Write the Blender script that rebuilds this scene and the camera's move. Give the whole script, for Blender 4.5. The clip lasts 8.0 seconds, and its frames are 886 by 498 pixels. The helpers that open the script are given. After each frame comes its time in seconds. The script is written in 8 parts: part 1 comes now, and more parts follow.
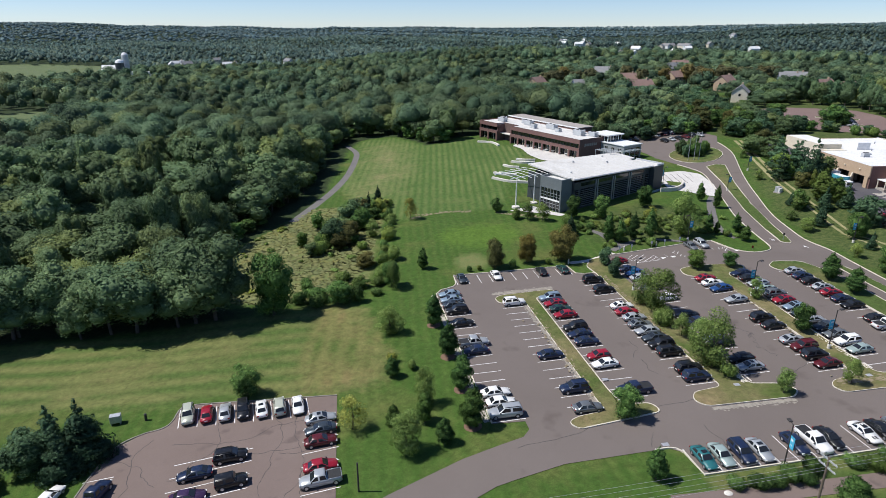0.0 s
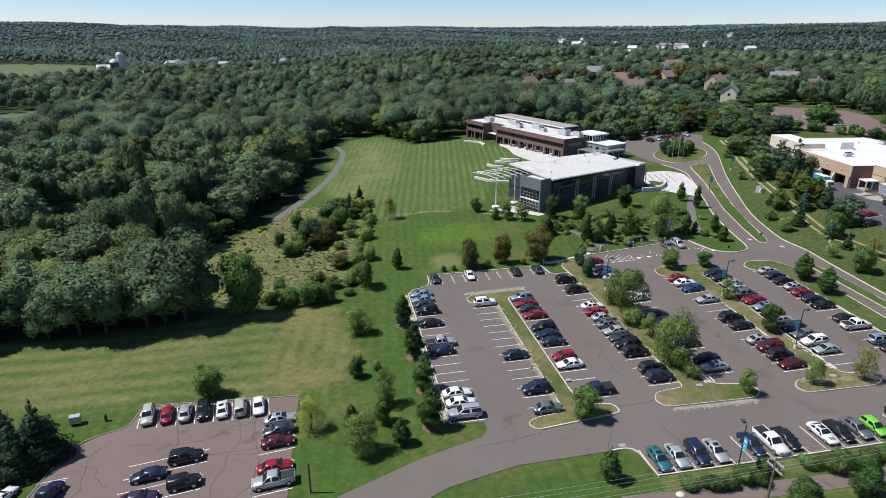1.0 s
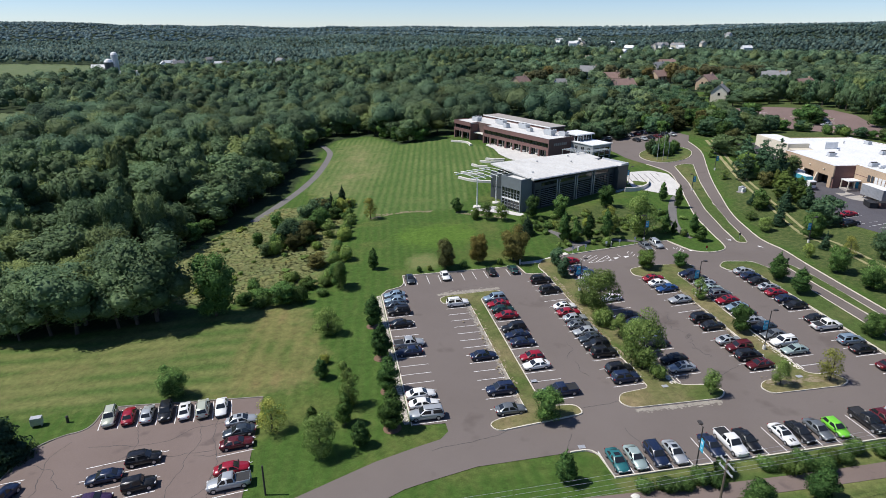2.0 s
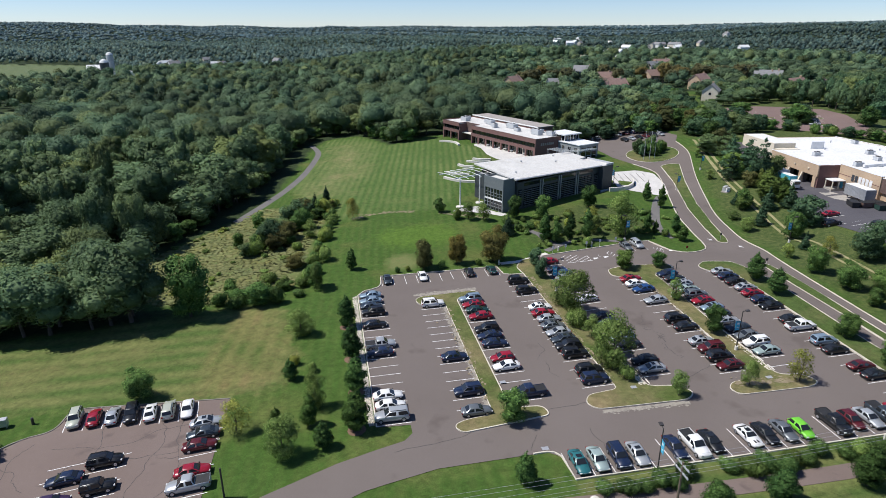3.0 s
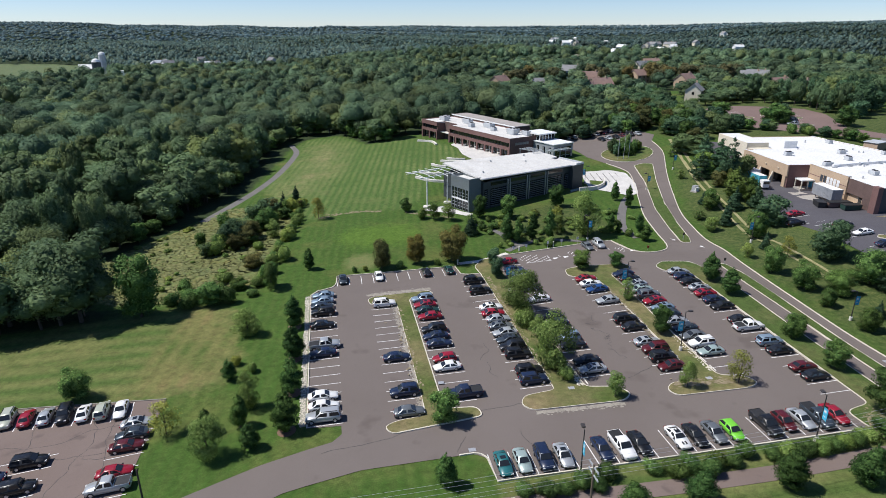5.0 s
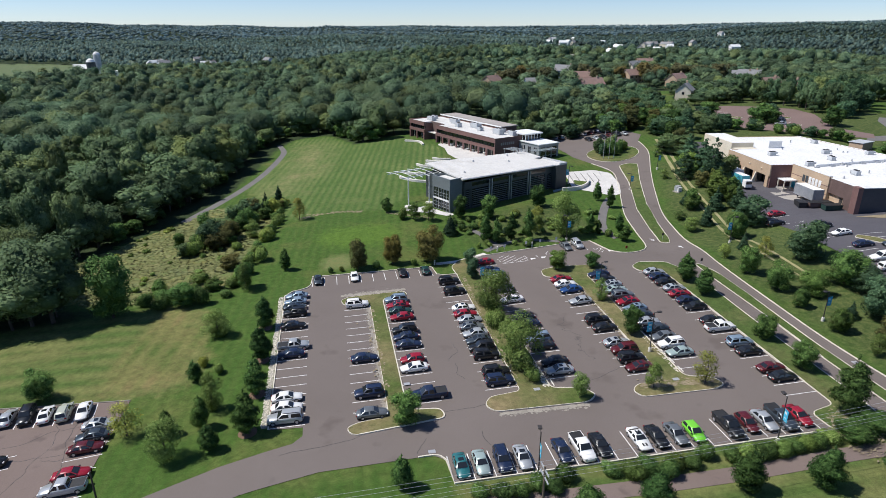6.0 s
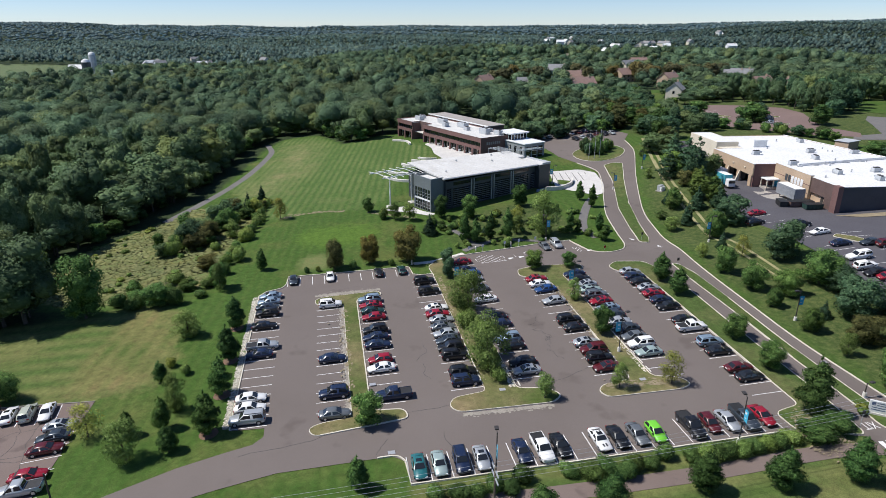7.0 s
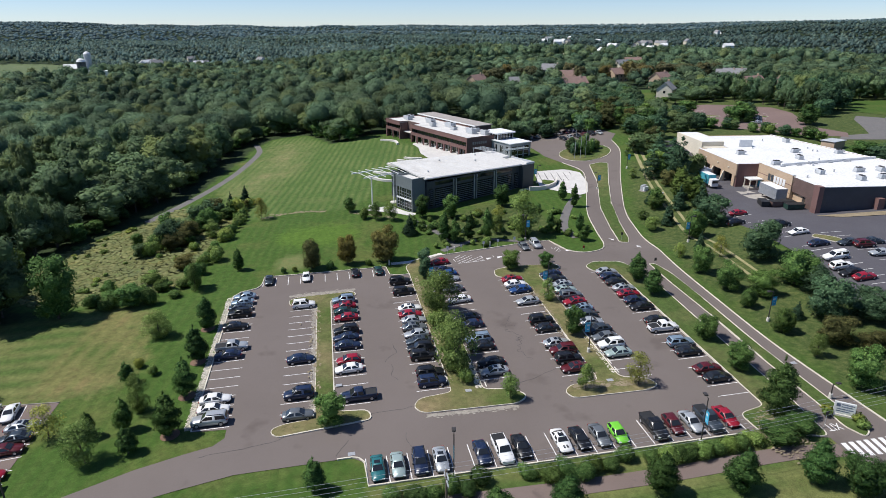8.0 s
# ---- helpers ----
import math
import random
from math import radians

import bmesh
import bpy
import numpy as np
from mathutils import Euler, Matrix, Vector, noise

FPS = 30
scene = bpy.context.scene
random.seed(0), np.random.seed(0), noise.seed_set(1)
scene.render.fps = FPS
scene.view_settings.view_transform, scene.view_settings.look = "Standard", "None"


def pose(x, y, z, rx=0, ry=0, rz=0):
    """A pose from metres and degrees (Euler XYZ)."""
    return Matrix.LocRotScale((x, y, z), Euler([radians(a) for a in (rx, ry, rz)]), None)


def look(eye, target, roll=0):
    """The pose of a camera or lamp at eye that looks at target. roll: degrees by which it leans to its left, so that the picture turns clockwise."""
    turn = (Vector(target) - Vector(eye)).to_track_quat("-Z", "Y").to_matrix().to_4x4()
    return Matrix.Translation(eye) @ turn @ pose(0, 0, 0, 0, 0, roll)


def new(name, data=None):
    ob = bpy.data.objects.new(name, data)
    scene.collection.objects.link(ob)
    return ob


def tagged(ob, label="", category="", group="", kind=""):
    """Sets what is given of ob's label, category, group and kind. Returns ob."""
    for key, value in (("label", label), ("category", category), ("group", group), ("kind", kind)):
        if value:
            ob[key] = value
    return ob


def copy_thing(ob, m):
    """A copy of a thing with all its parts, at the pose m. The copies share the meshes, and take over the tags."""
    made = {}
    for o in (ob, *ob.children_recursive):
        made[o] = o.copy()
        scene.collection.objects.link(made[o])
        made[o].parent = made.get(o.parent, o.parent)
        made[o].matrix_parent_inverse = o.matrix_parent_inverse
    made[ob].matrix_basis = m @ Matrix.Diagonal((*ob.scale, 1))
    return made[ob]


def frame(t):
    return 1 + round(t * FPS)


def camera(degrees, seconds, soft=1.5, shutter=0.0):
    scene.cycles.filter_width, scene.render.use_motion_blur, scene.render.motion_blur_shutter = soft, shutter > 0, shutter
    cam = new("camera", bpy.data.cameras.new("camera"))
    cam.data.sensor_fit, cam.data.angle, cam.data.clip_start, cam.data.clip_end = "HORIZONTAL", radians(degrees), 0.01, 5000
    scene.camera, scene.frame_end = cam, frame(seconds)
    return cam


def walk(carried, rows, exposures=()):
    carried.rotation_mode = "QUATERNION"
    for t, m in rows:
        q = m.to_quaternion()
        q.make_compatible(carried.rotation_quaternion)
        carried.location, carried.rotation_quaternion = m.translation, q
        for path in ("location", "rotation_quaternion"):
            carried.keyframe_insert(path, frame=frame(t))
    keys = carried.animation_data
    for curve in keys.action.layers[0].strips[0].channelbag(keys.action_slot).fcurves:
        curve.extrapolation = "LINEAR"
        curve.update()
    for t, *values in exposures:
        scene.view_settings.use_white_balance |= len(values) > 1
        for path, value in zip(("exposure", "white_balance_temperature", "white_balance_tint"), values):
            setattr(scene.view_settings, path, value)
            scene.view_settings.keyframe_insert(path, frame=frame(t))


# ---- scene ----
cam = camera(72.0, 8.0, soft=0.85)
PATH = [
    (0, (-21.61, -74.99, 55.942), (-21.258, -73.145, 55.253), 0.1),
    (0.5, (-18.473, -75.445, 55.911), (-18.121, -73.601, 55.222), 0.1),
    (1, (-15.494, -75.852, 55.926), (-15.142, -74.008, 55.236), 0.1),
    (1.5, (-12.555, -76.205, 55.915), (-12.203, -74.362, 55.225), 0.1),
    (3, (-4.519, -77.037, 55.895), (-4.167, -75.194, 55.204), -0.0),
    (3.5, (-2.011, -77.347, 55.869), (-1.661, -75.503, 55.178), -0.0),
    (4, (0.48, -77.628, 55.785), (0.831, -75.785, 55.093), -0.0),
    (4.5, (3.022, -78.013, 55.716), (3.372, -76.169, 55.024), -0.0),
    (6, (11.185, -78.959, 55.647), (11.536, -77.116, 54.955), -0.0),
    (6.5, (13.986, -79.272, 55.583), (14.337, -77.429, 54.89), -0.1),
    (7, (16.759, -79.64, 55.532), (17.109, -77.797, 54.839), -0.1),
    (7.5, (19.478, -79.894, 55.458), (19.828, -78.051, 54.765), -0.1),
    (8, (22.156, -80.226, 55.473), (22.506, -78.383, 54.779), -0.1),
]
walk(cam, [(t, look(eye, target, roll)) for t, eye, target, roll in PATH], exposures=[(0, 0.25, 6420, 11), (8, 0.25, 6420, 11)])

# ---- light and sky ----
SUN_EL, SUN_AZ = 56.0, 283.0   # degrees; azimuth clockwise from +y, where the sun stands
world = bpy.data.worlds.new("world")
scene.world = world
world.use_nodes = True
wt = world.node_tree
sky = wt.nodes.new("ShaderNodeTexSky")
sky.sky_type, sky.sun_disc = "NISHITA", False
sky.sun_elevation, sky.sun_rotation = radians(SUN_EL), radians(SUN_AZ)
sky.air_density, sky.dust_density, sky.ozone_density = 1.0, 0.1, 2.5
sky.altitude = 2600
cool = wt.nodes.new("ShaderNodeMix")
cool.data_type, cool.blend_type = "RGBA", "MULTIPLY"
cool.inputs[0].default_value = 1.0
cool.inputs[7].default_value = (0.86, 0.945, 1.13, 1)
wt.links.new(sky.outputs[0], cool.inputs[6])
wt.links.new(cool.outputs[2], wt.nodes["Background"].inputs[0])
wt.nodes["Background"].inputs[1].default_value = 0.088
sun_data = bpy.data.lights.new("sun", "SUN")
sun_data.energy, sun_data.angle, sun_data.color = 4.5, radians(0.55), (1.0, 0.97, 0.92)
sun = new("sun", sun_data)
sx, sy = math.sin(radians(SUN_AZ)), math.cos(radians(SUN_AZ))
ce, se = math.cos(radians(SUN_EL)), math.sin(radians(SUN_EL))
sun.matrix_world = look((sx * ce * 200, sy * ce * 200, se * 200), (0, 0, 0))


# ---- materials ----
def shader(name):
    m = bpy.data.materials.new(name)
    m.use_nodes = True
    return m, m.node_tree.nodes, m.node_tree.links, m.node_tree.nodes["Principled BSDF"]


def noise_node(n, l, where, scale, detail=4.0, rough=0.6):
    t = n.new("ShaderNodeTexNoise")
    t.inputs["Scale"].default_value, t.inputs["Detail"].default_value = scale, detail
    t.inputs["Roughness"].default_value = rough
    l.new(where, t.inputs["Vector"])
    return t


def ramp(n, l, value, lo, hi):
    r = n.new("ShaderNodeMapRange")
    r.inputs["From Min"].default_value, r.inputs["From Max"].default_value = lo, hi
    l.new(value, r.inputs["Value"])
    return r.outputs[0]


def blend(n, l, fac, a, b, mode="MIX"):
    x = n.new("ShaderNodeMix")
    x.data_type, x.blend_type = "RGBA", mode
    for sock, v in ((x.inputs[0], fac), (x.inputs[6], a), (x.inputs[7], b)):
        if isinstance(v, (int, float)):
            sock.default_value = v
        elif isinstance(v, tuple):
            sock.default_value = (*v, 1)
        else:
            l.new(v, sock)
    return x.outputs[2]


def surface(name, c1, c2, rough=0.85, big=0.15, small=6.0, bump=0.0, bump_scale=8.0, metal=0.0, vary=0.0, spots=None, spec=0.4, grain_depth=0.2):
    """A plain weathered surface: two tones in broad patches, fine grain, relief."""
    m, n, l, b = shader(name)
    geo = n.new("ShaderNodeNewGeometry")
    where = geo.outputs["Position"]
    broad = noise_node(n, l, where, big)
    col = blend(n, l, ramp(n, l, broad.outputs[0], 0.3, 0.7), c1, c2)
    grain = noise_node(n, l, where, small, 6.0, 0.7)
    k = n.new("ShaderNodeMapRange")
    k.inputs["From Min"].default_value, k.inputs["From Max"].default_value = 0.3, 0.7
    k.inputs["To Min"].default_value, k.inputs["To Max"].default_value = 1 - grain_depth, 1 + grain_depth
    l.new(grain.outputs[0], k.inputs["Value"])
    col = blend(n, l, 1.0, col, k.outputs[0], "MULTIPLY")
    if spots:
        sp = noise_node(n, l, where, spots[1], 3.0, 0.55)
        col = blend(n, l, ramp(n, l, sp.outputs[0], spots[2], spots[2] + 0.12), col, spots[0])
    if vary:
        info = n.new("ShaderNodeObjectInfo")
        v = n.new("ShaderNodeMapRange")
        v.inputs["To Min"].default_value, v.inputs["To Max"].default_value = 1 - vary, 1 + vary
        l.new(info.outputs["Random"], v.inputs["Value"])
        col = blend(n, l, 1.0, col, v.outputs[0], "MULTIPLY")
    l.new(col, b.inputs["Base Color"])
    b.inputs["Roughness"].default_value, b.inputs["Metallic"].default_value = rough, metal
    b.inputs["Specular IOR Level"].default_value = spec
    if bump:
        bm = n.new("ShaderNodeBump")
        bm.inputs["Strength"].default_value, bm.inputs["Distance"].default_value = bump, 0.1
        rel = noise_node(n, l, where, bump_scale, 5.0, 0.65)
        l.new(rel.outputs[0], bm.inputs["Height"])
        l.new(bm.outputs[0], b.inputs["Normal"])
    return m


def grass_colour(n, l, where, fresh, dry, angle, width, strength, dryness):
    """Mown grass: stripes left by the mower, dry patches."""
    turn = n.new("ShaderNodeVectorRotate")
    turn.rotation_type = "Z_AXIS"
    turn.inputs["Angle"].default_value = radians(angle)
    l.new(where, turn.inputs["Vector"])
    wave = n.new("ShaderNodeTexWave")
    wave.inputs["Scale"].default_value = 0.314 / width
    wave.inputs["Distortion"].default_value, wave.inputs["Detail"].default_value = 0.9, 3.0
    wave.inputs["Detail Scale"].default_value, wave.inputs["Detail Roughness"].default_value = 0.8, 0.7
    l.new(turn.outputs[0], wave.inputs["Vector"])
    patch = noise_node(n, l, where, 0.05, 6.0, 0.65)
    col = blend(n, l, ramp(n, l, patch.outputs[0], 0.62 - dryness, 0.86 - dryness), fresh, dry)
    pale = tuple(min(1, c * 1.35) for c in fresh)
    fade = noise_node(n, l, where, 0.09, 3.0, 0.6)
    mul = n.new("ShaderNodeMath")
    mul.operation = "MULTIPLY"
    l.new(wave.outputs["Fac"], mul.inputs[0])
    l.new(ramp(n, l, fade.outputs[0], 0.25, 0.75), mul.inputs[1])
    mul2 = n.new("ShaderNodeMath")
    mul2.operation = "MULTIPLY"
    mul2.inputs[1].default_value = strength * 1.7
    l.new(mul.outputs[0], mul2.inputs[0])
    return blend(n, l, mul2.outputs[0], col, tuple(0.5 * p + 0.5 * d for p, d in zip(pale, dry)))


def lawn(name, base, zones=()):
    """Grass of one or more kinds, each further kind where its attribute on the mesh says."""
    m, n, l, b = shader(name)
    geo = n.new("ShaderNodeNewGeometry")
    where = geo.outputs["Position"]
    tuft = noise_node(n, l, where, 0.9, 6.0, 0.75)
    fine = noise_node(n, l, where, 7.0, 4.0, 0.7)
    edge = noise_node(n, l, where, 0.35, 5.0, 0.7)
    col = grass_colour(n, l, where, *base)
    for attr, row in zones:
        a = n.new("ShaderNodeAttribute")
        a.attribute_name = attr
        add = n.new("ShaderNodeMath")
        add.operation = "ADD"
        l.new(a.outputs["Fac"], add.inputs[0])
        l.new(edge.outputs[0], add.inputs[1])
        col = blend(n, l, ramp(n, l, add.outputs[0], 0.78, 1.22), col, grass_colour(n, l, where, *row) if len(row) > 2 else blend(n, l, ramp(n, l, tuft.outputs[0], 0.35, 0.65), row[0], row[1]))
    for tex, lo, hi in ((tuft, 0.68, 1.32), (fine, 0.7, 1.3)):
        k = n.new("ShaderNodeMapRange")
        k.inputs["From Min"].default_value, k.inputs["From Max"].default_value = 0.3, 0.7
        k.inputs["To Min"].default_value, k.inputs["To Max"].default_value = lo, hi
        l.new(tex.outputs[0], k.inputs["Value"])
        col = blend(n, l, 1.0, col, k.outputs[0], "MULTIPLY")
    l.new(col, b.inputs["Base Color"])
    b.inputs["Roughness"].default_value, b.inputs["Specular IOR Level"].default_value = 0.95, 0.15
    bump = n.new("ShaderNodeBump")
    bump.inputs["Strength"].default_value, bump.inputs["Distance"].default_value = 0.6, 0.12
    l.new(fine.outputs[0], bump.inputs["Height"])
    l.new(bump.outputs[0], b.inputs["Normal"])
    return m


def foliage(name, dark, mid, light, tint_attr=False, cast=1.0, spread=1.0, trees=(0.62, 1.42)):
    """Leaves: each clump its own green, each tree its own cast, light passing through."""
    dark, light = (tuple(m_ + (c - m_) * spread for c, m_ in zip(col, mid)) for col in (dark, light))
    m, n, l, b = shader(name)
    geo = n.new("ShaderNodeNewGeometry")
    info = n.new("ShaderNodeObjectInfo")
    isl = geo.outputs["Random Per Island"]
    col = blend(n, l, ramp(n, l, isl, 0.0, 0.55), dark, mid)
    col = blend(n, l, ramp(n, l, isl, 0.55, 1.0), col, light)
    if tint_attr:
        a = n.new("ShaderNodeAttribute")
        a.attribute_name = "tint"
        own = a.outputs["Fac"]
    else:
        own = info.outputs["Random"]
    yellow = tuple(c * k for c, k in zip(light, (1.35, 1.05, 0.6)))
    blue = tuple(c * k for c, k in zip(mid, (0.6, 0.8, 0.95)))
    col = blend(n, l, ramp(n, l, own, 0.7, 0.7 + 0.55 / cast), col, yellow)
    r2 = n.new("ShaderNodeMapRange")
    r2.inputs["From Min"].default_value, r2.inputs["From Max"].default_value = 0.45, 0.0
    r2.inputs["To Max"].default_value = 0.6 if tint_attr else 0.4
    l.new(own, r2.inputs["Value"])
    col = blend(n, l, r2.outputs[0], col, blue)
    lum = n.new("ShaderNodeMapRange")
    lum.inputs["To Min"].default_value, lum.inputs["To Max"].default_value = trees
    wob = n.new("ShaderNodeMath")
    wob.operation = "FRACT"
    mul = n.new("ShaderNodeMath")
    mul.operation = "MULTIPLY"
    mul.inputs[1].default_value = 7.31
    l.new(own, mul.inputs[0])
    l.new(mul.outputs[0], wob.inputs[0])
    l.new(wob.outputs[0], lum.inputs["Value"])
    col = blend(n, l, 1.0, col, lum.outputs[0], "MULTIPLY")
    tex = noise_node(n, l, geo.outputs["Position"], 2.2, 4.0, 0.7)
    k = n.new("ShaderNodeMapRange")
    k.inputs["From Min"].default_value, k.inputs["From Max"].default_value = 0.3, 0.7
    k.inputs["To Min"].default_value, k.inputs["To Max"].default_value = 1 - 0.4 * spread, 1 + 0.35 * spread
    l.new(tex.outputs[0], k.inputs["Value"])
    col = blend(n, l, 1.0, col, k.outputs[0], "MULTIPLY")
    if tint_attr:
        stand = noise_node(n, l, geo.outputs["Position"], 0.011, 4.0, 0.6)
        k = n.new("ShaderNodeMapRange")
        k.inputs["From Min"].default_value, k.inputs["From Max"].default_value = 0.3, 0.7
        k.inputs["To Min"].default_value, k.inputs["To Max"].default_value = 0.62, 1.4
        l.new(stand.outputs[0], k.inputs["Value"])
        col = blend(n, l, 1.0, col, k.outputs[0], "MULTIPLY")
    l.new(col, b.inputs["Base Color"])
    b.inputs["Roughness"].default_value, b.inputs["Specular IOR Level"].default_value = 0.7, 0.12
    tr = n.new("ShaderNodeBsdfTranslucent")
    l.new(col, tr.inputs["Color"])
    mx = n.new("ShaderNodeMixShader")
    mx.inputs[0].default_value = 0.3
    l.new(b.outputs[0], mx.inputs[1])
    l.new(tr.outputs[0], mx.inputs[2])
    l.new(mx.outputs[0], n["Material Output"].inputs["Surface"])
    return m


def paint(name, c, metal=0.0, rough=0.3, coat=0.22):
    m, n, l, b = shader(name)
    geo = n.new("ShaderNodeNewGeometry")
    dust = noise_node(n, l, geo.outputs["Position"], 3.0)
    col = blend(n, l, ramp(n, l, dust.outputs[0], 0.5, 3.0), c, (0.3, 0.29, 0.27))
    l.new(col, b.inputs["Base Color"])
    b.inputs["Roughness"].default_value, b.inputs["Metallic"].default_value = rough, metal
    b.inputs["Specular IOR Level"].default_value = 0.35
    b.inputs["Coat Weight"].default_value, b.inputs["Coat Roughness"].default_value = coat, 0.08
    return m


def glassy(name, c, rough=0.06):
    m, n, l, b = shader(name)
    b.inputs["Base Color"].default_value = (*c, 1)
    b.inputs["Roughness"].default_value, b.inputs["Specular IOR Level"].default_value = rough, 0.7
    return m


M = {}
GRASS = ((0.050, 0.098, 0.018), (0.128, 0.13, 0.042), 6, 2.3, 0.3, 0.11)
M["lawn"] = lawn("mown_lawn", GRASS)
M["ground"] = lawn("lawns_and_woods_floor", GRASS, (
    ("field", ((0.062, 0.112, 0.026), (0.165, 0.17, 0.066), 10, 2.5, 0.8, 0.06)),
    ("worn", ((0.110, 0.146, 0.048), (0.205, 0.19, 0.085), 11, 3.4, 0.6, 0.2)),
    ("dry", ((0.072, 0.112, 0.028), (0.182, 0.155, 0.066), 95, 4.4, 1.0, 0.12)),
    ("cross", ((0.078, 0.112, 0.028), (0.20, 0.155, 0.068), 8, 3.3, 0.95, 0.24)),
    ("lush", ((0.078, 0.138, 0.022), (0.11, 0.155, 0.034), 20, 3.0, 0.1, 0.08)),
    ("rank", ((0.20, 0.205, 0.078), (0.088, 0.125, 0.04))),
    ("rough", ((0.042, 0.078, 0.02), (0.092, 0.104, 0.036))),
    # near-black green inside the woods' outline, showing as dark gaps between crowns
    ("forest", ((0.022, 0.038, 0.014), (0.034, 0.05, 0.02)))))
M["verge"] = lawn("verge_grass", ((0.072, 0.105, 0.026), (0.215, 0.17, 0.09), 0, 2.0, 0.1, 0.22))
M["strip"] = lawn("median_grass", ((0.064, 0.1, 0.026), (0.165, 0.145, 0.066), 0, 2.0, 0.1, 0.15))
M["forest_floor"] = surface("forest_floor", (0.022, 0.03, 0.010), (0.035, 0.04, 0.015), 0.95, 0.2, 2.0, 0.5, 2.0, spec=0.1)
M["asphalt"] = surface("weathered_asphalt", (0.138, 0.116, 0.104), (0.158, 0.134, 0.121), 0.9, 0.05, 9.0, 0.1, 25.0, spots=((0.118, 0.098, 0.087), 0.16, 0.6), spec=0.25, grain_depth=0.09)
M["asphalt_old"] = surface("old_reddish_asphalt", (0.155, 0.118, 0.103), (0.18, 0.14, 0.123), 0.9, 0.08, 8.0, 0.1, 20.0, spots=((0.128, 0.099, 0.088), 0.3, 0.6), spec=0.25, grain_depth=0.12)
M["asphalt_red"] = surface("red_brown_asphalt", (0.165, 0.115, 0.102), (0.195, 0.138, 0.122), 0.9, 0.08, 4.0, 0.15, 20.0, spec=0.3)
M["asphalt_new"] = surface("fresh_asphalt", (0.072, 0.068, 0.077), (0.09, 0.086, 0.095), 0.85, 0.08, 4.0, 0.15, 20.0)
M["path"] = surface("path_asphalt", (0.13, 0.125, 0.12), (0.16, 0.15, 0.14), 0.9, 0.3, 4.0, 0.1)
M["concrete"] = surface("pale_concrete", (0.58, 0.55, 0.49), (0.68, 0.65, 0.59), 0.85, 0.25, 5.0, 0.2, 12.0)
M["kerb"] = surface("kerb_concrete", (0.52, 0.475, 0.39), (0.66, 0.61, 0.51), 0.85, 0.5, 5.0, 0.2, 12.0)
M["old_kerb"] = surface("stained_kerb", (0.17, 0.16, 0.135), (0.27, 0.255, 0.215), 0.9, 0.5, 5.0, 0.2, 12.0)
M["paving"] = surface("bright_paving", (0.5, 0.48, 0.45), (0.6, 0.58, 0.54), 0.8, 0.3, 3.0)
M["linepaint"] = surface("line_paint", (0.64, 0.63, 0.61), (0.78, 0.77, 0.75), 0.7, 0.6, 5.0)
M["tar"] = surface("crack_sealant", (0.035, 0.033, 0.033), (0.05, 0.047, 0.046), 0.6, 0.6, 5.0)
M["sand"] = surface("washed_grit", (0.25, 0.225, 0.19), (0.33, 0.30, 0.25), 0.95, 0.5, 3.0)
M["gravel"] = surface("pale_gravel", (0.36, 0.34, 0.29), (0.24, 0.23, 0.18), 0.95, 1.2, 5.0, 0.5, 6.0, spots=((0.09, 0.13, 0.04), 0.7, 0.58))
M["mulch"] = surface("bark_mulch", (0.14, 0.085, 0.055), (0.2, 0.125, 0.085), 0.95, 0.6, 4.0, 0.4)
M["soil"] = surface("dry_soil", (0.20, 0.165, 0.10), (0.29, 0.235, 0.155), 0.95, 0.5, 3.0, 0.3)
M["track"] = surface("straw_track", (0.34, 0.30, 0.16), (0.21, 0.21, 0.09), 0.95, 0.35, 2.5, 0.3)
M["bark"] = surface("tree_bark", (0.06, 0.047, 0.035), (0.1, 0.082, 0.065), 0.95, 0.8, 6.0, 0.5)
M["leaf"] = foliage("broad_leaves", (0.042, 0.09, 0.024), (0.09, 0.168, 0.042), (0.175, 0.275, 0.078), False, 0.55)
M["leaf_shrub"] = foliage("shrub_leaves", (0.05, 0.1, 0.026), (0.105, 0.185, 0.048), (0.195, 0.295, 0.088), False, 0.6)
M["leaf_deep"] = foliage("deep_green_leaves", (0.028, 0.066, 0.018), (0.056, 0.115, 0.03), (0.105, 0.185, 0.052), False, 0.4)
M["leaf_pale"] = foliage("pale_leaves", (0.092, 0.148, 0.034), (0.182, 0.262, 0.066), (0.295, 0.38, 0.118))
M["leaf_dark"] = foliage("dark_needles", (0.024, 0.052, 0.028), (0.046, 0.092, 0.046), (0.085, 0.145, 0.075), False, 0.15)
M["leaf_blue"] = foliage("bluish_needles", (0.042, 0.088, 0.042), (0.078, 0.145, 0.07), (0.138, 0.22, 0.112))
M["leaf_red"] = foliage("russet_leaves", (0.055, 0.062, 0.022), (0.10, 0.105, 0.034), (0.16, 0.15, 0.052))
M["leaf_yellow"] = foliage("yellowing_leaves", (0.17, 0.19, 0.04), (0.27, 0.29, 0.065), (0.36, 0.36, 0.10))
# woodland greens turn bluer with distance: haze put into the leaf colour
M["wood_leaf"] = foliage("woodland_leaves", (0.062, 0.108, 0.06), (0.124, 0.186, 0.098), (0.22, 0.3, 0.17), True, 1.0, 0.4, (0.55, 1.3))
M["far_haze_leaf"] = foliage("haze_blue_distant_leaves", (0.076, 0.118, 0.09), (0.124, 0.188, 0.158), (0.19, 0.25, 0.21), True, 0.8, 0.35, (0.62, 1.3))
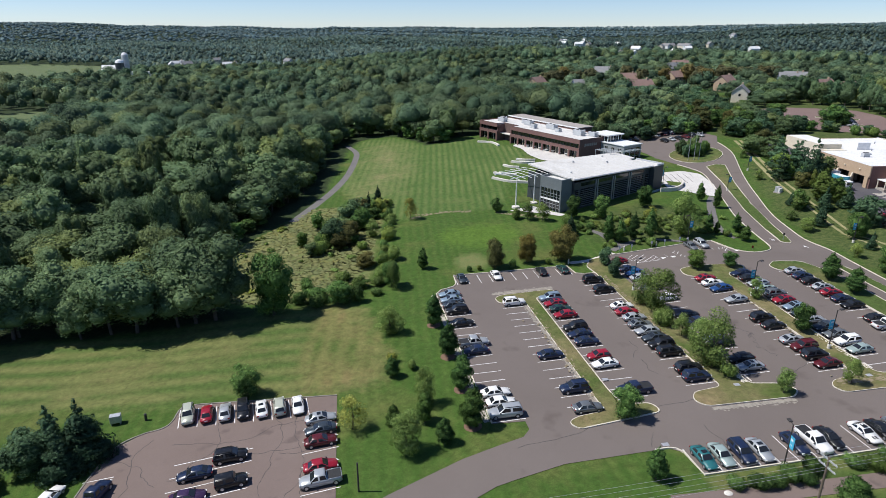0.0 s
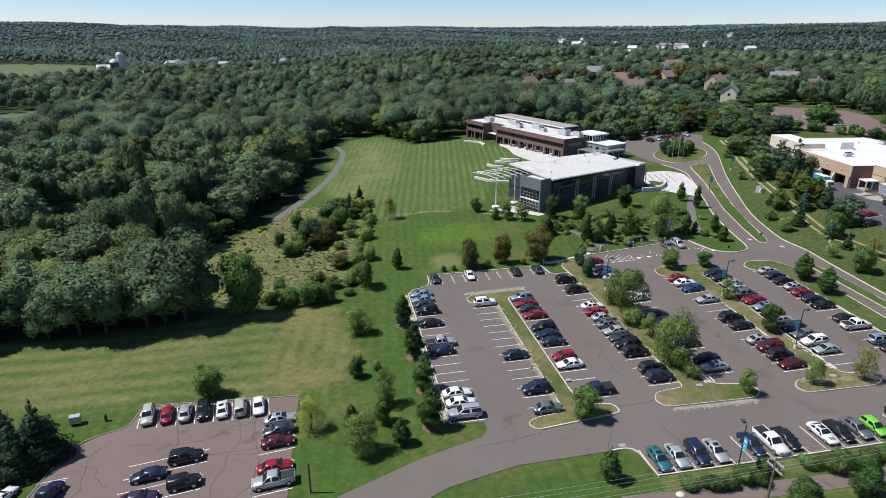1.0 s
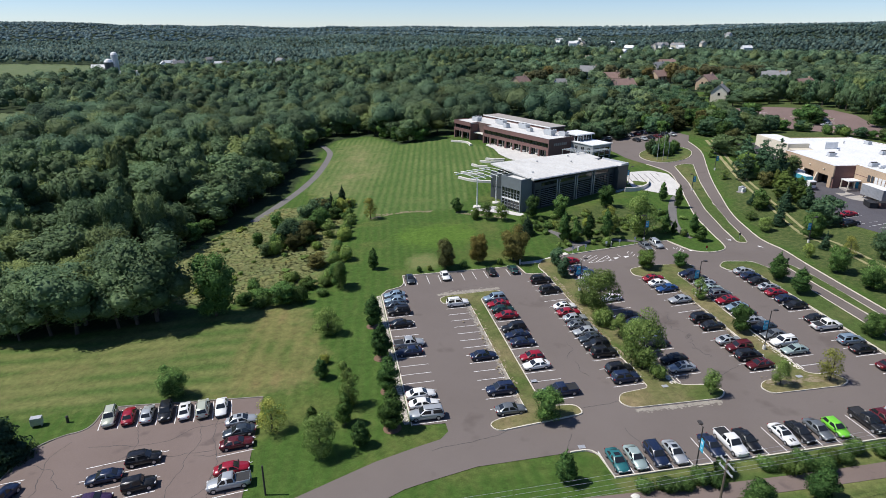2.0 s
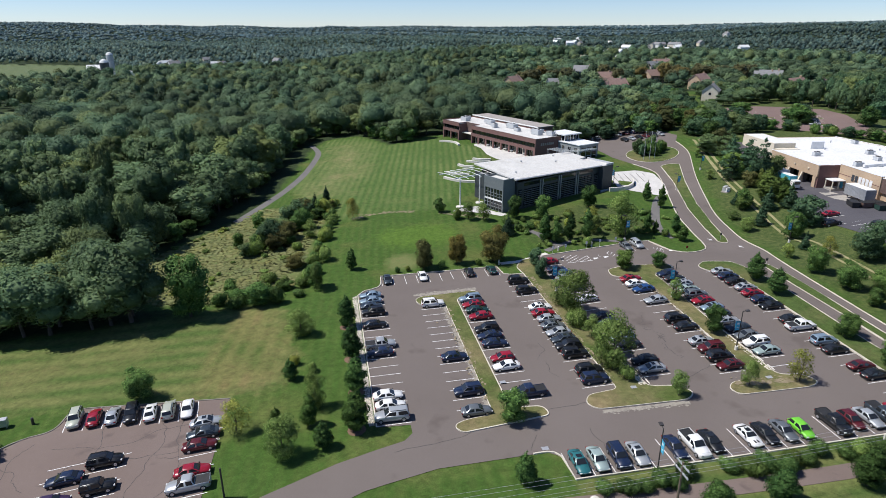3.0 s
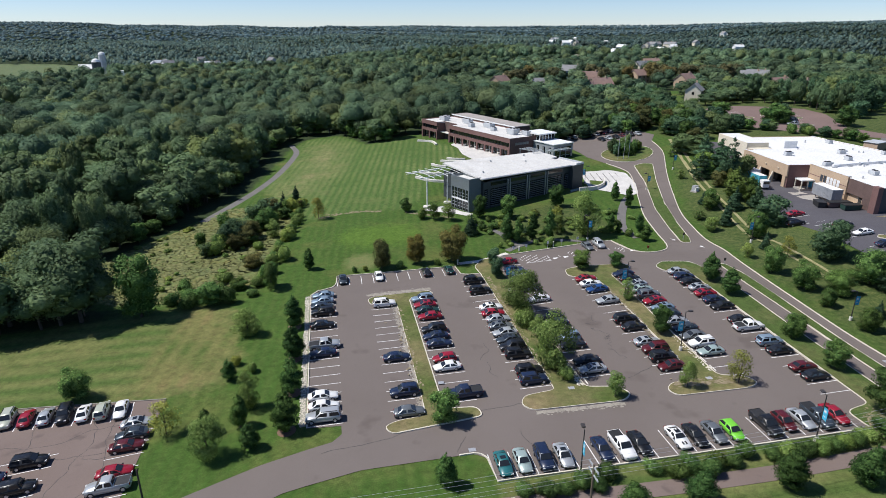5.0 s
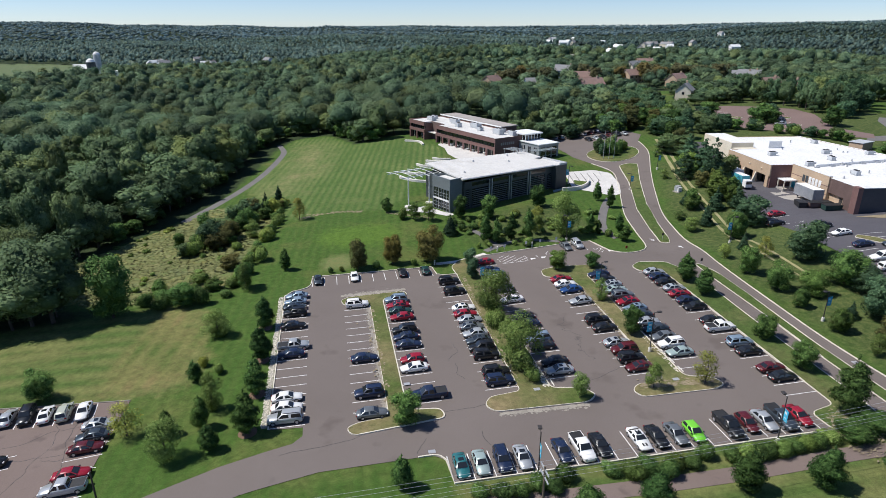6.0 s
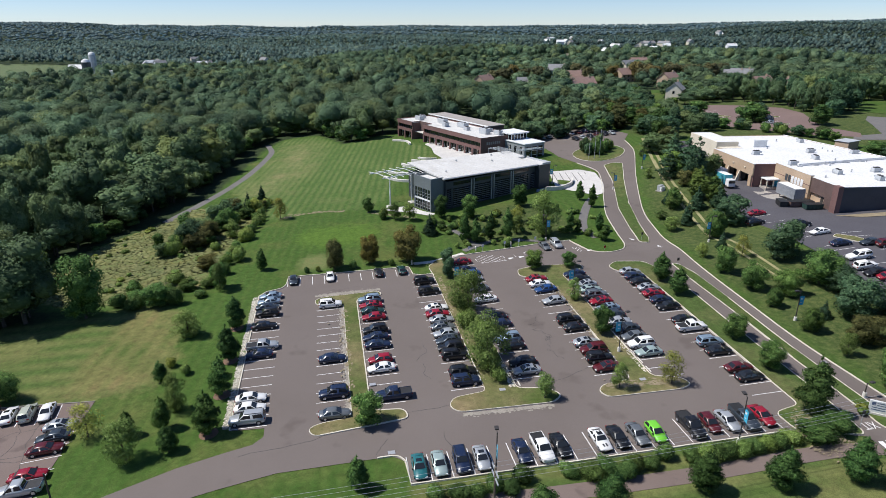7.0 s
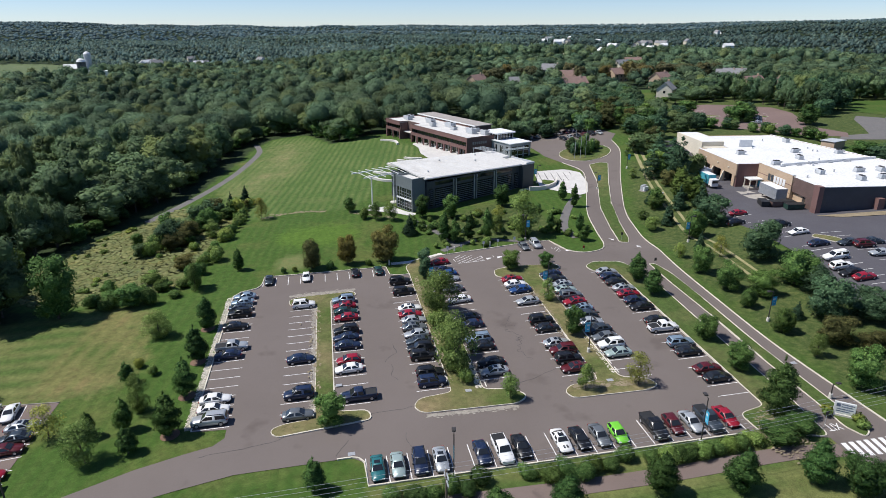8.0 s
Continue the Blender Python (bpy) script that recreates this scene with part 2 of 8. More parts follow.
M["ridge_haze_leaf"] = foliage("haze_blue_ridge_leaves", (0.076, 0.118, 0.118), (0.135, 0.2, 0.205), (0.2, 0.265, 0.25), True, 0.8, 0.3, (0.75, 1.2))
M["hill_haze_leaf"] = foliage("haze_blue_hillside_leaves", (0.054, 0.088, 0.080), (0.086, 0.132, 0.112), (0.124, 0.172, 0.145), True, 0.8, 0.4, (0.62, 1.35))
M["canopy_leaf"] = foliage("canopy_leaves", (0.056, 0.104, 0.044), (0.12, 0.18, 0.082), (0.215, 0.295, 0.14), False, 1.0, 0.6, (0.7, 1.35))
M["rust_leaf"] = foliage("rusty_canopy_leaves", (0.08, 0.085, 0.04), (0.135, 0.132, 0.06), (0.19, 0.17, 0.085), False, 1.0, 0.5, (0.75, 1.25))
M["meadow_leaf"] = foliage("meadow_stems", (0.17, 0.19, 0.07), (0.23, 0.245, 0.095), (0.30, 0.295, 0.13), True, 0.5, 0.6, (0.9, 1.15))
M["brick"] = surface("red_brown_brick", (0.16, 0.088, 0.078), (0.19, 0.106, 0.094), 0.85, 0.4, 9.0, 0.2, 14.0)
M["brick_dark"] = surface("dark_brown_brick", (0.11, 0.072, 0.062), (0.14, 0.092, 0.08), 0.85, 0.4, 9.0)
M["tan"] = surface("tan_block", (0.43, 0.315, 0.215), (0.49, 0.365, 0.25), 0.85, 0.3, 7.0)
M["cream"] = surface("cream_siding", (0.62, 0.56, 0.44), (0.68, 0.62, 0.5), 0.8, 0.4, 6.0)
M["slate"] = surface("slate_panel", (0.046, 0.054, 0.06), (0.058, 0.067, 0.074), 0.5, 0.2, 5.0)
M["panel"] = surface("grey_panel", (0.13, 0.15, 0.155), (0.16, 0.18, 0.185), 0.5, 0.2, 5.0)
M["midpanel"] = surface("mid_grey_panel", (0.25, 0.265, 0.275), (0.3, 0.315, 0.325), 0.5, 0.2, 5.0)
M["palepanel"] = surface("pale_panel", (0.42, 0.44, 0.45), (0.48, 0.5, 0.51), 0.5, 0.2, 5.0)
M["roof"] = surface("white_roof_membrane", (0.64, 0.64, 0.63), (0.72, 0.72, 0.71), 0.8, 0.12, 2.0, 0.1, 3.0, spots=((0.58, 0.57, 0.54), 0.2, 0.62))
M["hall_roof"] = surface("aged_roof_membrane", (0.54, 0.53, 0.50), (0.62, 0.61, 0.575), 0.8, 0.15, 2.0, 0.1, 3.0, spots=((0.50, 0.485, 0.45), 0.25, 0.56))
M["greyroof"] = surface("grey_roof", (0.3, 0.27, 0.25), (0.36, 0.33, 0.3), 0.9, 0.2, 3.0)
M["white"] = surface("white_metal", (0.7, 0.7, 0.68), (0.8, 0.8, 0.78), 0.45, 0.5, 6.0)
M["galv"] = surface("galvanised_steel", (0.42, 0.43, 0.44), (0.52, 0.53, 0.54), 0.45, 0.8, 6.0, metal=0.4)
M["darkmetal"] = surface("bronze_metal", (0.035, 0.032, 0.03), (0.05, 0.045, 0.042), 0.5, 0.8, 6.0)
M["glass"] = glassy("dark_glass", (0.012, 0.016, 0.019))
M["carglass"] = glassy("car_glass", (0.018, 0.021, 0.024), 0.07)
M["worn_apron"] = surface("worn_concrete", (0.30, 0.275, 0.24), (0.40, 0.37, 0.33), 0.9, 0.25, 3.0)
M["pasture"] = lawn("pasture_grass", ((0.11, 0.145, 0.066), (0.15, 0.165, 0.085), 30, 5.0, 0.05, 0.1))
M["wall_ribbed"] = surface("dark_ribbed_sheet", (0.036, 0.040, 0.052), (0.05, 0.055, 0.068), 0.6, 0.3, 6.0)
# darker grey for the trailer's sides puts their shade into the colour
M["shade_grey"] = surface("shade_grey_sheet_metal", (0.24, 0.25, 0.265), (0.3, 0.31, 0.325), 0.5, 0.4, 6.0)
M["tyre"] = surface("tyre_rubber", (0.02, 0.02, 0.02), (0.03, 0.03, 0.03), 0.85, 2.0, 8.0)
M["rim"] = surface("wheel_alloy", (0.4, 0.4, 0.42), (0.5, 0.5, 0.52), 0.35, 2.0, 8.0, metal=0.7)
M["lamp_clear"] = glassy("lamp_lens", (0.6, 0.6, 0.58), 0.1)
M["lamp_red"] = glassy("lamp_red", (0.25, 0.01, 0.01), 0.1)
M["trim"] = surface("black_trim", (0.02, 0.02, 0.02), (0.03, 0.03, 0.03), 0.6, 1.0, 8.0)
M["banner"] = surface("blue_banner", (0.05, 0.36, 0.54), (0.06, 0.41, 0.6), 0.7, 0.8, 5.0)
M["banner_mark"] = surface("banner_print", (0.6, 0.65, 0.65), (0.7, 0.72, 0.72), 0.7, 0.8, 5.0)
M["truck_blue"] = surface("turquoise_sheet", (0.06, 0.32, 0.40), (0.08, 0.37, 0.45), 0.5, 0.8, 5.0)
M["dumpster"] = surface("green_dumpster", (0.018, 0.045, 0.036), (0.026, 0.06, 0.048), 0.6, 0.8, 5.0)
M["timber"] = surface("weathered_timber", (0.12, 0.09, 0.065), (0.17, 0.13, 0.1), 0.9, 0.6, 6.0)
M["shingle_red"] = surface("reddish_shingles", (0.25, 0.165, 0.135), (0.31, 0.205, 0.17), 0.9, 0.6, 5.0, 0.3)
M["shingle_grey"] = surface("grey_shingles", (0.2, 0.2, 0.2), (0.26, 0.26, 0.26), 0.9, 0.6, 5.0, 0.3)
M["siding_blue"] = surface("blue_siding", (0.17, 0.24, 0.32), (0.2, 0.27, 0.36), 0.8, 0.6, 5.0)
M["sign_white"] = surface("sign_face", (0.62, 0.63, 0.6), (0.7, 0.71, 0.68), 0.6, 0.6, 5.0)
M["sign_ink"] = surface("sign_ink", (0.07, 0.10, 0.16), (0.09, 0.12, 0.19), 0.6, 0.6, 5.0)
M["signal_red"] = surface("red_paint", (0.4, 0.03, 0.02), (0.45, 0.04, 0.03), 0.6, 0.6, 5.0)
CAR = {
    "w": paint("paint_white", (0.72, 0.72, 0.70)), "s": paint("paint_silver", (0.42, 0.44, 0.45), 0.35),
    "g": paint("paint_grey", (0.16, 0.175, 0.185), 0.35), "k": paint("paint_black", (0.010, 0.011, 0.013)),
    "n": paint("paint_navy", (0.012, 0.022, 0.055)), "b": paint("paint_blue", (0.014, 0.055, 0.17)),
    "r": paint("paint_red", (0.26, 0.010, 0.024)), "m": paint("paint_maroon", (0.085, 0.010, 0.014)),
    "t": paint("paint_teal", (0.022, 0.13, 0.14)), "p": paint("paint_pale_green", (0.36, 0.45, 0.42), 0.3),
    "l": paint("paint_light_blue", (0.25, 0.33, 0.40), 0.35), "v": paint("paint_lime", (0.16, 0.52, 0.04)),
    "d": paint("paint_slate", (0.05, 0.065, 0.08), 0.35), "e": paint("paint_dark_green", (0.012, 0.045, 0.04)),
    "u": paint("paint_purple", (0.04, 0.02, 0.06)), "a": paint("paint_beige", (0.45, 0.47, 0.38), 0.2)}
CAR_WORD = {"w": "white", "s": "silver", "g": "grey", "k": "black", "n": "navy blue", "b": "blue", "r": "red", "m": "maroon", "t": "teal", "p": "pale green",
            "l": "light blue", "v": "lime green", "d": "dark slate", "e": "dark green", "u": "dark purple", "a": "pale beige"}


# ---- mesh helpers ----
def ss(a, b, v):
    t = np.clip((np.asarray(v, float) - a) / (b - a), 0, 1)
    return t * t * (3 - 2 * t)


def G(x, y):
    """Height of the ground."""
    x, y = np.asarray(x, float), np.asarray(y, float)
    z = 0.02 * np.clip(x, 0, 260) + 0.055 * np.clip(x, -70, 0)
    z = z + 1.3 * ss(30, 75, x) * ss(0, 40, y) * (1 - ss(45, 60, y))
    z = z + 2.4 * ss(52, 92, y) * ss(-30, 35, x) + 3.0 * ss(100, 150, y) * ss(0, 60, x)
    z = z + 0.02 * (np.clip(x, 100, 260) - 100) + 3 * ss(105, 140, x) * ss(-30, 30, y)
    z = z - 2.0 * ss(129, 140, x) * ss(64, 82, y) * (1 - ss(108, 122, y)) * (1 - ss(170, 190, x))
    d = np.hypot(x, y + 78)
    az = np.degrees(np.arctan2(x, np.maximum(y + 78, 1)))
    z = z - 10 * ss(500, 1400, d) * ss(50, 260, x)
    z = z + ss(1700, 4600, d) * (19 + 44 * np.clip((az - 12) / 36, -1.3, 1.3) ** 2)
    z = z + 34 * ss(1000, 1900, d) * ss(27, 42, az) * (1 - ss(2200, 4000, d))
    z = z + ss(450, 1200, d) * (5 * np.sin(x / 210 + 1.3) * np.sin(y / 260) + 4 * np.sin(x / 97 + y / 140))
    return z


def g(x, y):
    return float(G(x, y))


def mesh_object(name, verts, faces, material, parent=None, label="", smooth=False):
    me = bpy.data.meshes.new(name)
    me.from_pydata([tuple(v) for v in verts], [], [tuple(f) for f in faces])
    me.materials.append(material)
    if smooth:
        me.polygons.foreach_set("use_smooth", [True] * len(me.polygons))
    me.update()
    ob = new(name, me)
    ob.parent = parent
    if label:
        ob["label"] = label
    return ob


def part(name, bm, material, parent=None, label="", smooth=False):
    """Links a bmesh as one mesh object under a thing or a part."""
    me = bpy.data.meshes.new(name)
    bmesh.ops.recalc_face_normals(bm, faces=bm.faces)
    bm.to_mesh(me)
    bm.free()
    me.materials.append(material)
    if smooth:
        me.polygons.foreach_set("use_smooth", [True] * len(me.polygons))
    ob = new(name, me)
    ob.parent = parent
    if label:
        ob["label"] = label
    return ob


def again(ob, m, parent=None):
    """Another part on the same mesh."""
    o = ob.copy()
    scene.collection.objects.link(o)
    o.parent = parent or ob.parent
    o.matrix_basis = m
    return o


def box(bm, x0, x1, y0, y1, z0, z1, taper=0.0):
    t = taper
    v = [bm.verts.new(p) for p in ((x0, y0, z0), (x1, y0, z0), (x1, y1, z0), (x0, y1, z0), (x0 + t, y0 + t, z1), (x1 - t, y0 + t, z1), (x1 - t, y1 - t, z1), (x0 + t, y1 - t, z1))]
    for f in ((3, 2, 1, 0), (4, 5, 6, 7), (0, 1, 5, 4), (1, 2, 6, 5), (2, 3, 7, 6), (3, 0, 4, 7)):
        bm.faces.new([v[i] for i in f])
    return v


def boxes(*rows, bevel=0.0):
    bm = bmesh.new()
    for r in rows:
        box(bm, *r)
    if bevel:
        bmesh.ops.bevel(bm, geom=list(bm.edges), offset=bevel, segments=1, affect="EDGES")
    return bm


def tube(bm, a, b, r0, r1, sides=7):
    a, b = Vector(a), Vector(b)
    q = (b - a).to_track_quat("Z", "Y")
    rings = []
    for p, r in ((a, r0), (b, r1)):
        rings.append([bm.verts.new(p + q @ Vector((r * math.cos(2 * math.pi * i / sides), r * math.sin(2 * math.pi * i / sides), 0))) for i in range(sides)])
    for i in range(sides):
        j = (i + 1) % sides
        bm.faces.new((rings[0][i], rings[0][j], rings[1][j], rings[1][i]))
    bm.faces.new(rings[0][::-1])
    bm.faces.new(rings[1])


def sweep_tube(bm, pts, r, sides=6):
    """One round bar along a line of points."""
    P = [Vector(p) for p in pts]
    rings = []
    for i, p in enumerate(P):
        d = (P[min(i + 1, len(P) - 1)] - P[max(i - 1, 0)]).normalized()
        q = d.to_track_quat("Z", "Y")
        rings.append([bm.verts.new(p + q @ Vector((r * math.cos(2 * math.pi * k / sides), r * math.sin(2 * math.pi * k / sides), 0))) for k in range(sides)])
    for a, b in zip(rings, rings[1:]):
        for k in range(sides):
            j = (k + 1) % sides
            bm.faces.new((a[k], a[j], b[j], b[k]))
    bm.faces.new(rings[0][::-1])
    bm.faces.new(rings[-1])


def curve_pts(pts, step=2.0, closed=False):
    """A smooth line through some points."""
    P = [np.array(p, float) for p in pts]
    n = len(P)
    out = []
    for i in range(n if closed else n - 1):
        p0, p1, p2, p3 = (P[(i - 1) % n], P[i], P[(i + 1) % n], P[(i + 2) % n]) if closed else (P[max(i - 1, 0)], P[i], P[i + 1], P[min(i + 2, n - 1)])
        k = max(2, int(np.linalg.norm(p2 - p1) / step))
        for j in range(k):
            t = j / k
            out.append(0.5 * (2 * p1 + (p2 - p0) * t + (2 * p0 - 5 * p1 + 4 * p2 - p3) * t * t + (3 * p1 - p0 - 3 * p2 + p3) * t ** 3))
    if not closed:
        out.append(P[-1])
    return [(float(p[0]), float(p[1])) for p in out]


def round_poly(pts, r=1.2, k=4):
    """A polygon with its corners rounded."""
    out = []
    n = len(pts)
    for i in range(n):
        p, a, b = Vector(pts[i]), Vector(pts[i - 1]), Vector(pts[(i + 1) % n])
        rr = min(r, (a - p).length * 0.45, (b - p).length * 0.45)
        u, v = p + (a - p).normalized() * rr, p + (b - p).normalized() * rr
        for j in range(k + 1):
            t = j / k
            q = u * (1 - t) ** 2 + p * 2 * t * (1 - t) + v * t * t
            out.append((q.x, q.y))
    return out


def drape(name, outline, material, lift, step=8.0, parent=None, label="", kind="structure"):
    """A sheet with the given outline, laid on the ground."""
    bm = bmesh.new()
    f = bm.faces.new([bm.verts.new((x, y, 0)) for x, y in outline])
    f.normal_update()
    bmesh.ops.triangulate(bm, faces=[f], quad_method="BEAUTY", ngon_method="EAR_CLIP")
    xs, ys = [p[0] for p in outline], [p[1] for p in outline]
    for lo, hi, no in ((min(xs), max(xs), (1, 0, 0)), (min(ys), max(ys), (0, 1, 0))):
        k = lo + step
        while k < hi - 0.5:
            bmesh.ops.bisect_plane(bm, geom=bm.verts[:] + bm.edges[:] + bm.faces[:], plane_co=(k, k, 0), plane_no=no)
            k += step
    vs = bm.verts[:]
    hs = G([v.co.x for v in vs], [v.co.y for v in vs])
    for v, h in zip(vs, hs):
        v.co.z = h + lift
    for f in bm.faces:
        if f.normal.z < 0:
            f.normal_flip()
    ob = part(name, bm, material, parent, label)
    if kind and not parent:
        tagged(ob, kind=kind, label=label)
    return ob


def strip(name, pts, width, height, material, parent=None, label="", lift=0.0, closed=False, base=-0.1):
    """A kerb, wall or line of that width and height along a line on the ground."""
    P = [Vector((x, y)) for x, y in pts]
    n = len(P)
    verts, faces = [], []
    hs = G([p.x for p in P], [p.y for p in P])
    for i, p in enumerate(P):
        a = P[i - 1] if (i or closed) else p
        b = P[(i + 1) % n] if (i < n - 1 or closed) else p
        d = (b - a).normalized()
        s = Vector((-d.y, d.x)) * width / 2
        for q, z in ((p + s, base), (p + s, height), (p - s, height), (p - s, base)):
            verts.append((q.x, q.y, hs[i] + lift + z))
    for i in range(n if closed else n - 1):
        j = (i + 1) % n
        for k in range(3):
            faces.append((4 * i + k, 4 * j + k, 4 * j + k + 1, 4 * i + k + 1))
    if not closed:
        faces += [(0, 1, 2, 3), (4 * n - 1, 4 * n - 2, 4 * n - 3, 4 * n - 4)]
    bm = bmesh.new()
    vv = [bm.verts.new(v) for v in verts]
    for f in faces:
        bm.faces.new([vv[k] for k in f])
    return part(name, bm, material, parent, label)


def empty(name, x, y, z=None, turn=0.0, label="", category="", group="", kind=""):
    e = new(name)
    e.empty_display_size = 0.2
    e.matrix_basis = pose(x, y, g(x, y) if z is None else z, 0, 0, turn)
    return tagged(e, label, category, group, kind)


def inside(x, y, poly):
    x, y = np.asarray(x, float), np.asarray(y, float)
    r = np.zeros(x.shape, bool)
    n = len(poly)
    for i in range(n):
        (x1, y1), (x2, y2) = poly[i], poly[(i + 1) % n]
        c = ((y1 > y) != (y2 > y)) & (x < (x2 - x1) * (y - y1) / ((y2 - y1) or 1e-9) + x1)
        r ^= c
    return r


# ---- ground ----
def axis(lo, hi, a, b, fine):
    out = list(np.arange(a, b + 0.1, fine))
    s, v = fine, b
    while v < hi:
        s *= 1.12
        v += s
        out.append(v)
    s, v = fine, a
    while v > lo:
        s *= 1.12
        v -= s
        out.insert(0, v)
    return np.array(out)


gx, gy = axis(-4600, 4600, -130, 300, 3.5), axis(-400, 5200, -110, 300, 3.5)
GX, GY = np.meshgrid(gx, gy)
FIELD = [(-2, 98), (-12, 122), (-19, 148), (-14, 170), (-8, 205), (-8, 222), (-3, 236), (12, 234), (24, 200), (36, 206), (47, 208), (52, 192), (59, 172), (56, 150), (41, 130), (33, 106), (27, 99), (12, 103)]
DRY = [(-160, 20), (-110, 46), (-55, 46), (-33, 49), (-16, 46), (-14, 30), (-13.5, 14), (-22, 13.2), (-47.5, 17.2), (-60, 18), (-72, 22), (-110, 12)]
MEADOW = [(-54, 62), (-54, 84), (-40, 104), (-27, 124), (-17, 122), (-6, 104), (-9, 90), (-11, 76), (-14.5, 56), (-26, 51), (-42, 54)]
WOODS = [(-34, 48), (-55, 46), (-80, 47), (-120, 42), (-400, 10), (-4000, 300), (-4000, 5000), (4000, 5000), (4000, 260), (330, 230), (300, 250), (205, 300), (165, 235), (140, 200), (100, 195), (62, 226), (52, 212), (38, 210), (25, 202), (13, 238), (-4, 240),
         (-12, 218), (-18, 178), (-23, 146), (-30, 122), (-42, 103), (-56, 82), (-57, 64), (-44, 52)]

GZ = G(GX, GY)
GZ[inside(GX, GY, [(133, 106), (130.5, 70), (129, 40), (126, 16), (205, 6), (205, 108), (160, 130)])] -= 0.9      # bed under the paved yard
nx, ny = len(gx), len(gy)
idx = np.arange(nx * ny).reshape(ny, nx)
quads = np.stack([idx[:-1, :-1], idx[:-1, 1:], idx[1:, 1:], idx[1:, :-1]], -1).reshape(-1, 4)
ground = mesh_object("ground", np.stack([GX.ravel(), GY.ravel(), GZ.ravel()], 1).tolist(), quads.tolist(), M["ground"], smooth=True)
FIELD_DRY = [(-12, 122), (-19, 148), (-14, 170), (-8, 205), (-3, 234), (12, 232), (19, 196), (13, 160), (4, 132), (-4, 112)]
UPLAND = [(141, 150), (160, 142), (215, 112), (330, 112), (335, 262), (190, 242), (150, 215)]
BASIN = [(6, 84), (12, 87.5), (18, 88), (26, 87), (31, 82), (31, 75), (22, 70), (10, 72), (6, 77)]
STRAW = [(7, 66.5), (12, 67.5), (18, 66), (19, 60), (15, 58), (7.5, 58.5)]
HALL_BEDS = [(46, 64), (76, 65), (84, 66), (83, 84), (78, 96), (56, 88), (47, 80)]
CROSS = [(-29, 15), (-28, 48), (-16, 46), (-14, 30), (-13.5, 14), (-22, 13.2)]
HEDGE_LAWN = [(24, -19), (90, -19), (90, -45), (10, -45), (14, -24)]
HEDGE_STRIP = [(24, -18.6), (60, -18.4), (79, -18.0), (79, -22.8), (60, -23.4), (24, -23.4)]
BELT = [(99, -25), (99.5, 30), (103, 55), (109, 80), (121, 108), (131, 128), (136, 110), (127, 60), (122, 10), (125, -25)]
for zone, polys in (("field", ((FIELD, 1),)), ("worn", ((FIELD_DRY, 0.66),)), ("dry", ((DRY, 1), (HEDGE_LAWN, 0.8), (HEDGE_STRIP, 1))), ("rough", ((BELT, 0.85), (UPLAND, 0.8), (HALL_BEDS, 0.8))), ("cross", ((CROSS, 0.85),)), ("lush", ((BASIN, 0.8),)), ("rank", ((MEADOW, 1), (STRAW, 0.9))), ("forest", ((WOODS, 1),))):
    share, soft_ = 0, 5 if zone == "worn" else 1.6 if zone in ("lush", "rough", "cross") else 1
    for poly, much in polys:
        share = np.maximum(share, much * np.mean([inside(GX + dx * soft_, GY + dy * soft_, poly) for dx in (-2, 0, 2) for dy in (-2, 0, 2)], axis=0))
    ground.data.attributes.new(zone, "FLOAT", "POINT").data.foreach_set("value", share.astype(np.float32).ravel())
tagged(ground, "green mown lawn and rolling ground", "ground", kind="structure")

# ---- roads, lots, islands ----
LOT = [(0, -1.2), (0, 46.2), (1.5, 48.3), (4.6, 49.6), (5.6, 52), (5.8, 55.7), (34, 55.3), (34.4, 50.6), (36, 49.7), (39, 49.5), (43.8, 49.5), (43.8, 58.4), (47.5, 59.3), (71, 62.4), (77.5, 62.6),
       (79.5, 55), (81.2, 52.2), (84, 51.2), (88, 53), (90.6, 57.7), (92.2, 66.1), (94.8, 77.9), (100, 91), (105.8, 104.7), (110.5, 119.5), (107.5, 131), (104, 141), (104, 155), (102, 186), (138, 182),
       (141, 158), (134, 147), (132, 137), (129.5, 129.4), (120.2, 109.8), (107, 79.6), (103.5, 65.6), (101.6, 54.2), (98.7, 35.8), (97.9, 14.2), (97.6, -1.7), (98, -20.4), (99, -60), (86, -60),
       (87.4, -26), (87.6, -21.6), (79, -18.9), (77.8, -18.3), (24.4, -17.6), (24.2, -13), (22.6, -11.7), (7.3, -11.8), (-2.8, -13.9), (-12, -18), (-30, -27), (-70, -46), (-70, -37), (-30, -18.2),
       (-16.6, -11.9), (-6, -7.7), (3.6, -5.1), (5.0, -3.6), (5.0, -1.6)]
lot = drape("parking_lot", LOT, M["asphalt"], 0.06, 2.5, label="weathered brown-grey asphalt of lot and drives")
LOT2 = [(-22.6, 12.6), (-45.6, 16.0), (-47.6, 15.4), (-48.3, 12), (-49.5, 10.6), (-52.3, 9.8), (-55.3, 7.4), (-57, 1), (-58.5, -10), (-60, -30), (-24.5, -22), (-23.4, -11)]
lot2 = drape("small_lot", LOT2, M["asphalt_old"], 0.06, 3.0, label="reddish worn asphalt of a small lot")
LOT3 = [(133, 112), (129, 70), (127.6, 58), (125.5, 30), (121.5, 10), (200, -4), (208, 30), (212, 90), (204, 116), (150, 140)]
lot3 = drape("store_yard", LOT3, M["asphalt_new"], 0.06, 4.0, label="dark fresh asphalt yard beside the store")
LOT4 = [(178, 190), (183, 168), (189, 150), (199, 140), (207, 132), (222, 124), (226, 129), (220, 142), (224, 151), (237, 174), (240, 192), (229, 207), (220, 215), (204, 217), (189, 200)]
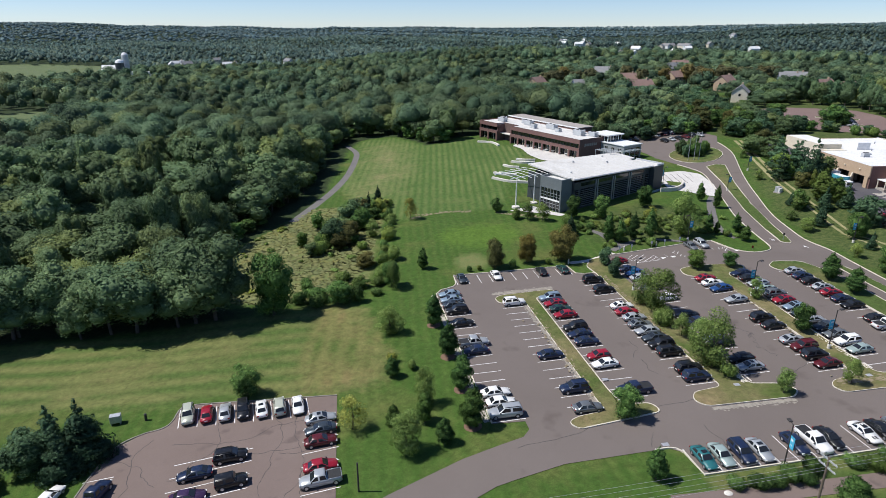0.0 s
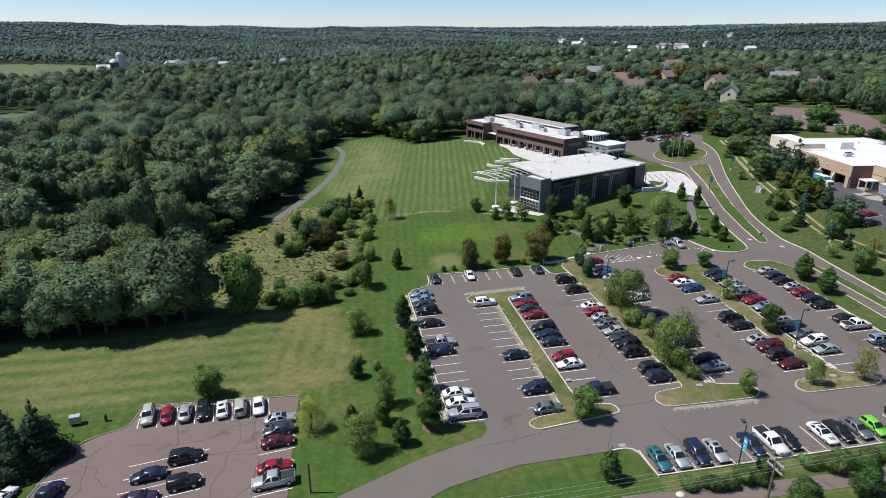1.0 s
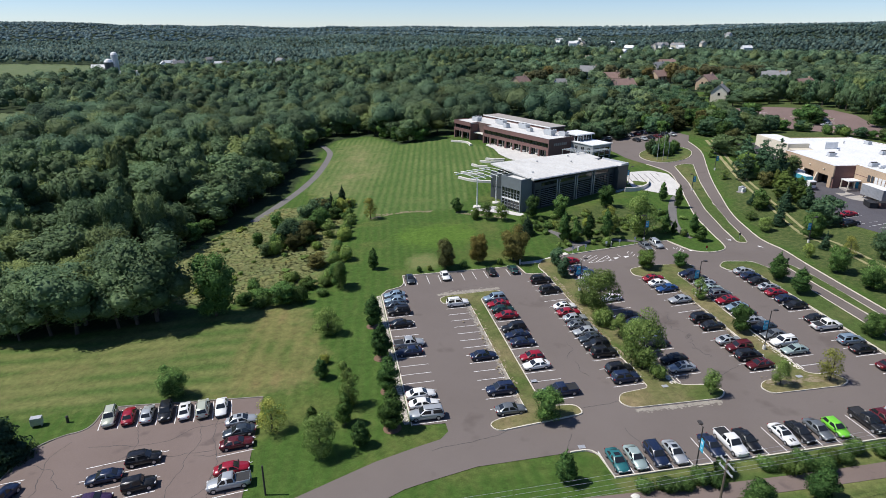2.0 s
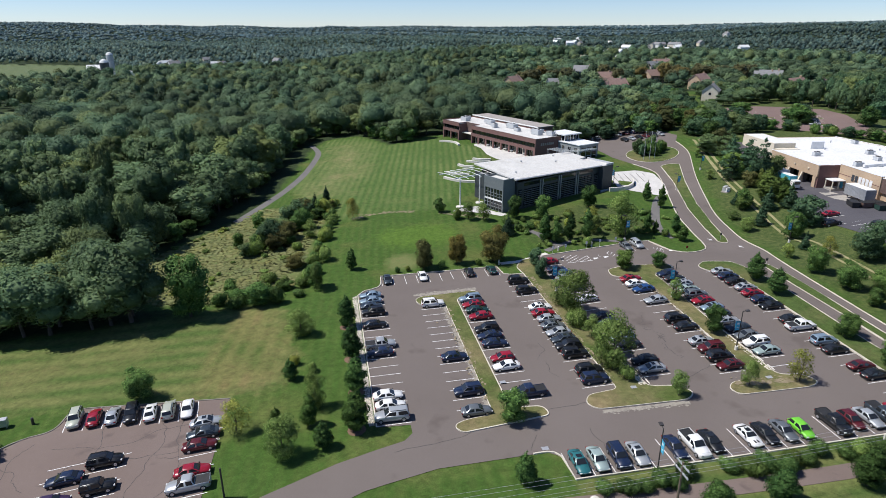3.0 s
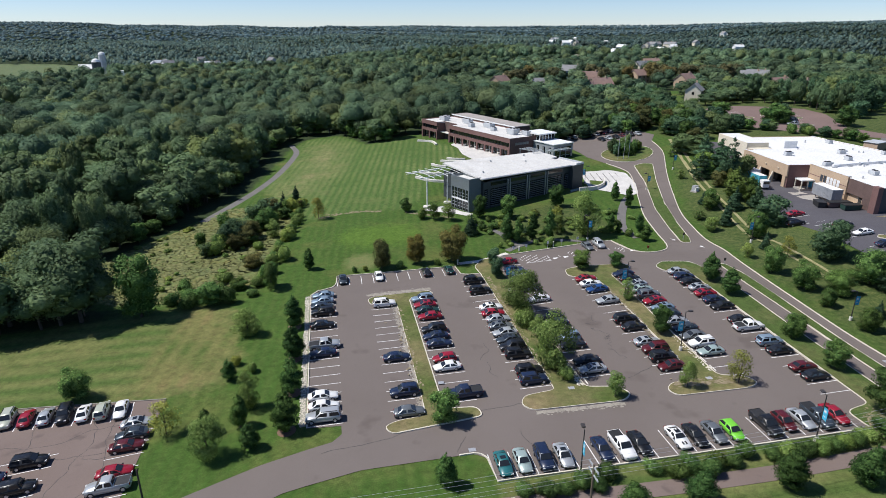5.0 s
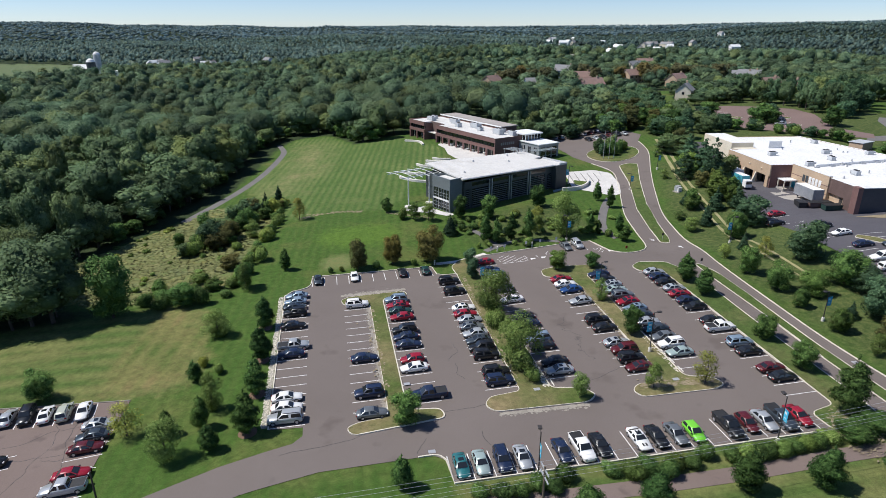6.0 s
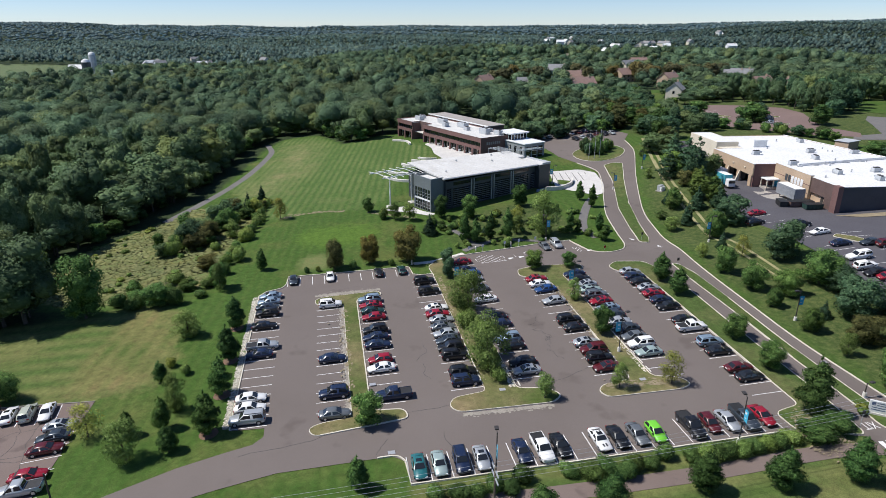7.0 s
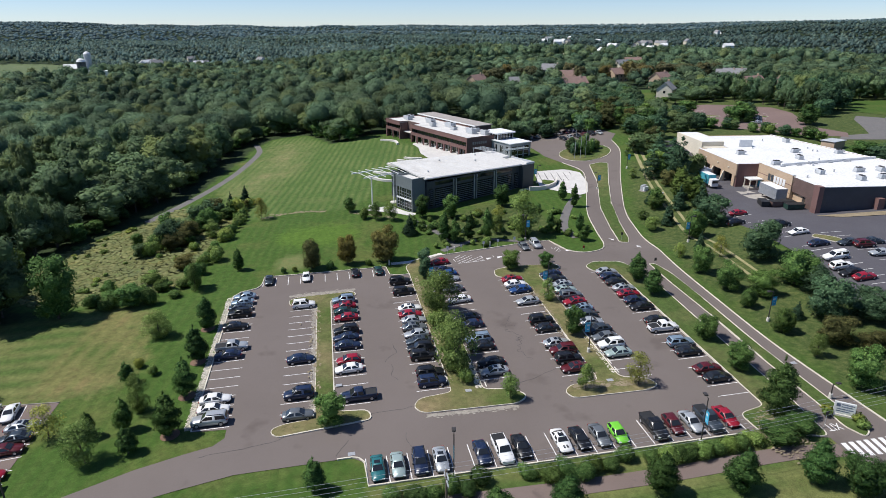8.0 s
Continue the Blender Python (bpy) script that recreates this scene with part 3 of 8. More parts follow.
lot4 = drape("upper_lot", LOT4, M["asphalt_red"], 0.06, 8.0, label="reddish asphalt of the upper lot")
annex = drape("annex_lot", [(221, 126.5), (233, 126), (246, 148), (254, 155.5), (260, 146), (325, 128), (325, 92), (240, 115), (216, 122)], M["path"], 0.05, 8.0, label="grey asphalt lane and lot beyond the store")
LAWN5 = [(262, 168), (293, 206), (318, 200), (268, 153)]
upper_road = strip("upper_road", curve_pts([(182, 168), (184, 200), (190, 232), (208, 280), (225, 330)], 6), 6.0, 0.07, M["path"], label="grey residential road")
tagged(upper_road, kind="structure")
TRACK = curve_pts([(143, 147), (139.9, 139.1), (136.1, 128.8), (131.2, 114.1), (126, 99.2), (121.3, 84.3), (118.7, 72.7), (117, 65.5), (114.6, 54), (113.4, 40), (112.4, 26)], 3)
for off in (-1.15, 1.15):
    tr_ = strip("worn_track", [(x + off, y) for x, y in TRACK], 1.25, 0.03, M["track"], label="bare wheel track worn in grass")
    tagged(tr_, kind="structure")


def kerb_line(pts, closed=False, owner=None, stone="kerb"):
    k = strip("kerb", pts, 0.2, 0.22 if stone == "kerb" else 0.15, M[stone], owner, closed=closed)
    if not owner:
        tagged(k, "pale concrete kerb", "kerb", kind="structure")
    return k



kerb_line([(0, y) for y in np.linspace(-1.0, 46.2, 9)] + curve_pts([(1.5, 48.3), (4.6, 49.6), (5.6, 52), (5.8, 55.7)], 1.5) + [(20, 55.5), (34, 55.3), (34.4, 50.6)] + curve_pts([(36, 49.7), (39, 49.5)], 1))
kerb_line([(43.8, 58.4), (47.5, 59.3), (60, 60.9), (71, 62.4), (77.5, 62.6)] + curve_pts([(79.5, 55), (81.2, 52.2), (84, 51.2), (88, 53), (90.6, 57.7), (92.2, 66.1), (94.8, 77.9), (100, 91), (105.8, 104.7), (110.5, 119.5), (107.5, 131)], 2))
kerb_line(curve_pts([(134, 147), (132, 137), (129.5, 129.4), (120.2, 109.8), (107, 79.6), (103.5, 65.6), (101.6, 54.2), (98.7, 35.8), (97.9, 14.2), (97.6, -1.7), (98, -20.4)], 3))
kerb_line([(77.8, -18.3), (60, -18.1), (42, -17.9), (24.4, -17.6), (24.2, -13)] + curve_pts([(23.6, -12.1), (22.6, -11.7), (20.6, -11.7)], 0.8))
kerb_line(curve_pts([(-22.6, 12.6), (-34, 14.3), (-45.6, 16.0), (-47.6, 15.4), (-48.3, 12), (-49.5, 10.6), (-52.3, 9.8), (-55.3, 7.4), (-57, 1), (-58.5, -10)], 0.6), stone="old_kerb")


def island(outline, label, r=1.6, soil="verge"):
    """A raised planting island with its kerb."""
    o = round_poly(outline, r)
    root = drape("planting_island", o, M[soil], 0.22, 6.0, label=label)
    tagged(root, category="traffic island")
    kerb_line(o, True, root)
    return root


island([(17.9, 37.6), (12.4, 38.6), (12.0, 41.2), (13.6, 42.4), (25.6, 42.9), (26.2, 40.8), (20.7, 39.6), (20.6, 3.4), (21, -0.8), (25.6, -1.4), (26.0, -3.8), (12.2, -5.2), (11.2, -3.4), (13, -2.4), (17.7, -1.9)], "dry grass island with pale kerb between bays", 1.1)
island([(38.9, 49.6), (38.9, 0.4), (33.6, -0.2), (32.4, -2.2), (33.6, -4.0), (48.4, -4.6), (50.2, -3.0), (48.6, -0.8), (43.9, 0.2), (43.8, 58.3), (41, 57.6), (38.6, 54)], "patchy grass island with trees and worn soil", 1.0)
island([(62.9, 36.5), (57.4, 42), (58, 45.3), (62, 46.2), (72.6, 44.4), (72.8, 42), (66.6, 39.6), (66.4, -1.2), (70.6, -2.6), (71.4, -4.6), (69.5, -5.6), (57, -5.2), (56.2, -3.4), (57.6, -1.9), (62.7, -1.4)], "narrow dry grass island with pale kerb and lamps", 1.1)
island([(84.2, 36.8), (79.2, 38.6), (78.6, 41.6), (81.5, 43.9), (87.6, 42.4), (89.4, 36), (89.8, 25), (89.4, 2), (88.7, -13), (87.7, -21.4), (79.2, -18.6), (79, -14.2), (83.8, -13.2), (84.0, -8)], "grass strip with young trees between lot and exit road", 1.2, "strip")
island([(93.4, 39.6), (92.9, 30), (93.1, 16), (92.4, -2), (91.9, -14), (91.4, -20), (92.4, -22.6), (93.9, -21.6), (94.3, -13), (94.7, 1), (95.4, 20), (95.4, 34), (94.6, 39.2)], "long grass median between entry and exit lanes", 0.8, "strip")
island([(115.2, 124.5), (111, 108), (100.4, 81.5), (96.9, 67), (95.0, 57.6), (96.8, 56.3), (98.6, 60), (101, 70.3), (105.3, 85), (114.6, 107), (121.5, 122.6), (119, 124.8)], "curved grass median on the entrance road", 0.9, "strip")
island([(119 + 9.6 * math.cos(a), 138 + 9.6 * math.sin(a)) for a in np.linspace(0, 2 * math.pi, 20)[:-1]], "round planted island with flagpoles", 0.5, "strip")
island([(134.4, 38.6), (137, 33.4), (139.4, 33.8), (138.6, 36.6), (136, 39.6)], "small kerbed island in the store yard", 0.6, "verge")

for cx, cy, ln, turn in ((215, 176, 9, -56), (206.5, 157.5, 8, -56), (195.5, 201, 8, -60), (197.5, 186, 9, -58), (202, 144, 7, -50)):
    ca, sa = math.cos(radians(turn)), math.sin(radians(turn))
    island([(cx + ca * u - sa * w, cy + sa * u + ca * w) for u, w in ((-ln, -1.6), (ln, -1.6), (ln, 1.6), (-ln, 1.6))], "kerbed dry grass island in the upper lot", 1.2)

# ---- painted markings ----
STALL = 2.76
line_mesh = {}


def stall_line(x, y, along_x, length, owner, turn=0.0):
    """A painted stall line, 10 cm wide, centred at (x, y)."""
    key = round(length, 2)
    if key not in line_mesh:
        bm = boxes((-length / 2, length / 2, -0.06, 0.06, 0.0, 0.006))
        ob = part("stall_line", bm, M["linepaint"], owner)
        line_mesh[key] = ob.data
    else:
        ob = new("stall_line", line_mesh[key])
        ob.parent = owner
    a = turn + (0 if along_x else 90)
    d = 0.5
    c, s = math.cos(radians(a)), math.sin(radians(a))
    slope = (g(x + d * c, y + d * s) - g(x - d * c, y - d * s)) / (2 * d)
    ob.matrix_basis = pose(x, y, g(x, y) + 0.068, 0, 0, a) @ pose(0, 0, 0, 0, -math.degrees(math.atan(slope)), 0)


ROWS = {  # centre of the row across, first stall's centre along, step, along y?, nose direction, line length
    "W": (2.6, 0.4, STALL, True, 180, 5.4, "Vs Sw Sw -- -- -- -- Sn Ps -- -- Sk -- Uk Sd Sl Sl"),
    "A": (15.1, -1.1, STALL, True, 0, 5.4, "Sg -- Un -- -- -- Sn -- -- -- -- -- -- -- Uw"),
    "B": (23.4, 2.0, STALL, True, 180, 5.4, "Pn -- -- Sw Hr -- Sn Sn Uk -- Sr Se Sr Ul"),
    "C": (36.2, 3.3, STALL, True, 0, 5.4, "Un Uk -- Uk Uk Sd Ss Sg Ss Sr Sw -- -- Uk -- Uk"),
    "D": (46.8, 4.2, STALL, True, 180, 5.4, "Ss Sk -- Sk Ul -- Sn Sk -- -- Sw -- Sg -- Ss Sb Sn -- Sr"),
    "E": (60.1, 2.4, STALL, True, 0, 5.4, "Sm Uk Um Ss -- Sk Uk -- -- Ss -- Sb Sw Sr"),
    "F": (69.2, -0.3, STALL, True, 180, 5.4, "-- -- Sp Uw Sg Sd Ss Sd Sl Sr Ug Sp Ss Sk Sn"),
    "G": (81.3, -8.1, 2.8, True, 0, 5.4, "-- Sk Sm -- Sk Ul -- Pw Sk -- Sk Sn Sr Ss Sk Sn Ss"),
    "NN": (52.7, 7.2, STALL, False, 90, 5.2, "Sd -- -- Sw -- -- -- Sk -- Se"),
    "N": (-15.0, 25.8, 2.8, False, 270, 5.4, "St Sp Un Ss -- Sn Pw Sk -- Mw Sk Sg Hv -- Pk Hm Ss Pd Sr"),
}
for key, (c, a0, st, along_y, nose, ll, cars) in ROWS.items():
    k = len(cars.split())
    for i in range(k + 1):
        p = a0 + (i - 0.5) * st
        if along_y:
            stall_line(c, p, True, ll, lot)
        else:
            stall_line(p, c, False, ll, lot)
def hatch(x0, x1, y0, y1, turn, step, owner):
    """Slanting painted bars inside a bay, cut at its edges."""
    k = math.tan(radians(turn))
    c = x0 - (y1 - y0) / k
    while c < x1:
        lo, hi = max(x0, c), min(x1, c + (y1 - y0) / k)
        if hi - lo > 0.5:
            xm, ym = (lo + hi) / 2, y0 + k * ((lo + hi) / 2 - c)
            stall_line(xm, ym, True, round((hi - lo) / math.cos(radians(turn)), 1), owner, turn)
        c += step


hatch(51.2, 57.7, 53.0, 58.4, 38, 1.75, lot)        # bays for disabled drivers
stall_line(54.4, 52.95, True, 6.6, lot)
stall_line(57.75, 55.7, False, 5.4, lot)
stall_line(50.7, 55.6, False, 5.0, lot, 8)
stall_line(60.6, 56.1, False, 5.2, lot)
stall_line(63.4, 56.4, False, 5.2, lot)
hatch(63.5, 65.0, 53.6, 58.8, 50, 1.3, lot)
stall_line(65.1, 56.5, False, 5.2, lot)
stall_line(68.1, 56.6, False, 5.2, lot)
stall_line(71.2, 57.6, False, 5.2, lot)
stall_line(74.6, 57.4, False, 5.2, lot)
stall_line(76.4, 56.6, False, 5.4, lot)
hatch(76.5, 78.0, 54.0, 59.2, 50, 1.2, lot)
stall_line(78.1, 56.6, False, 5.4, lot)
for x, y in ((59.1, 54.0), (61.9, 54.2), (79.7, 54.3)):
    s = part("bay_symbol", boxes((-0.65, 0.65, -0.6, 0.6, 0, 0.006)), M["linepaint"], lot)
    s.matrix_basis = pose(x, y, g(x, y) + 0.068)
for i in range(8):                                  # small lot
    stall_line(-47.3 + 2.86 * i, 12.6 - 0.3 * i, False, 5.2, lot2, 7)
for i in range(6):
    stall_line(-25.3, 4.7 - 2.78 * i, True, 5.2, lot2, 5)
for i in range(5):
    stall_line(-37.6, 1.9 - 2.75 * i, True, 5.4, lot2, 6)
    stall_line(-43.0, 1.3 - 2.75 * i, True, 5.4, lot2, 6)
stall_line(-55.5, 0.6, True, 4.0, lot2, 4)
for i in range(9):                                  # upper lot
    stall_line(206 + 2.2 * i, 154 + 3.0 * i, True, 5.0, lot4, -30)
    stall_line(196 + 1.2 * i, 176 + 2.9 * i, True, 5.0, lot4, -24)
for i in range(8):                                  # store yard
    stall_line(131.5, 15 + 2.8 * i, True, 5.2, lot3, -6)
    stall_line(131.8, 41 + 2.8 * i, True, 5.2, lot3, -6)
    stall_line(140.5, 20 + 2.8 * i, True, 5.2, lot3, -6)
for i in range(9):                                  # zebra crossing
    s = part("zebra_bar", boxes((-0.35, 0.35, -1.5, 1.5, 0, 0.006)), M["linepaint"], lot)
    s.matrix_basis = pose(88.2 + 1.15 * i, -24.4 - 0.02 * i, g(88.2 + 1.15 * i, -24.4) + 0.068, 0, 0, -8)


def writing(text, size, x, y, turn, owner):
    cu = bpy.data.curves.new("writing", "FONT")
    cu.body, cu.size, cu.align_x, cu.align_y = text, size, "CENTER", "CENTER"
    tmp = new("writing_source", cu)
    me = bpy.data.meshes.new_from_object(tmp.evaluated_get(bpy.context.evaluated_depsgraph_get()))
    bpy.data.objects.remove(tmp)
    me.materials.clear()
    me.materials.append(M["linepaint"])
    o = new("road_writing", me)
    o.parent = owner
    o.matrix_basis = pose(x, y, g(x, y) + 0.075, 0, 0, turn) @ Matrix.Diagonal((1, 1.5, 1, 1))


writing("EXIT", 1.5, 90.2, -19.6, 180, lot)
for x, y, a in ((97.6, 51.5, 20), (93.7, 60.5, 200)):
    s = part("lane_arrow", boxes((-0.12, 0.12, -1.2, 0.6, 0, 0.006), (-0.5, 0.5, 0.6, 0.9, 0, 0.006), (-0.25, 0.25, 0.9, 1.3, 0, 0.006)), M["linepaint"], lot)
    s.matrix_basis = pose(x, y, g(x, y) + 0.068, 0, 0, a)
for i in range(4):
    s = part("lane_bar", boxes((-0.2, 0.2, -0.7, 0.7, 0, 0.006)), M["linepaint"], lot)
    s.matrix_basis = pose(92.6 + 0.75 * i, 58.8 + 0.1 * i, g(92.6, 58.8) + 0.068, 0, 0, 8)


def crack(x, y, length, turn, wob, owner, seed):
    r = random.Random(seed)
    pts, a = [], turn
    for i in range(int(length / 0.6) + 2):
        pts.append((x, y))
        a = turn + 0.7 * (a - turn) + r.uniform(-3 * wob, 3 * wob)
        x, y = x + 0.6 * math.cos(radians(a)), y + 0.6 * math.sin(radians(a))
    strip("sealed_crack", pts, 0.06, 0.004, M["tar"], owner, lift=0.065, base=-0.003)


for i, row in enumerate(((2, -7.3, 60, 3.0, 5), (54, 7, 14, 100, 35), (52.5, 18, 12, 260, 40), (55, 23, 9, 290, 40), (29.5, 12, 6, 88, 10), (30.5, -8, 5, 250, 8), (31, 6, 5, 92, 12), (20.5, -11, 3, 80, 10))):
    crack(row[0], row[1], row[2], row[3], row[4], lot, i)
for i, row in enumerate(((-47, 6, 24, -4, 8), (-50, 8, 14, 250, 10), (-41, 11, 20, 265, 9), (-33.5, 12, 22, 268, 9), (-29, 9, 20, 262, 9), (-46, -2, 18, 5, 9), (-54, 4, 10, 300, 12), (-31, 0, 9, 10, 10), (-28, -4, 12, 275, 10))):
    crack(row[0], row[1], row[2], row[3], row[4], lot2, 50 + i)
def flecks(name, line, spread, n, smin, smax, material, lift, seed, parent=None):
    """Many small ragged patches thinning out to one side of a line."""
    rng = random.Random(seed)
    verts, faces = [], []
    segs = list(zip(line, line[1:]))
    lens = [math.dist(p, q) for p, q in segs]
    for i in range(n):
        (p, q), = rng.choices(segs, lens)
        t = rng.random()
        d = (Vector(q) - Vector(p)).normalized()
        off = abs(rng.gauss(0, spread)) if spread > 0 else -abs(rng.gauss(0, spread))
        x, y = p[0] + (q[0] - p[0]) * t - d.y * off, p[1] + (q[1] - p[1]) * t + d.x * off
        r = rng.uniform(smin, smax) * rng.uniform(0.5, 1)
        k, a0, base = rng.randint(5, 8), rng.uniform(0, 6.28), len(verts)
        z = g(x, y) + lift + 0.004 * rng.random()
        for j in range(k):
            a, rr = a0 + 6.283 * j / k, r * rng.uniform(0.5, 1.2)
            verts.append((x + rr * (d.x * math.cos(a) * 1.6 - d.y * math.sin(a)), y + rr * (d.y * math.cos(a) * 1.6 + d.x * math.sin(a)), z))
        faces.append(tuple(range(base, base + k)))
    ob = mesh_object(name, verts, faces, material)
    if parent:
        ob.parent = parent
        return ob
    return tagged(ob, "scattered patches of bare dry soil in grass", "soil", kind="stuff")


def stones(name, line, width, n, rmin, rmax, label, lift=0.0, seed=1):
    """A band of small pale stones lying loose along a line."""
    rng = random.Random(seed)
    verts, faces = [], []
    segs = list(zip(line, line[1:]))
    lens = [math.dist(p, q) for p, q in segs]
    shape = [(1, 0, 0.2), (0.3, 0.9, 0.2), (-0.8, 0.6, 0.2), (-0.8, -0.6, 0.2), (0.3, -0.9, 0.2), (0.1, 0.1, 0.8)]
    for i in range(n):
        (p, q), = rng.choices(segs, lens)
        t, w = rng.random(), rng.uniform(-0.5, 0.5) * width
        d = (Vector(q) - Vector(p)).normalized()
        x, y = p[0] + (q[0] - p[0]) * t - d.y * w, p[1] + (q[1] - p[1]) * t + d.x * w
        r, a = rng.uniform(rmin, rmax), rng.uniform(0, 6.28)
        z, base = g(x, y) + lift, len(verts)
        for u, v, k in shape:
            u, v = u * rng.uniform(0.7, 1.2), v * rng.uniform(0.7, 1.2)
            verts.append((x + r * (u * math.cos(a) - v * math.sin(a)), y + r * (u * math.sin(a) + v * math.cos(a)), z + r * k - 0.02))
        faces += [(base + j, base + (j + 1) % 5, base + 5) for j in range(5)] + [tuple(base + j for j in (4, 3, 2, 1, 0))]
    return tagged(mesh_object(name, verts, faces, M["kerb"]), label, "stones", kind="stuff")


flecks("grit_wash", [(17.7, -1), (17.7, 37)], 0.4, 2600, 0.04, 0.2, M["sand"], 0.08, 3, lot)
flecks("grit_wash", [(12, 43.0), (26, 43.6)], 0.55, 1100, 0.05, 0.24, M["sand"], 0.08, 4, lot)
flecks("grit_wash", [(48, -4.9), (34, -4.4)], 0.4, 800, 0.05, 0.24, M["sand"], 0.08, 5, lot)
tagged(strip("gravel_band", [(-0.62, y) for y in np.linspace(-0.6, 46, 24)], 0.85, 0.03, M["gravel"], label="band of pale gravel along the kerb"), kind="structure")
stones("stone_edging", [(-0.75, -0.4), (-0.75, 46)], 0.9, 700, 0.07, 0.19, "loose pale stones along the kerb", 0.03, 7)
stones("stone_swale", [(43.2, 0.6), (43.7, 4.5), (43.3, 9)], 0.8, 110, 0.10, 0.28, "loose pale stones in a worn gully", 0.22, 8)
stones("stone_swale", [(66.0, 0), (66.0, 12)], 0.5, 60, 0.08, 0.2, "loose pale stones in a worn gully", 0.22, 9)
for patch in range(3):
    for line, n in (([(39.6, 2), (39.8, 30), (40.4, 48)], 90), ([(63.2, 0), (63.4, 34)], 70), ([(58, -3.2), (70, -4.2)], 60), ([(18.4, 2), (18.6, 35)], 40)):
        flecks("bare_soil", line, 0.9, n, 0.08, 0.34, M["soil"], 0.232 + 0.004 * patch, 40 + patch + n)
for k, (x, y) in enumerate(((44.6, 1.6), (44.6, 4.4), (66.9, 0.9), (66.9, 3.7), (66.9, 6.5))):
    st_ = empty("wheel_stop", x, y, g(x, y) + 0.06, 90, "white concrete wheel stop at a bay", "wheel stop", "wheel stops")
    part("bar", boxes((-0.9, 0.9, -0.09, 0.09, 0, 0.14), bevel=0.03), M["concrete"], st_)
flecks("bare_soil", [(80, -16), (84, -20), (78, -22)], 1.6, 500, 0.05, 0.2, M["soil"], 0.24, 61)
for x, y in ((22.6, -10.9), (21.4, 6.2), (41.5, 0.2), (64.4, -1.9), (96.5, -3.5)):
    d = part("drain_cover", boxes((-0.5, 0.5, -0.35, 0.35, 0, 0.03)), M["galv"], lot)
    d.matrix_basis = pose(x, y, g(x, y) + (0.06 if y < -3 else 0.24))

# ---- lawns, meadow, woods' floor, paths ----
flecks("bare_soil", [(2, 98.5), (8, 101), (15, 100.5), (20, 98.5)], 0.9, 240, 0.08, 0.4, M["soil"], 0.02, 71)
flecks("bare_soil", [(27, 95), (34, 90), (40, 86)], 0.8, 160, 0.08, 0.35, M["soil"], 0.02, 72)
walkpath = strip("footpath", curve_pts([(-33, 112), (-23, 136), (-18, 150), (-13.2, 168), (-8.7, 195), (-7.9, 210), (-11, 228)], 4), 4.2, 0.05, M["path"], label="grey asphalt footpath beside the field")
tagged(walkpath, kind="structure", category="path")
side_path = strip("side_path", curve_pts([(18, -21.3), (33, -22.4), (46, -23.1), (62, -23.5), (80, -23.2), (87.4, -24.2)], 4), 2.6, 0.05, M["asphalt_old"], label="reddish asphalt walkway below the hedge")
tagged(side_path, kind="structure", category="path")
garden_path = strip("garden_path", curve_pts([(85.5, 63), (84.6, 70), (89, 80), (95, 90), (99, 95)], 3), 2.4, 0.05, M["path"], label="grey path up to the entrance")
tagged(garden_path, kind="structure", category="path")
bank_path = strip("bank_path", curve_pts([(49, 62), (56, 66), (62, 67), (70, 64), (74, 63)], 3), 1.8, 0.05, M["path"], label="grey path above the bays")
tagged(bank_path, kind="structure", category="path")
corner_walk = strip("corner_walk", curve_pts([(35.4, 57.0), (40.4, 57.2), (44.7, 58.8), (48.6, 60.4)], 1.5), 1.4, 0.09, M["concrete"], label="pale concrete walk from the lot")
tagged(corner_walk, kind="structure", category="path")
front_path = strip("front_path", curve_pts([(44.6, 83.4), (46.2, 80.4), (47.8, 77.2), (50.8, 72.5), (51.7, 67.1), (53.7, 64.8)], 2), 2.2, 0.05, M["path"], label="grey-brown path to the grey hall")
tagged(front_path, kind="structure", category="path")
for x, y in ((34.9, 56.5), (52.0, 61.4), (61.5, 62.4)):
    bo = empty("bollard", x, y, None, 0, "short pale round bollard beside the lot", "bollard", "pale bollards")
    bm = bmesh.new()
    tube(bm, (0, 0, -0.1), (0, 0, 1.15), 0.2, 0.19, 10)
    part("post", bm, M["concrete"], bo)
    bm = bmesh.new()
    tube(bm, (0, 0, 1.15), (0, 0, 1.3), 0.22, 0.12, 10)
    part("cap", bm, M["concrete"], bo)
tagged(drape("west_plaza", round_poly([(58, 181), (63.5, 186), (68, 172), (74.5, 150), (70, 144), (64.5, 143.6), (60.2, 149.4), (58.6, 160), (59.6, 172)], 1.8), M["paving"], 0.10, 8.0), "bright paved terrace beside the brick building", "plaza")
tagged(drape("entrance_plaza", round_poly([(90.5, 107), (99.5, 95.2), (103, 97), (107.5, 107.6), (109.5, 119), (105.4, 124), (94, 124)], 1.5), M["paving"], 0.10, 8.0), "bright paved entrance plaza", "plaza")
tagged(drape("south_terrace", round_poly([(31, 95.5), (34.5, 97.5), (40, 99), (43.5, 92), (46.8, 88.6), (44.5, 87.2), (41, 90.5), (34, 95)], 1.2), M["paving"], 0.10, 8.0), "pale paved strip beside the glass front", "plaza")
for i in range(6):                                  # darker bands and beds in the plaza
    b = strip("paving_band", [(92.5 + 2.5 * i, 108 + 1.0 * i), (95.0 + 2.2 * i, 122.5 - 0.4 * i)], 0.25, 0.005, M["path"], label="dark paving band", lift=0.105, base=-0.003)
    tagged(b, kind="structure", category="paving")
tagged(drape("plaza_bed", round_poly([(92.3, 110.5), (97, 108), (98.6, 112), (94, 115)], 1), M["lawn"], 0.16, 8), "grass bed in the bright plaza", "lawn")
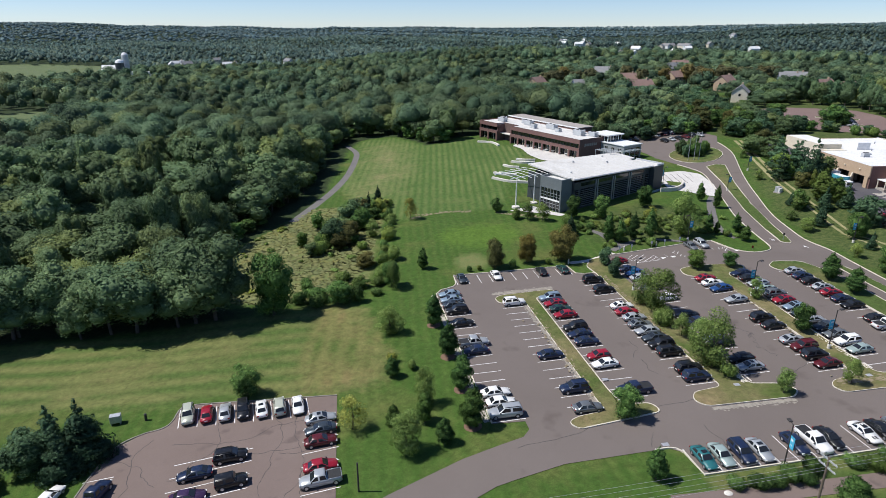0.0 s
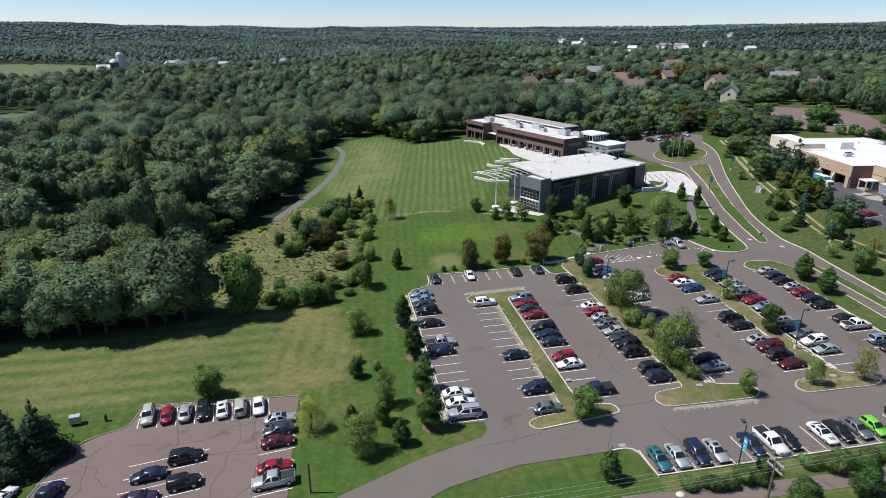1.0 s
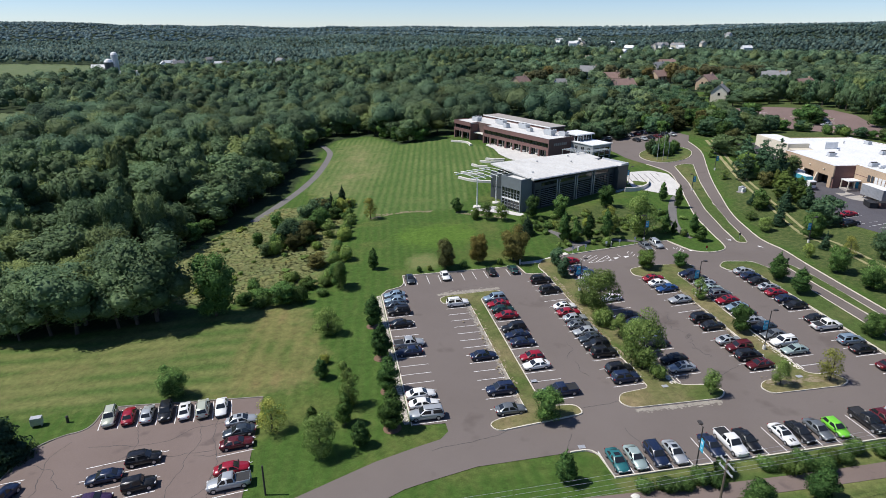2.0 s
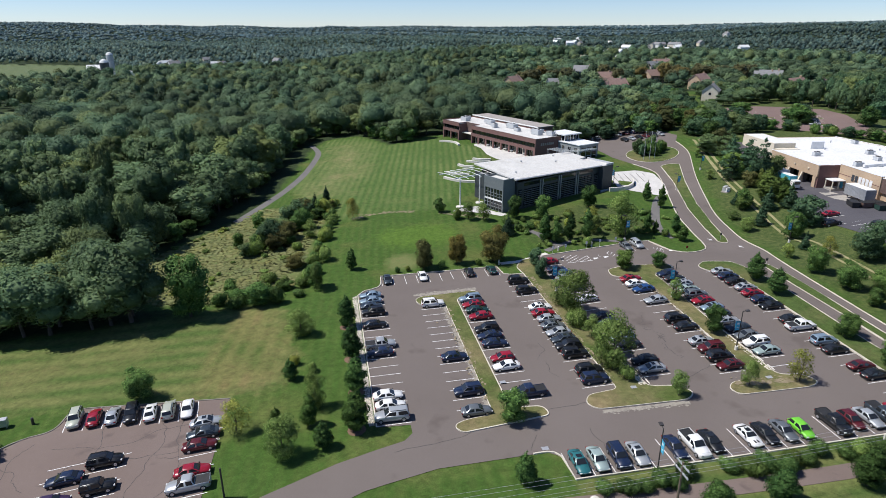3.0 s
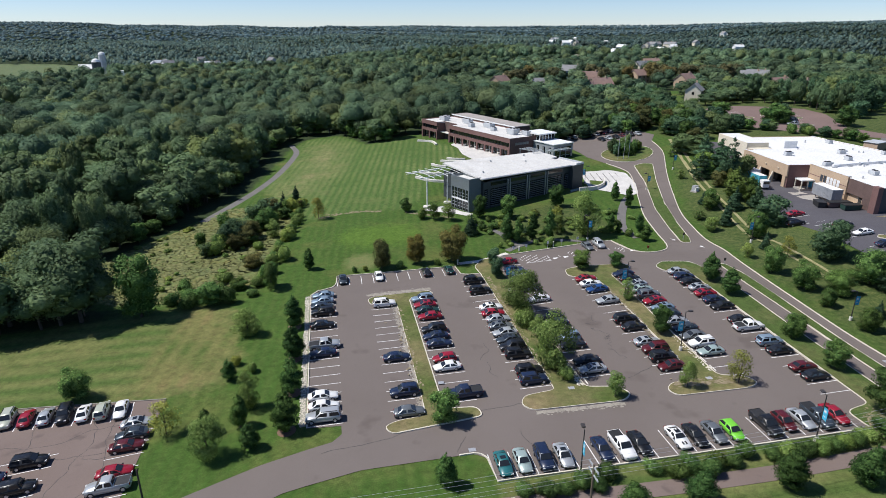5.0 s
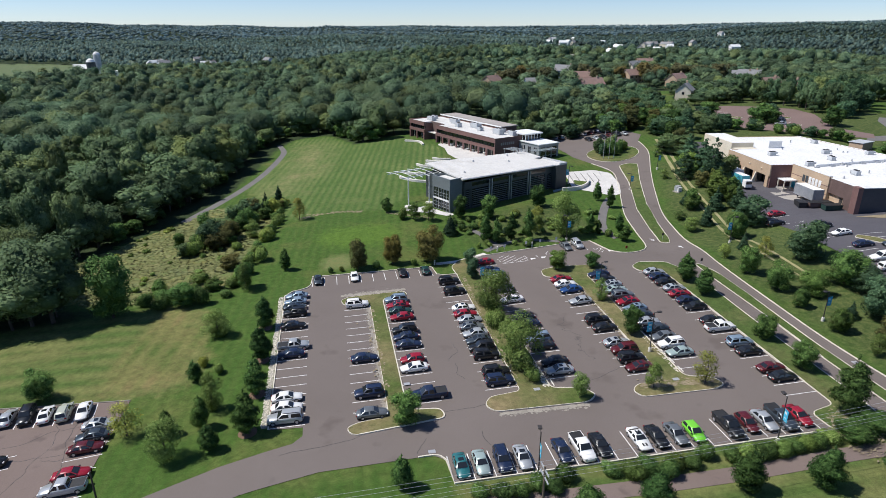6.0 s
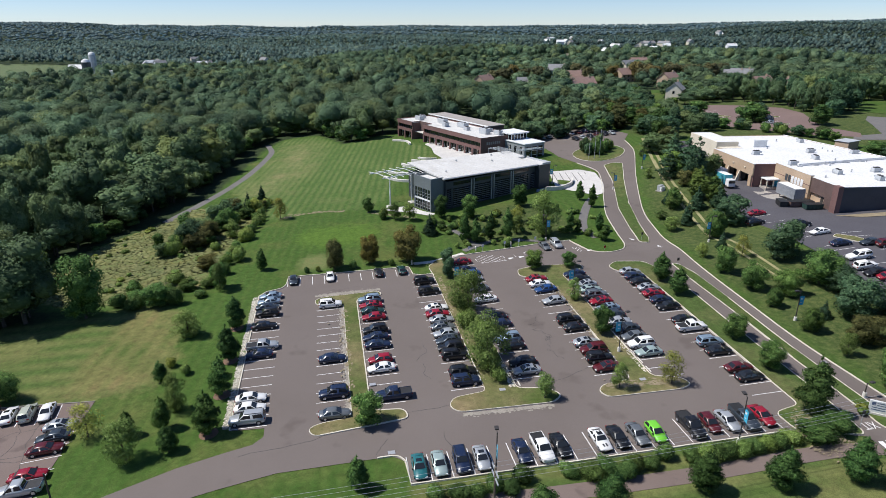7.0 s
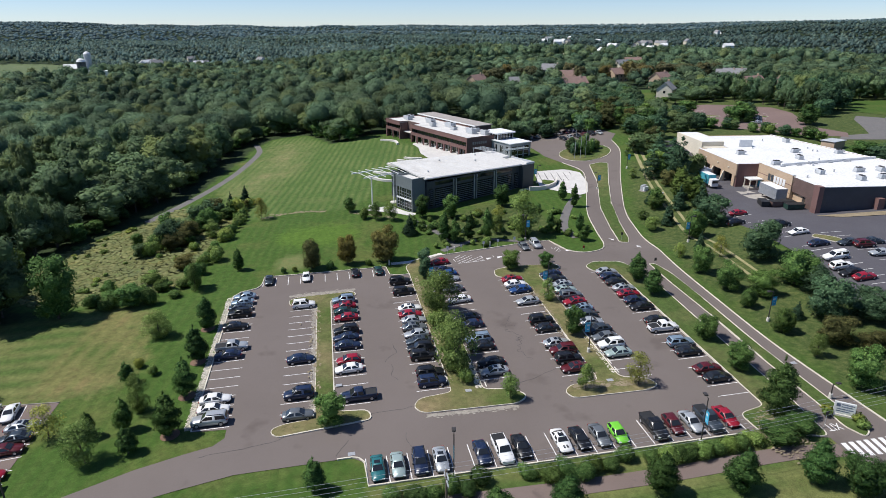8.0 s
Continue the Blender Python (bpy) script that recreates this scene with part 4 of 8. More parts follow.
for (ax, ay), (bx, by), dip in (((35.8, 131.7), (46.5, 122.8), 1.6), ((38.0, 137.4), (45.0, 132.2), 1.0), ((44.0, 145.9), (48.5, 140.5), 0.9), ((48.2, 149.7), (56.2, 145.4), 1.2), ((51.3, 152.9), (57.5, 148.6), 0.9), ((46.0, 195.2), (52.1, 182.0), -2.6)):
    mx, my = (ax + bx) / 2, (ay + by) / 2                # curved terrace walls stepping up the bank
    d = math.hypot(bx - ax, by - ay)
    w = strip("terrace_wall", curve_pts([(ax, ay), (mx + dip * (by - ay) / d, my - dip * (bx - ax) / d), (bx, by)], 1.2), 0.95, 0.7, M["concrete"], label="curved pale concrete seat wall")
    tagged(w, category="wall", kind="structure", group="curved terrace walls")
wl = strip("retaining_wall", curve_pts([(86, 104.5), (91, 104.5), (96, 108), (98.5, 113)], 1.5), 0.5, 1.3, M["concrete"], label="curved pale concrete retaining wall")
tagged(wl, category="wall", kind="structure")
tagged(drape("worn_soil", round_poly([(78.5, -19.2), (80.5, -16), (84, -16.5), (83, -20.5), (79.5, -23)], 1), M["soil"], 0.26, 8.0), "bare dry soil beside the lot", "ground")
for x, y in ((-3.0, 32.2), (-2.6, 19.6), (-2.4, 8.8), (-2.9, -1.0)):
    tagged(drape("mulch_ring", [(x + 1.4 * math.cos(a), y + 1.4 * math.sin(a)) for a in np.linspace(0, 6.28, 13)[:-1]], M["mulch"], 0.05, 6), "brown bark mulch round a tree", "mulch")

# ---- cars ----
def loft(bm, secs):
    """secs: (x, half width, bottom, top, shoulder) along the car."""
    rings = []
    for x, w, zb, zt, sh in secs:
        pts = [(w * 0.86, zb), (w, zb + 0.12), (w, zt - 0.16), (w * sh, zt), (-w * sh, zt), (-w, zt - 0.16), (-w, zb + 0.12), (-w * 0.86, zb)]
        rings.append([bm.verts.new((x, y, z)) for y, z in pts])
    for a, b in zip(rings, rings[1:]):
        for i in range(8):
            bm.faces.new((a[i], a[(i + 1) % 8], b[(i + 1) % 8], b[i]))
    bm.faces.new(rings[0])
    bm.faces.new(rings[-1][::-1])


def cabin(bm, x0, x1, x2, x3, w0, w1, zb, zt):
    """A cabin from windscreen foot x3 to the rear foot x0, with the roof from x1 to x2."""
    lo = [bm.verts.new(p) for p in ((x0, -w0, zb), (x3, -w0, zb), (x3, w0, zb), (x0, w0, zb))]
    hi = [bm.verts.new(p) for p in ((x1, -w1, zt - 0.07), (x2, -w1, zt - 0.07), (x2, w1, zt - 0.07), (x1, w1, zt - 0.07))]
    m = 0.22
    top = [bm.verts.new(p) for p in ((x1 + m, -w1 + m, zt), (x2 - m, -w1 + m, zt), (x2 - m, w1 - m, zt), (x1 + m, w1 - m, zt))]
    for a, b in ((lo, hi), (hi, top)):
        for i in range(4):
            bm.faces.new((a[i], a[(i + 1) % 4], b[(i + 1) % 4], b[i]))
    bm.faces.new(top)


def pane(a, b, c, d, inset, out):
    """A window pane laid just outside the quadrilateral a b c d."""
    P = [Vector(p) for p in (a, b, c, d)]
    mid = sum(P, Vector()) / 4
    n = (P[1] - P[0]).cross(P[3] - P[0]).normalized() * out
    bm = bmesh.new()
    q = [mid + (p - mid) * (1 - inset) for p in P]
    o = [bm.verts.new(p + n) for p in q]
    i = [bm.verts.new(p - n) for p in q]
    bm.faces.new(o)
    bm.faces.new(i[::-1])
    for k in range(4):
        bm.faces.new((o[k], i[k], i[(k + 1) % 4], o[(k + 1) % 4]))
    return bm


def wheel_mesh(r, w):
    bm = bmesh.new()
    tube(bm, (0, -w / 2, 0), (0, w / 2, 0), r, r, 14)
    bmesh.ops.bevel(bm, geom=[e for e in bm.edges if len(e.link_faces) == 2 and abs(e.calc_face_angle(0)) > 1.2], offset=0.04, segments=1, affect="EDGES")
    return bm


KINDS = {"S": ("sedan", 4.75, 1.82, 1.45), "H": ("hatchback", 4.2, 1.76, 1.52), "U": ("suv", 4.75, 1.9, 1.76), "P": ("pickup_truck", 5.7, 2.0, 1.86),
         "V": ("station_wagon", 5.3, 1.98, 1.86), "M": ("coupe", 4.8, 1.9, 1.36), "J": ("jeep", 4.3, 1.88, 1.8), "T": ("sedan", 4.75, 1.82, 1.45)}
proto = {}


def car_proto(code):
    name, L, Wd, H = KINDS[code]
    k = "S" if code == "T" else code
    root = new(name)
    w, h = Wd / 2, L / 2
    belt = {"S": 0.92, "H": 0.95, "U": 1.08, "P": 1.12, "V": 1.12, "M": 0.9, "J": 1.1}[k]
    hood = belt - (0.10 if k in "SHM" else 0.04)
    bm = bmesh.new()
    loft(bm, [(-h, w * 0.70, 0.44, belt - 0.2, 0.84), (-h + 0.1, w * 0.86, 0.34, belt - 0.07, 0.88), (-h + 0.38, w * 0.95, 0.28, belt - 0.01, 0.9), (-h + 0.9, w, 0.26, belt, 0.92), (0, w, 0.24, belt, 0.94), (h - 1.5, w, 0.24, belt - 0.01, 0.93),
              (h - 1.0, w * 0.99, 0.25, hood, 0.9), (h - 0.45, w * 0.94, 0.27, hood - 0.06, 0.84), (h - 0.2, w * 0.85, 0.3, hood - 0.13, 0.8), (h - 0.06, w * 0.72, 0.36, hood - 0.22, 0.78), (h, w * 0.6, 0.42, hood - 0.3, 0.78)])
    spans = {"S": (-h + 0.62, -h + 1.32, h - 2.12, h - 1.32), "H": (-h + 0.1, -h + 0.6, h - 1.9, h - 1.1), "U": (-h + 0.1, -h + 0.45, h - 2.0, h - 1.3), "P": (-h + 2.0, -h + 2.2, h - 2.2, h - 1.45),
             "V": (-h + 0.06, -h + 0.3, h - 2.3, h - 1.5), "M": (-h + 0.6, -h + 1.4, h - 2.35, h - 1.6), "J": (-h + 0.05, -h + 0.15, h - 1.75, h - 1.45)}
    x0, x1, x2, x3 = spans[k]
    w0, w1 = w * 0.93, w * (0.74 if k in "SHM" else 0.8)
    cabin(bm, x0, x1, x2, x3, w0, w1, belt - 0.02, H)
    if k == "P":                                    # side walls and tailgate of the bed
        for r in ((-h + 0.06, -h + 1.95, -w + 0.02, -w + 0.12, belt - 0.04, belt + 0.06), (-h + 0.06, -h + 1.95, w - 0.12, w - 0.02, belt - 0.04, belt + 0.06), (-h + 0.04, -h + 0.12, -w + 0.1, w - 0.1, belt - 0.04, belt + 0.06)):
            box(bm, *r)
    bmesh.ops.recalc_face_normals(bm, faces=bm.faces)
    bmesh.ops.bevel(bm, geom=[e for e in bm.edges if len(e.link_faces) == 2 and e.calc_face_angle(0) > 0.35], offset=0.085, segments=2, affect="EDGES", clamp_overlap=True)
    body = part("body", bm, CAR["w"], root, smooth=True)
    bm = boxes((-h + 0.1, h - 0.1, -w * 0.8, w * 0.8, 0.18, 0.3))
    part("underbody", bm, M["trim"], root)
    zt = H - 0.07
    part("windscreen", pane((x3, -w0, belt), (x3, w0, belt), (x2, w1, zt), (x2, -w1, zt), 0.17, 0.014), M["carglass"], root)
    part("rear_window", pane((x0, w0, belt), (x0, -w0, belt), (x1, -w1, zt), (x1, w1, zt), 0.22, 0.014), M["carglass"], root)
    for s in (1, -1):
        q = ((x0, -w0, belt), (x3, -w0, belt), (x2, -w1, zt), (x1, -w1, zt))
        xm = (x0 + x3) / 2 - 0.05
        rear = (q[0], (xm - 0.04, -w0, belt), (xm - 0.04, -w1, zt), q[3])
        front = ((xm + 0.04, -w0, belt), q[1], q[2], (xm + 0.04, -w1, zt))
        for quad in (rear, front):
            quad = [(x, y * s, z) for x, y, z in quad]
            part("side_window", pane(*(quad if s == 1 else quad[::-1]), 0.17, 0.014), M["carglass"], root)
    r = 0.33 if k in "SHM" else 0.38
    first = None
    for x in (-h + 0.95, h - 0.92):
        for s in (1, -1):
            m = pose(x, s * (w - 0.1), r)
            if first is None:
                wh = part("wheel", wheel_mesh(r, 0.22), M["tyre"], root)
                bm = bmesh.new()
                tube(bm, (0, -0.125, 0), (0, 0.125, 0), r * 0.62, r * 0.62, 12)
                rim = part("rim", bm, M["rim"], wh, "alloy rim")
                first = (wh, rim)
                wh.matrix_basis = m
            else:
                again(first[1], Matrix(), again(first[0], m))
    for s in (1, -1):
        part("headlight", boxes((h - 0.2, h - 0.03, s * w * 0.66 - 0.17, s * w * 0.66 + 0.17, hood - 0.32, hood - 0.18)), M["lamp_clear"], root)
        part("taillight", boxes((-h + 0.0, -h + 0.14, s * w * 0.7 - 0.15, s * w * 0.7 + 0.15, belt - 0.3, belt - 0.12)), M["lamp_red"], root)
        part("mirror", boxes((x3 - 0.28, x3 - 0.1, s * (w + 0.06) - 0.1, s * (w + 0.06) + 0.1, belt - 0.02, belt + 0.13)), M["trim"], root)
    if k in "UV":
        for s in (1, -1):
            part("roof_rail", boxes((x1 + 0.2, x2 - 0.1, s * (w1 - 0.1) - 0.02, s * (w1 - 0.1) + 0.02, H - 0.01, H + 0.06)), M["trim"], root)
    if k == "P":
        part("cargo_bed", boxes((-h + 0.12, -h + 1.93, -w + 0.14, w - 0.14, belt, belt + 0.012)), M["trim"], root, "dark cargo bed")
    if code in "MT":
        part("sunroof", boxes(((x1 + x2) / 2 - 0.1, (x1 + x2) / 2 + 0.5, -0.38, 0.38, H - 0.005, H + 0.01)), M["carglass"], root)
    if k == "M":
        for s in (0.22, -0.22):
            part("stripe", boxes((h - 1.35, h - 0.5, s - 0.12, s + 0.12, hood - 0.02, hood + 0.015)), M["trim"], root, "black racing stripe")
            part("stripe", boxes((x1 + 0.2, x2 - 0.2, s - 0.12, s + 0.12, H, H + 0.01)), M["trim"], root, "black racing stripe")
    part("number_plate", boxes((-h - 0.012, -h + 0.02, -0.26, 0.26, 0.62, 0.75)), M["linepaint"], root)
    proto[code] = root
    return root


used = set()
crng = random.Random(7)


def car(code, x, y, turn, place, lift=0.07):
    k, c = code
    if k == "S" and crng.random() < 0.4:
        k = "T"                                     # a sedan with a sunroof
    name, L, Wd, H = KINDS[k]
    if k not in proto:
        car_proto(k)
    a = turn + crng.uniform(-1.6, 1.6)
    ca, sa = math.cos(radians(a)), math.sin(radians(a))
    slope = (g(x + ca, y + sa) - g(x - ca, y - sa)) / 2
    lean = (g(x - sa, y + ca) - g(x + sa, y - ca)) / 2
    m = pose(x, y, g(x, y) + lift, 0, 0, a) @ pose(0, 0, 0, math.degrees(math.atan(lean)), -math.degrees(math.atan(slope)), 0)
    if k in used:
        o = copy_thing(proto[k], m)
    else:
        used.add(k)
        o = proto[k]
        o.matrix_basis = m
    for ch in o.children:
        if ch.name.split(".")[0] == "body":
            ch.material_slots[0].link = "OBJECT"
            ch.material_slots[0].material = CAR[c]
    word = {"suv": "sport utility vehicle", "pickup_truck": "pickup truck", "station_wagon": "long wagon"}.get(name, name.replace("_", " "))
    tagged(o, f"{CAR_WORD[c]} {word} parked {place}", "car", "parked cars")
    return o


for key, (c, a0, st, along_y, nose, ll, cars) in ROWS.items():
    for i, code in enumerate(cars.split()):
        if code == "--":
            continue
        p = a0 + i * st + crng.uniform(-0.12, 0.12)
        q = c + crng.uniform(-0.2, 0.2)
        flip = 180 if (crng.random() < 0.22 and key not in "N") else 0
        if code == "Pn":
            q += 0.9
        where = "in a marked bay"
        if along_y:
            car(code, q, p, nose + flip, where)
        else:
            car(code, p, q, nose + flip, where)
car("Sg", 69.6, 59.4, 274, "in an accessible bay")
car("Us", 72.9, 60.0, 274, "in an accessible bay")
for i, code in enumerate("Ua Sr Ss Uk Sw Ua Sw".split()):
    car(code, -45.8 + 2.84 * i, 12.4 - 0.3 * i, 97 if i % 3 else 277, "on the small lot")
for i, code in enumerate("Ss Sd Sm -- Sr Ps".split()):
    if code != "--":
        car(code, -25.2, 6.2 - 2.76 * i, 184 if i % 2 else 4, "on the small lot")
for code, x, y, a in (("Uk", -37.8, 0.4, 5), ("Sn", -42.2, -2.2, 186), ("Jk", -37.0, -5.0, 6), ("Su", -42.3, -6.6, 4), ("Pn", -54.6, -3.4, 74), ("Sw", -60.6, -2.2, 70)):
    car(code, x, y, a, "on the small lot")
for code, x, y, a in (("Sr", 131.4, 61.8, 0), ("Uk", 133.2, 47.6, 0), ("Sw", 133.2, 41.5, 180), ("Sn", 132.4, 34, 0), ("Vw", 130.6, 26.9, 180), ("Uw", 128.6, 22.9, 0), ("Sk", 128.4, 20, 180), ("Sr", 129.4, 17.6, 0),
                      ("Sd", 138.2, 31.9, 180), ("Um", 140.6, 29.9, 0), ("Ss", 140.2, 25.2, 180), ("Sd", 144, 31, 0), ("Uk", 126.8, 56, 0)):
    car(code, x, y, a - 6, "in the store yard")
lrng = random.Random(3)
for i in range(9):
    car(lrng.choice(["Sk", "Sd", "Uk", "Sm", "Ss", "Un"]), 106.5 + 3.1 * i, 176 - 0.5 * i, 95, "behind the buildings")
for i in range(6):
    car(lrng.choice(["Sk", "Sd", "Uk", "Sm", "Ss", "Un"]), 120 + 3.0 * i, 163 - 0.4 * i, 275, "behind the buildings")
for i in range(5):
    car(lrng.choice(["Sk", "Ss", "Uw", "Sd"]), 205 + 2.2 * i, 156 + 3.0 * i, 150, "on the upper lot")
for i in range(7):
    car(lrng.choice(["Sk", "Ss", "Uw", "Sn", "Sd"]), 258 + 3.0 * i, 142 - 1.1 * i, 70, "on the lot beyond the store")
car("Sr", 74, 224, 20, "behind the brick building")
car("Sr", 80, 226, 20, "behind the brick building")

# ---- trees ----
def soften(d, out, rng, wild=0.26):
    """Shading directions for leaf clumps: mostly those of the crown's own form."""
    nn = d * 0.62 + out * 0.42 + rng.normal(size=d.shape) * wild
    return np.repeat(nn / np.linalg.norm(nn, axis=1)[:, None], 3, axis=0)


def leaf_cloud(rng, lobes, n, size, up=0.15, shell=(0.74, 1.10), outward=0.72):
    """Leaf clumps spread through the outer part of some lobes (x, y, z, rx, ry, rz): corners and shading directions."""
    L = np.array(lobes, float)
    wgt = L[:, 3] * L[:, 4] + L[:, 3] * L[:, 5]
    pick = rng.choice(len(L), n, p=wgt / wgt.sum())
    d = rng.normal(size=(n, 3))
    d[:, 2] += up * 2
    d /= np.linalg.norm(d, axis=1)[:, None]
    c = L[pick, :3] + d * L[pick, 3:] * rng.uniform(*shell, size=(n, 1))
    nrm = d * outward + rng.normal(size=(n, 3)) * (1 - outward) * 0.8
    nrm /= np.linalg.norm(nrm, axis=1)[:, None]
    t = np.cross(nrm, rng.normal(size=(n, 3)))
    t /= np.linalg.norm(t, axis=1)[:, None]
    b = np.cross(nrm, t)
    s = size * rng.uniform(0.5, 1.4, size=(n, 1))
    k = lambda: rng.uniform(0.35, 0.65, size=(n, 1)) * s
    v = np.stack([c - t * k() - b * k(), c + t * k() - b * k() * 0.6, c + t * k() * 0.3 + b * k() * 1.3], 1)
    out = c - np.array([0, 0, (L[:, 2] * wgt).sum() / wgt.sum()])
    out /= np.linalg.norm(out, axis=1)[:, None]
    return v.reshape(-1, 3), soften(d, out, rng)


def leaf_mesh(name, verts, material, tint=None, core=None, normals=None):
    """A mesh of separate triangles, three vertices each, and a solid inner part."""
    verts = np.asarray(verts, np.float32)
    n = len(verts) // 3
    tri = np.arange(3 * n, dtype=np.int32)
    if core is not None:
        tri = np.concatenate([tri, (core[1] + len(verts)).ravel().astype(np.int32)])
        verts = np.concatenate([verts, core[0].astype(np.float32)])
        n += len(core[1])
        if normals is not None:
            normals = np.concatenate([normals, core[2]])
    me = bpy.data.meshes.new(name)
    me.vertices.add(len(verts))
    me.vertices.foreach_set("co", verts.ravel())
    me.loops.add(3 * n)
    me.loops.foreach_set("vertex_index", tri)
    me.polygons.add(n)
    me.polygons.foreach_set("loop_start", np.arange(0, 3 * n, 3, dtype=np.int32))
    me.update(calc_edges=True)
    if tint is not None:
        a = me.attributes.new("tint", "FLOAT", "POINT")
        a.data.foreach_set("value", np.asarray(tint, np.float32))
    me.materials.append(material)
    if normals is not None:
        me.polygons.foreach_set("use_smooth", [True] * n)
        me.normals_split_custom_set_from_vertices(np.asarray(normals, np.float32).tolist())
    return me


def crown_core(lobes, shrink):
    """Small solid lumps inside the lobes, so that a crown is not hollow."""
    bm = bmesh.new()
    bmesh.ops.create_icosphere(bm, subdivisions=1, radius=1)
    bm.verts.ensure_lookup_table()
    V = np.array([v.co[:] for v in bm.verts])
    F = np.array([[v.index for v in f.verts] for f in bm.faces])
    bm.free()
    vs = [V * np.array(q[3:]) * shrink + np.array(q[:3]) for q in lobes]
    fs = [F + i * len(V) for i in range(len(lobes))]
    return np.concatenate(vs), np.concatenate(fs), np.concatenate([V] * len(lobes))


def crown_lobes(rng, kind, h, r):
    """Lobes of a crown for a tree of height h and crown radius r."""
    out = []
    if kind in ("round", "wood"):
        base = 0.04 if kind == "round" else 0.12
        zc, rz = h * (0.5 + base / 2), h * (0.5 - base / 2)
        out.append((0, 0, zc, r * 0.74, r * 0.74, rz * 0.84))
        if kind == "wood":
            lean = rng.uniform(0, 6.28)
            out += [(r * 0.34 * math.cos(lean + k), r * 0.34 * math.sin(lean + k), zc + rz * rng.uniform(-0.1, 0.42), r * rng.uniform(0.46, 0.62), r * rng.uniform(0.46, 0.62), rz * rng.uniform(0.45, 0.6)) for k in (0, 2.1, 4.2)]
        for i in range(11 if kind == "round" else 12):
            a, e = rng.uniform(0, 6.28), rng.uniform(-0.65, 1.0)
            rr = r * 0.66 * math.cos(e * 0.9)
            s = rng.uniform(0.26, 0.46)
            out.append((rr * math.cos(a), rr * math.sin(a), zc + rz * 0.74 * math.sin(e * 1.3), r * s, r * s, r * s * (1.15 if kind == 'wood' else 0.95)))
        if kind == "round":
            out += [(0.35 * r * math.cos(a), 0.35 * r * math.sin(a), h * 0.2, r * 0.5, r * 0.5, h * 0.13) for a in (0.4, 2.5, 4.6)]
    elif kind == "oval":
        for i in range(9):
            z = h * (0.18 + 0.78 * i / 8)
            f = math.sin(math.pi * min(0.98, 0.2 + 0.78 * i / 8)) ** 0.7
            a = rng.uniform(0, 6.28)
            out.append((0.3 * r * f * math.cos(a), 0.3 * r * f * math.sin(a), z, r * 0.78 * f + 0.1, r * 0.78 * f + 0.1, h * 0.1))
    elif kind == "cone":
        for i in range(13):
            z = h * (0.06 + 0.9 * i / 12)
            f = 1.02 - i / 12
            for j in range(3 if f > 0.3 else 1):
                a = rng.uniform(0, 6.28)
                out.append((0.45 * r * f * math.cos(a), 0.45 * r * f * math.sin(a), z, r * 0.6 * f + 0.12, r * 0.6 * f + 0.12, h * 0.06))
    elif kind == "egg":
        for i in range(12):
            e = i / 11
            f = min(1.0, (0.2 + e) / 0.42) * (1 - e) ** 0.55 + 0.06
            for j in range(3 if f > 0.35 else 1):
                a = rng.uniform(0, 6.28)
                out.append((0.42 * r * f * math.cos(a), 0.42 * r * f * math.sin(a), h * (0.13 + 0.83 * e) + rng.uniform(-0.15, 0.15), r * f * rng.uniform(0.5, 0.66) + 0.08, r * f * rng.uniform(0.5, 0.66) + 0.08, h * 0.07))
    elif kind == "pine":                            # flat, spreading sprays in loose tiers
        for i in range(9):
            e = i / 8
            f = (1 - e) ** 0.75 * (0.75 + 0.25 * (i % 2)) + 0.12
            for j in range(5 if f > 0.45 else 3):
                a = rng.uniform(0, 6.28)
                q = r * f * rng.uniform(0.35, 0.75)
                out.append((q * math.cos(a), q * math.sin(a), h * (0.14 + 0.82 * e) + rng.uniform(-0.3, 0.3), r * f * 0.42 + 0.15, r * f * 0.42 + 0.15, h * 0.045))
    elif kind == "bush":
        for i in range(8):
            a, q = rng.uniform(0, 6.28), rng.uniform(0, 0.55)
            s = rng.uniform(0.35, 0.6)
            out.append((r * q * math.cos(a), r * q * math.sin(a), h * rng.uniform(0.3, 0.58), r * s, r * s, h * 0.4))
    elif kind == "open":
        for i in range(26):
            a, e = rng.uniform(0, 6.28), rng.uniform(0.0, 1.0)
            q = r * rng.uniform(0.2, 0.75) * math.sin(math.pi * (0.15 + 0.75 * e))
            s = rng.uniform(0.24, 0.42)
            out.append((q * math.cos(a), q * math.sin(a), h * (0.12 + 0.8 * e), r * s, r * s, r * s))
    return out


def trunk_mesh(rng, h, lobes, r0):
    bm = bmesh.new()
    top = h * 0.62
    mid = (rng.uniform(-0.1, 0.1) * h * 0.2, rng.uniform(-0.1, 0.1) * h * 0.2, h * 0.3)
    tube(bm, (0, 0, -0.3), mid, r0, r0 * 0.75, 7)
    tube(bm, mid, (mid[0] * 1.4, mid[1] * 1.4, top), r0 * 0.75, r0 * 0.3, 6)
    for q in lobes[1:6]:
        tube(bm, (mid[0], mid[1], min(h * 0.32, q[2] * 0.7)), (q[0] * 0.8, q[1] * 0.8, q[2]), r0 * 0.42, r0 * 0.12, 5)
    return bm


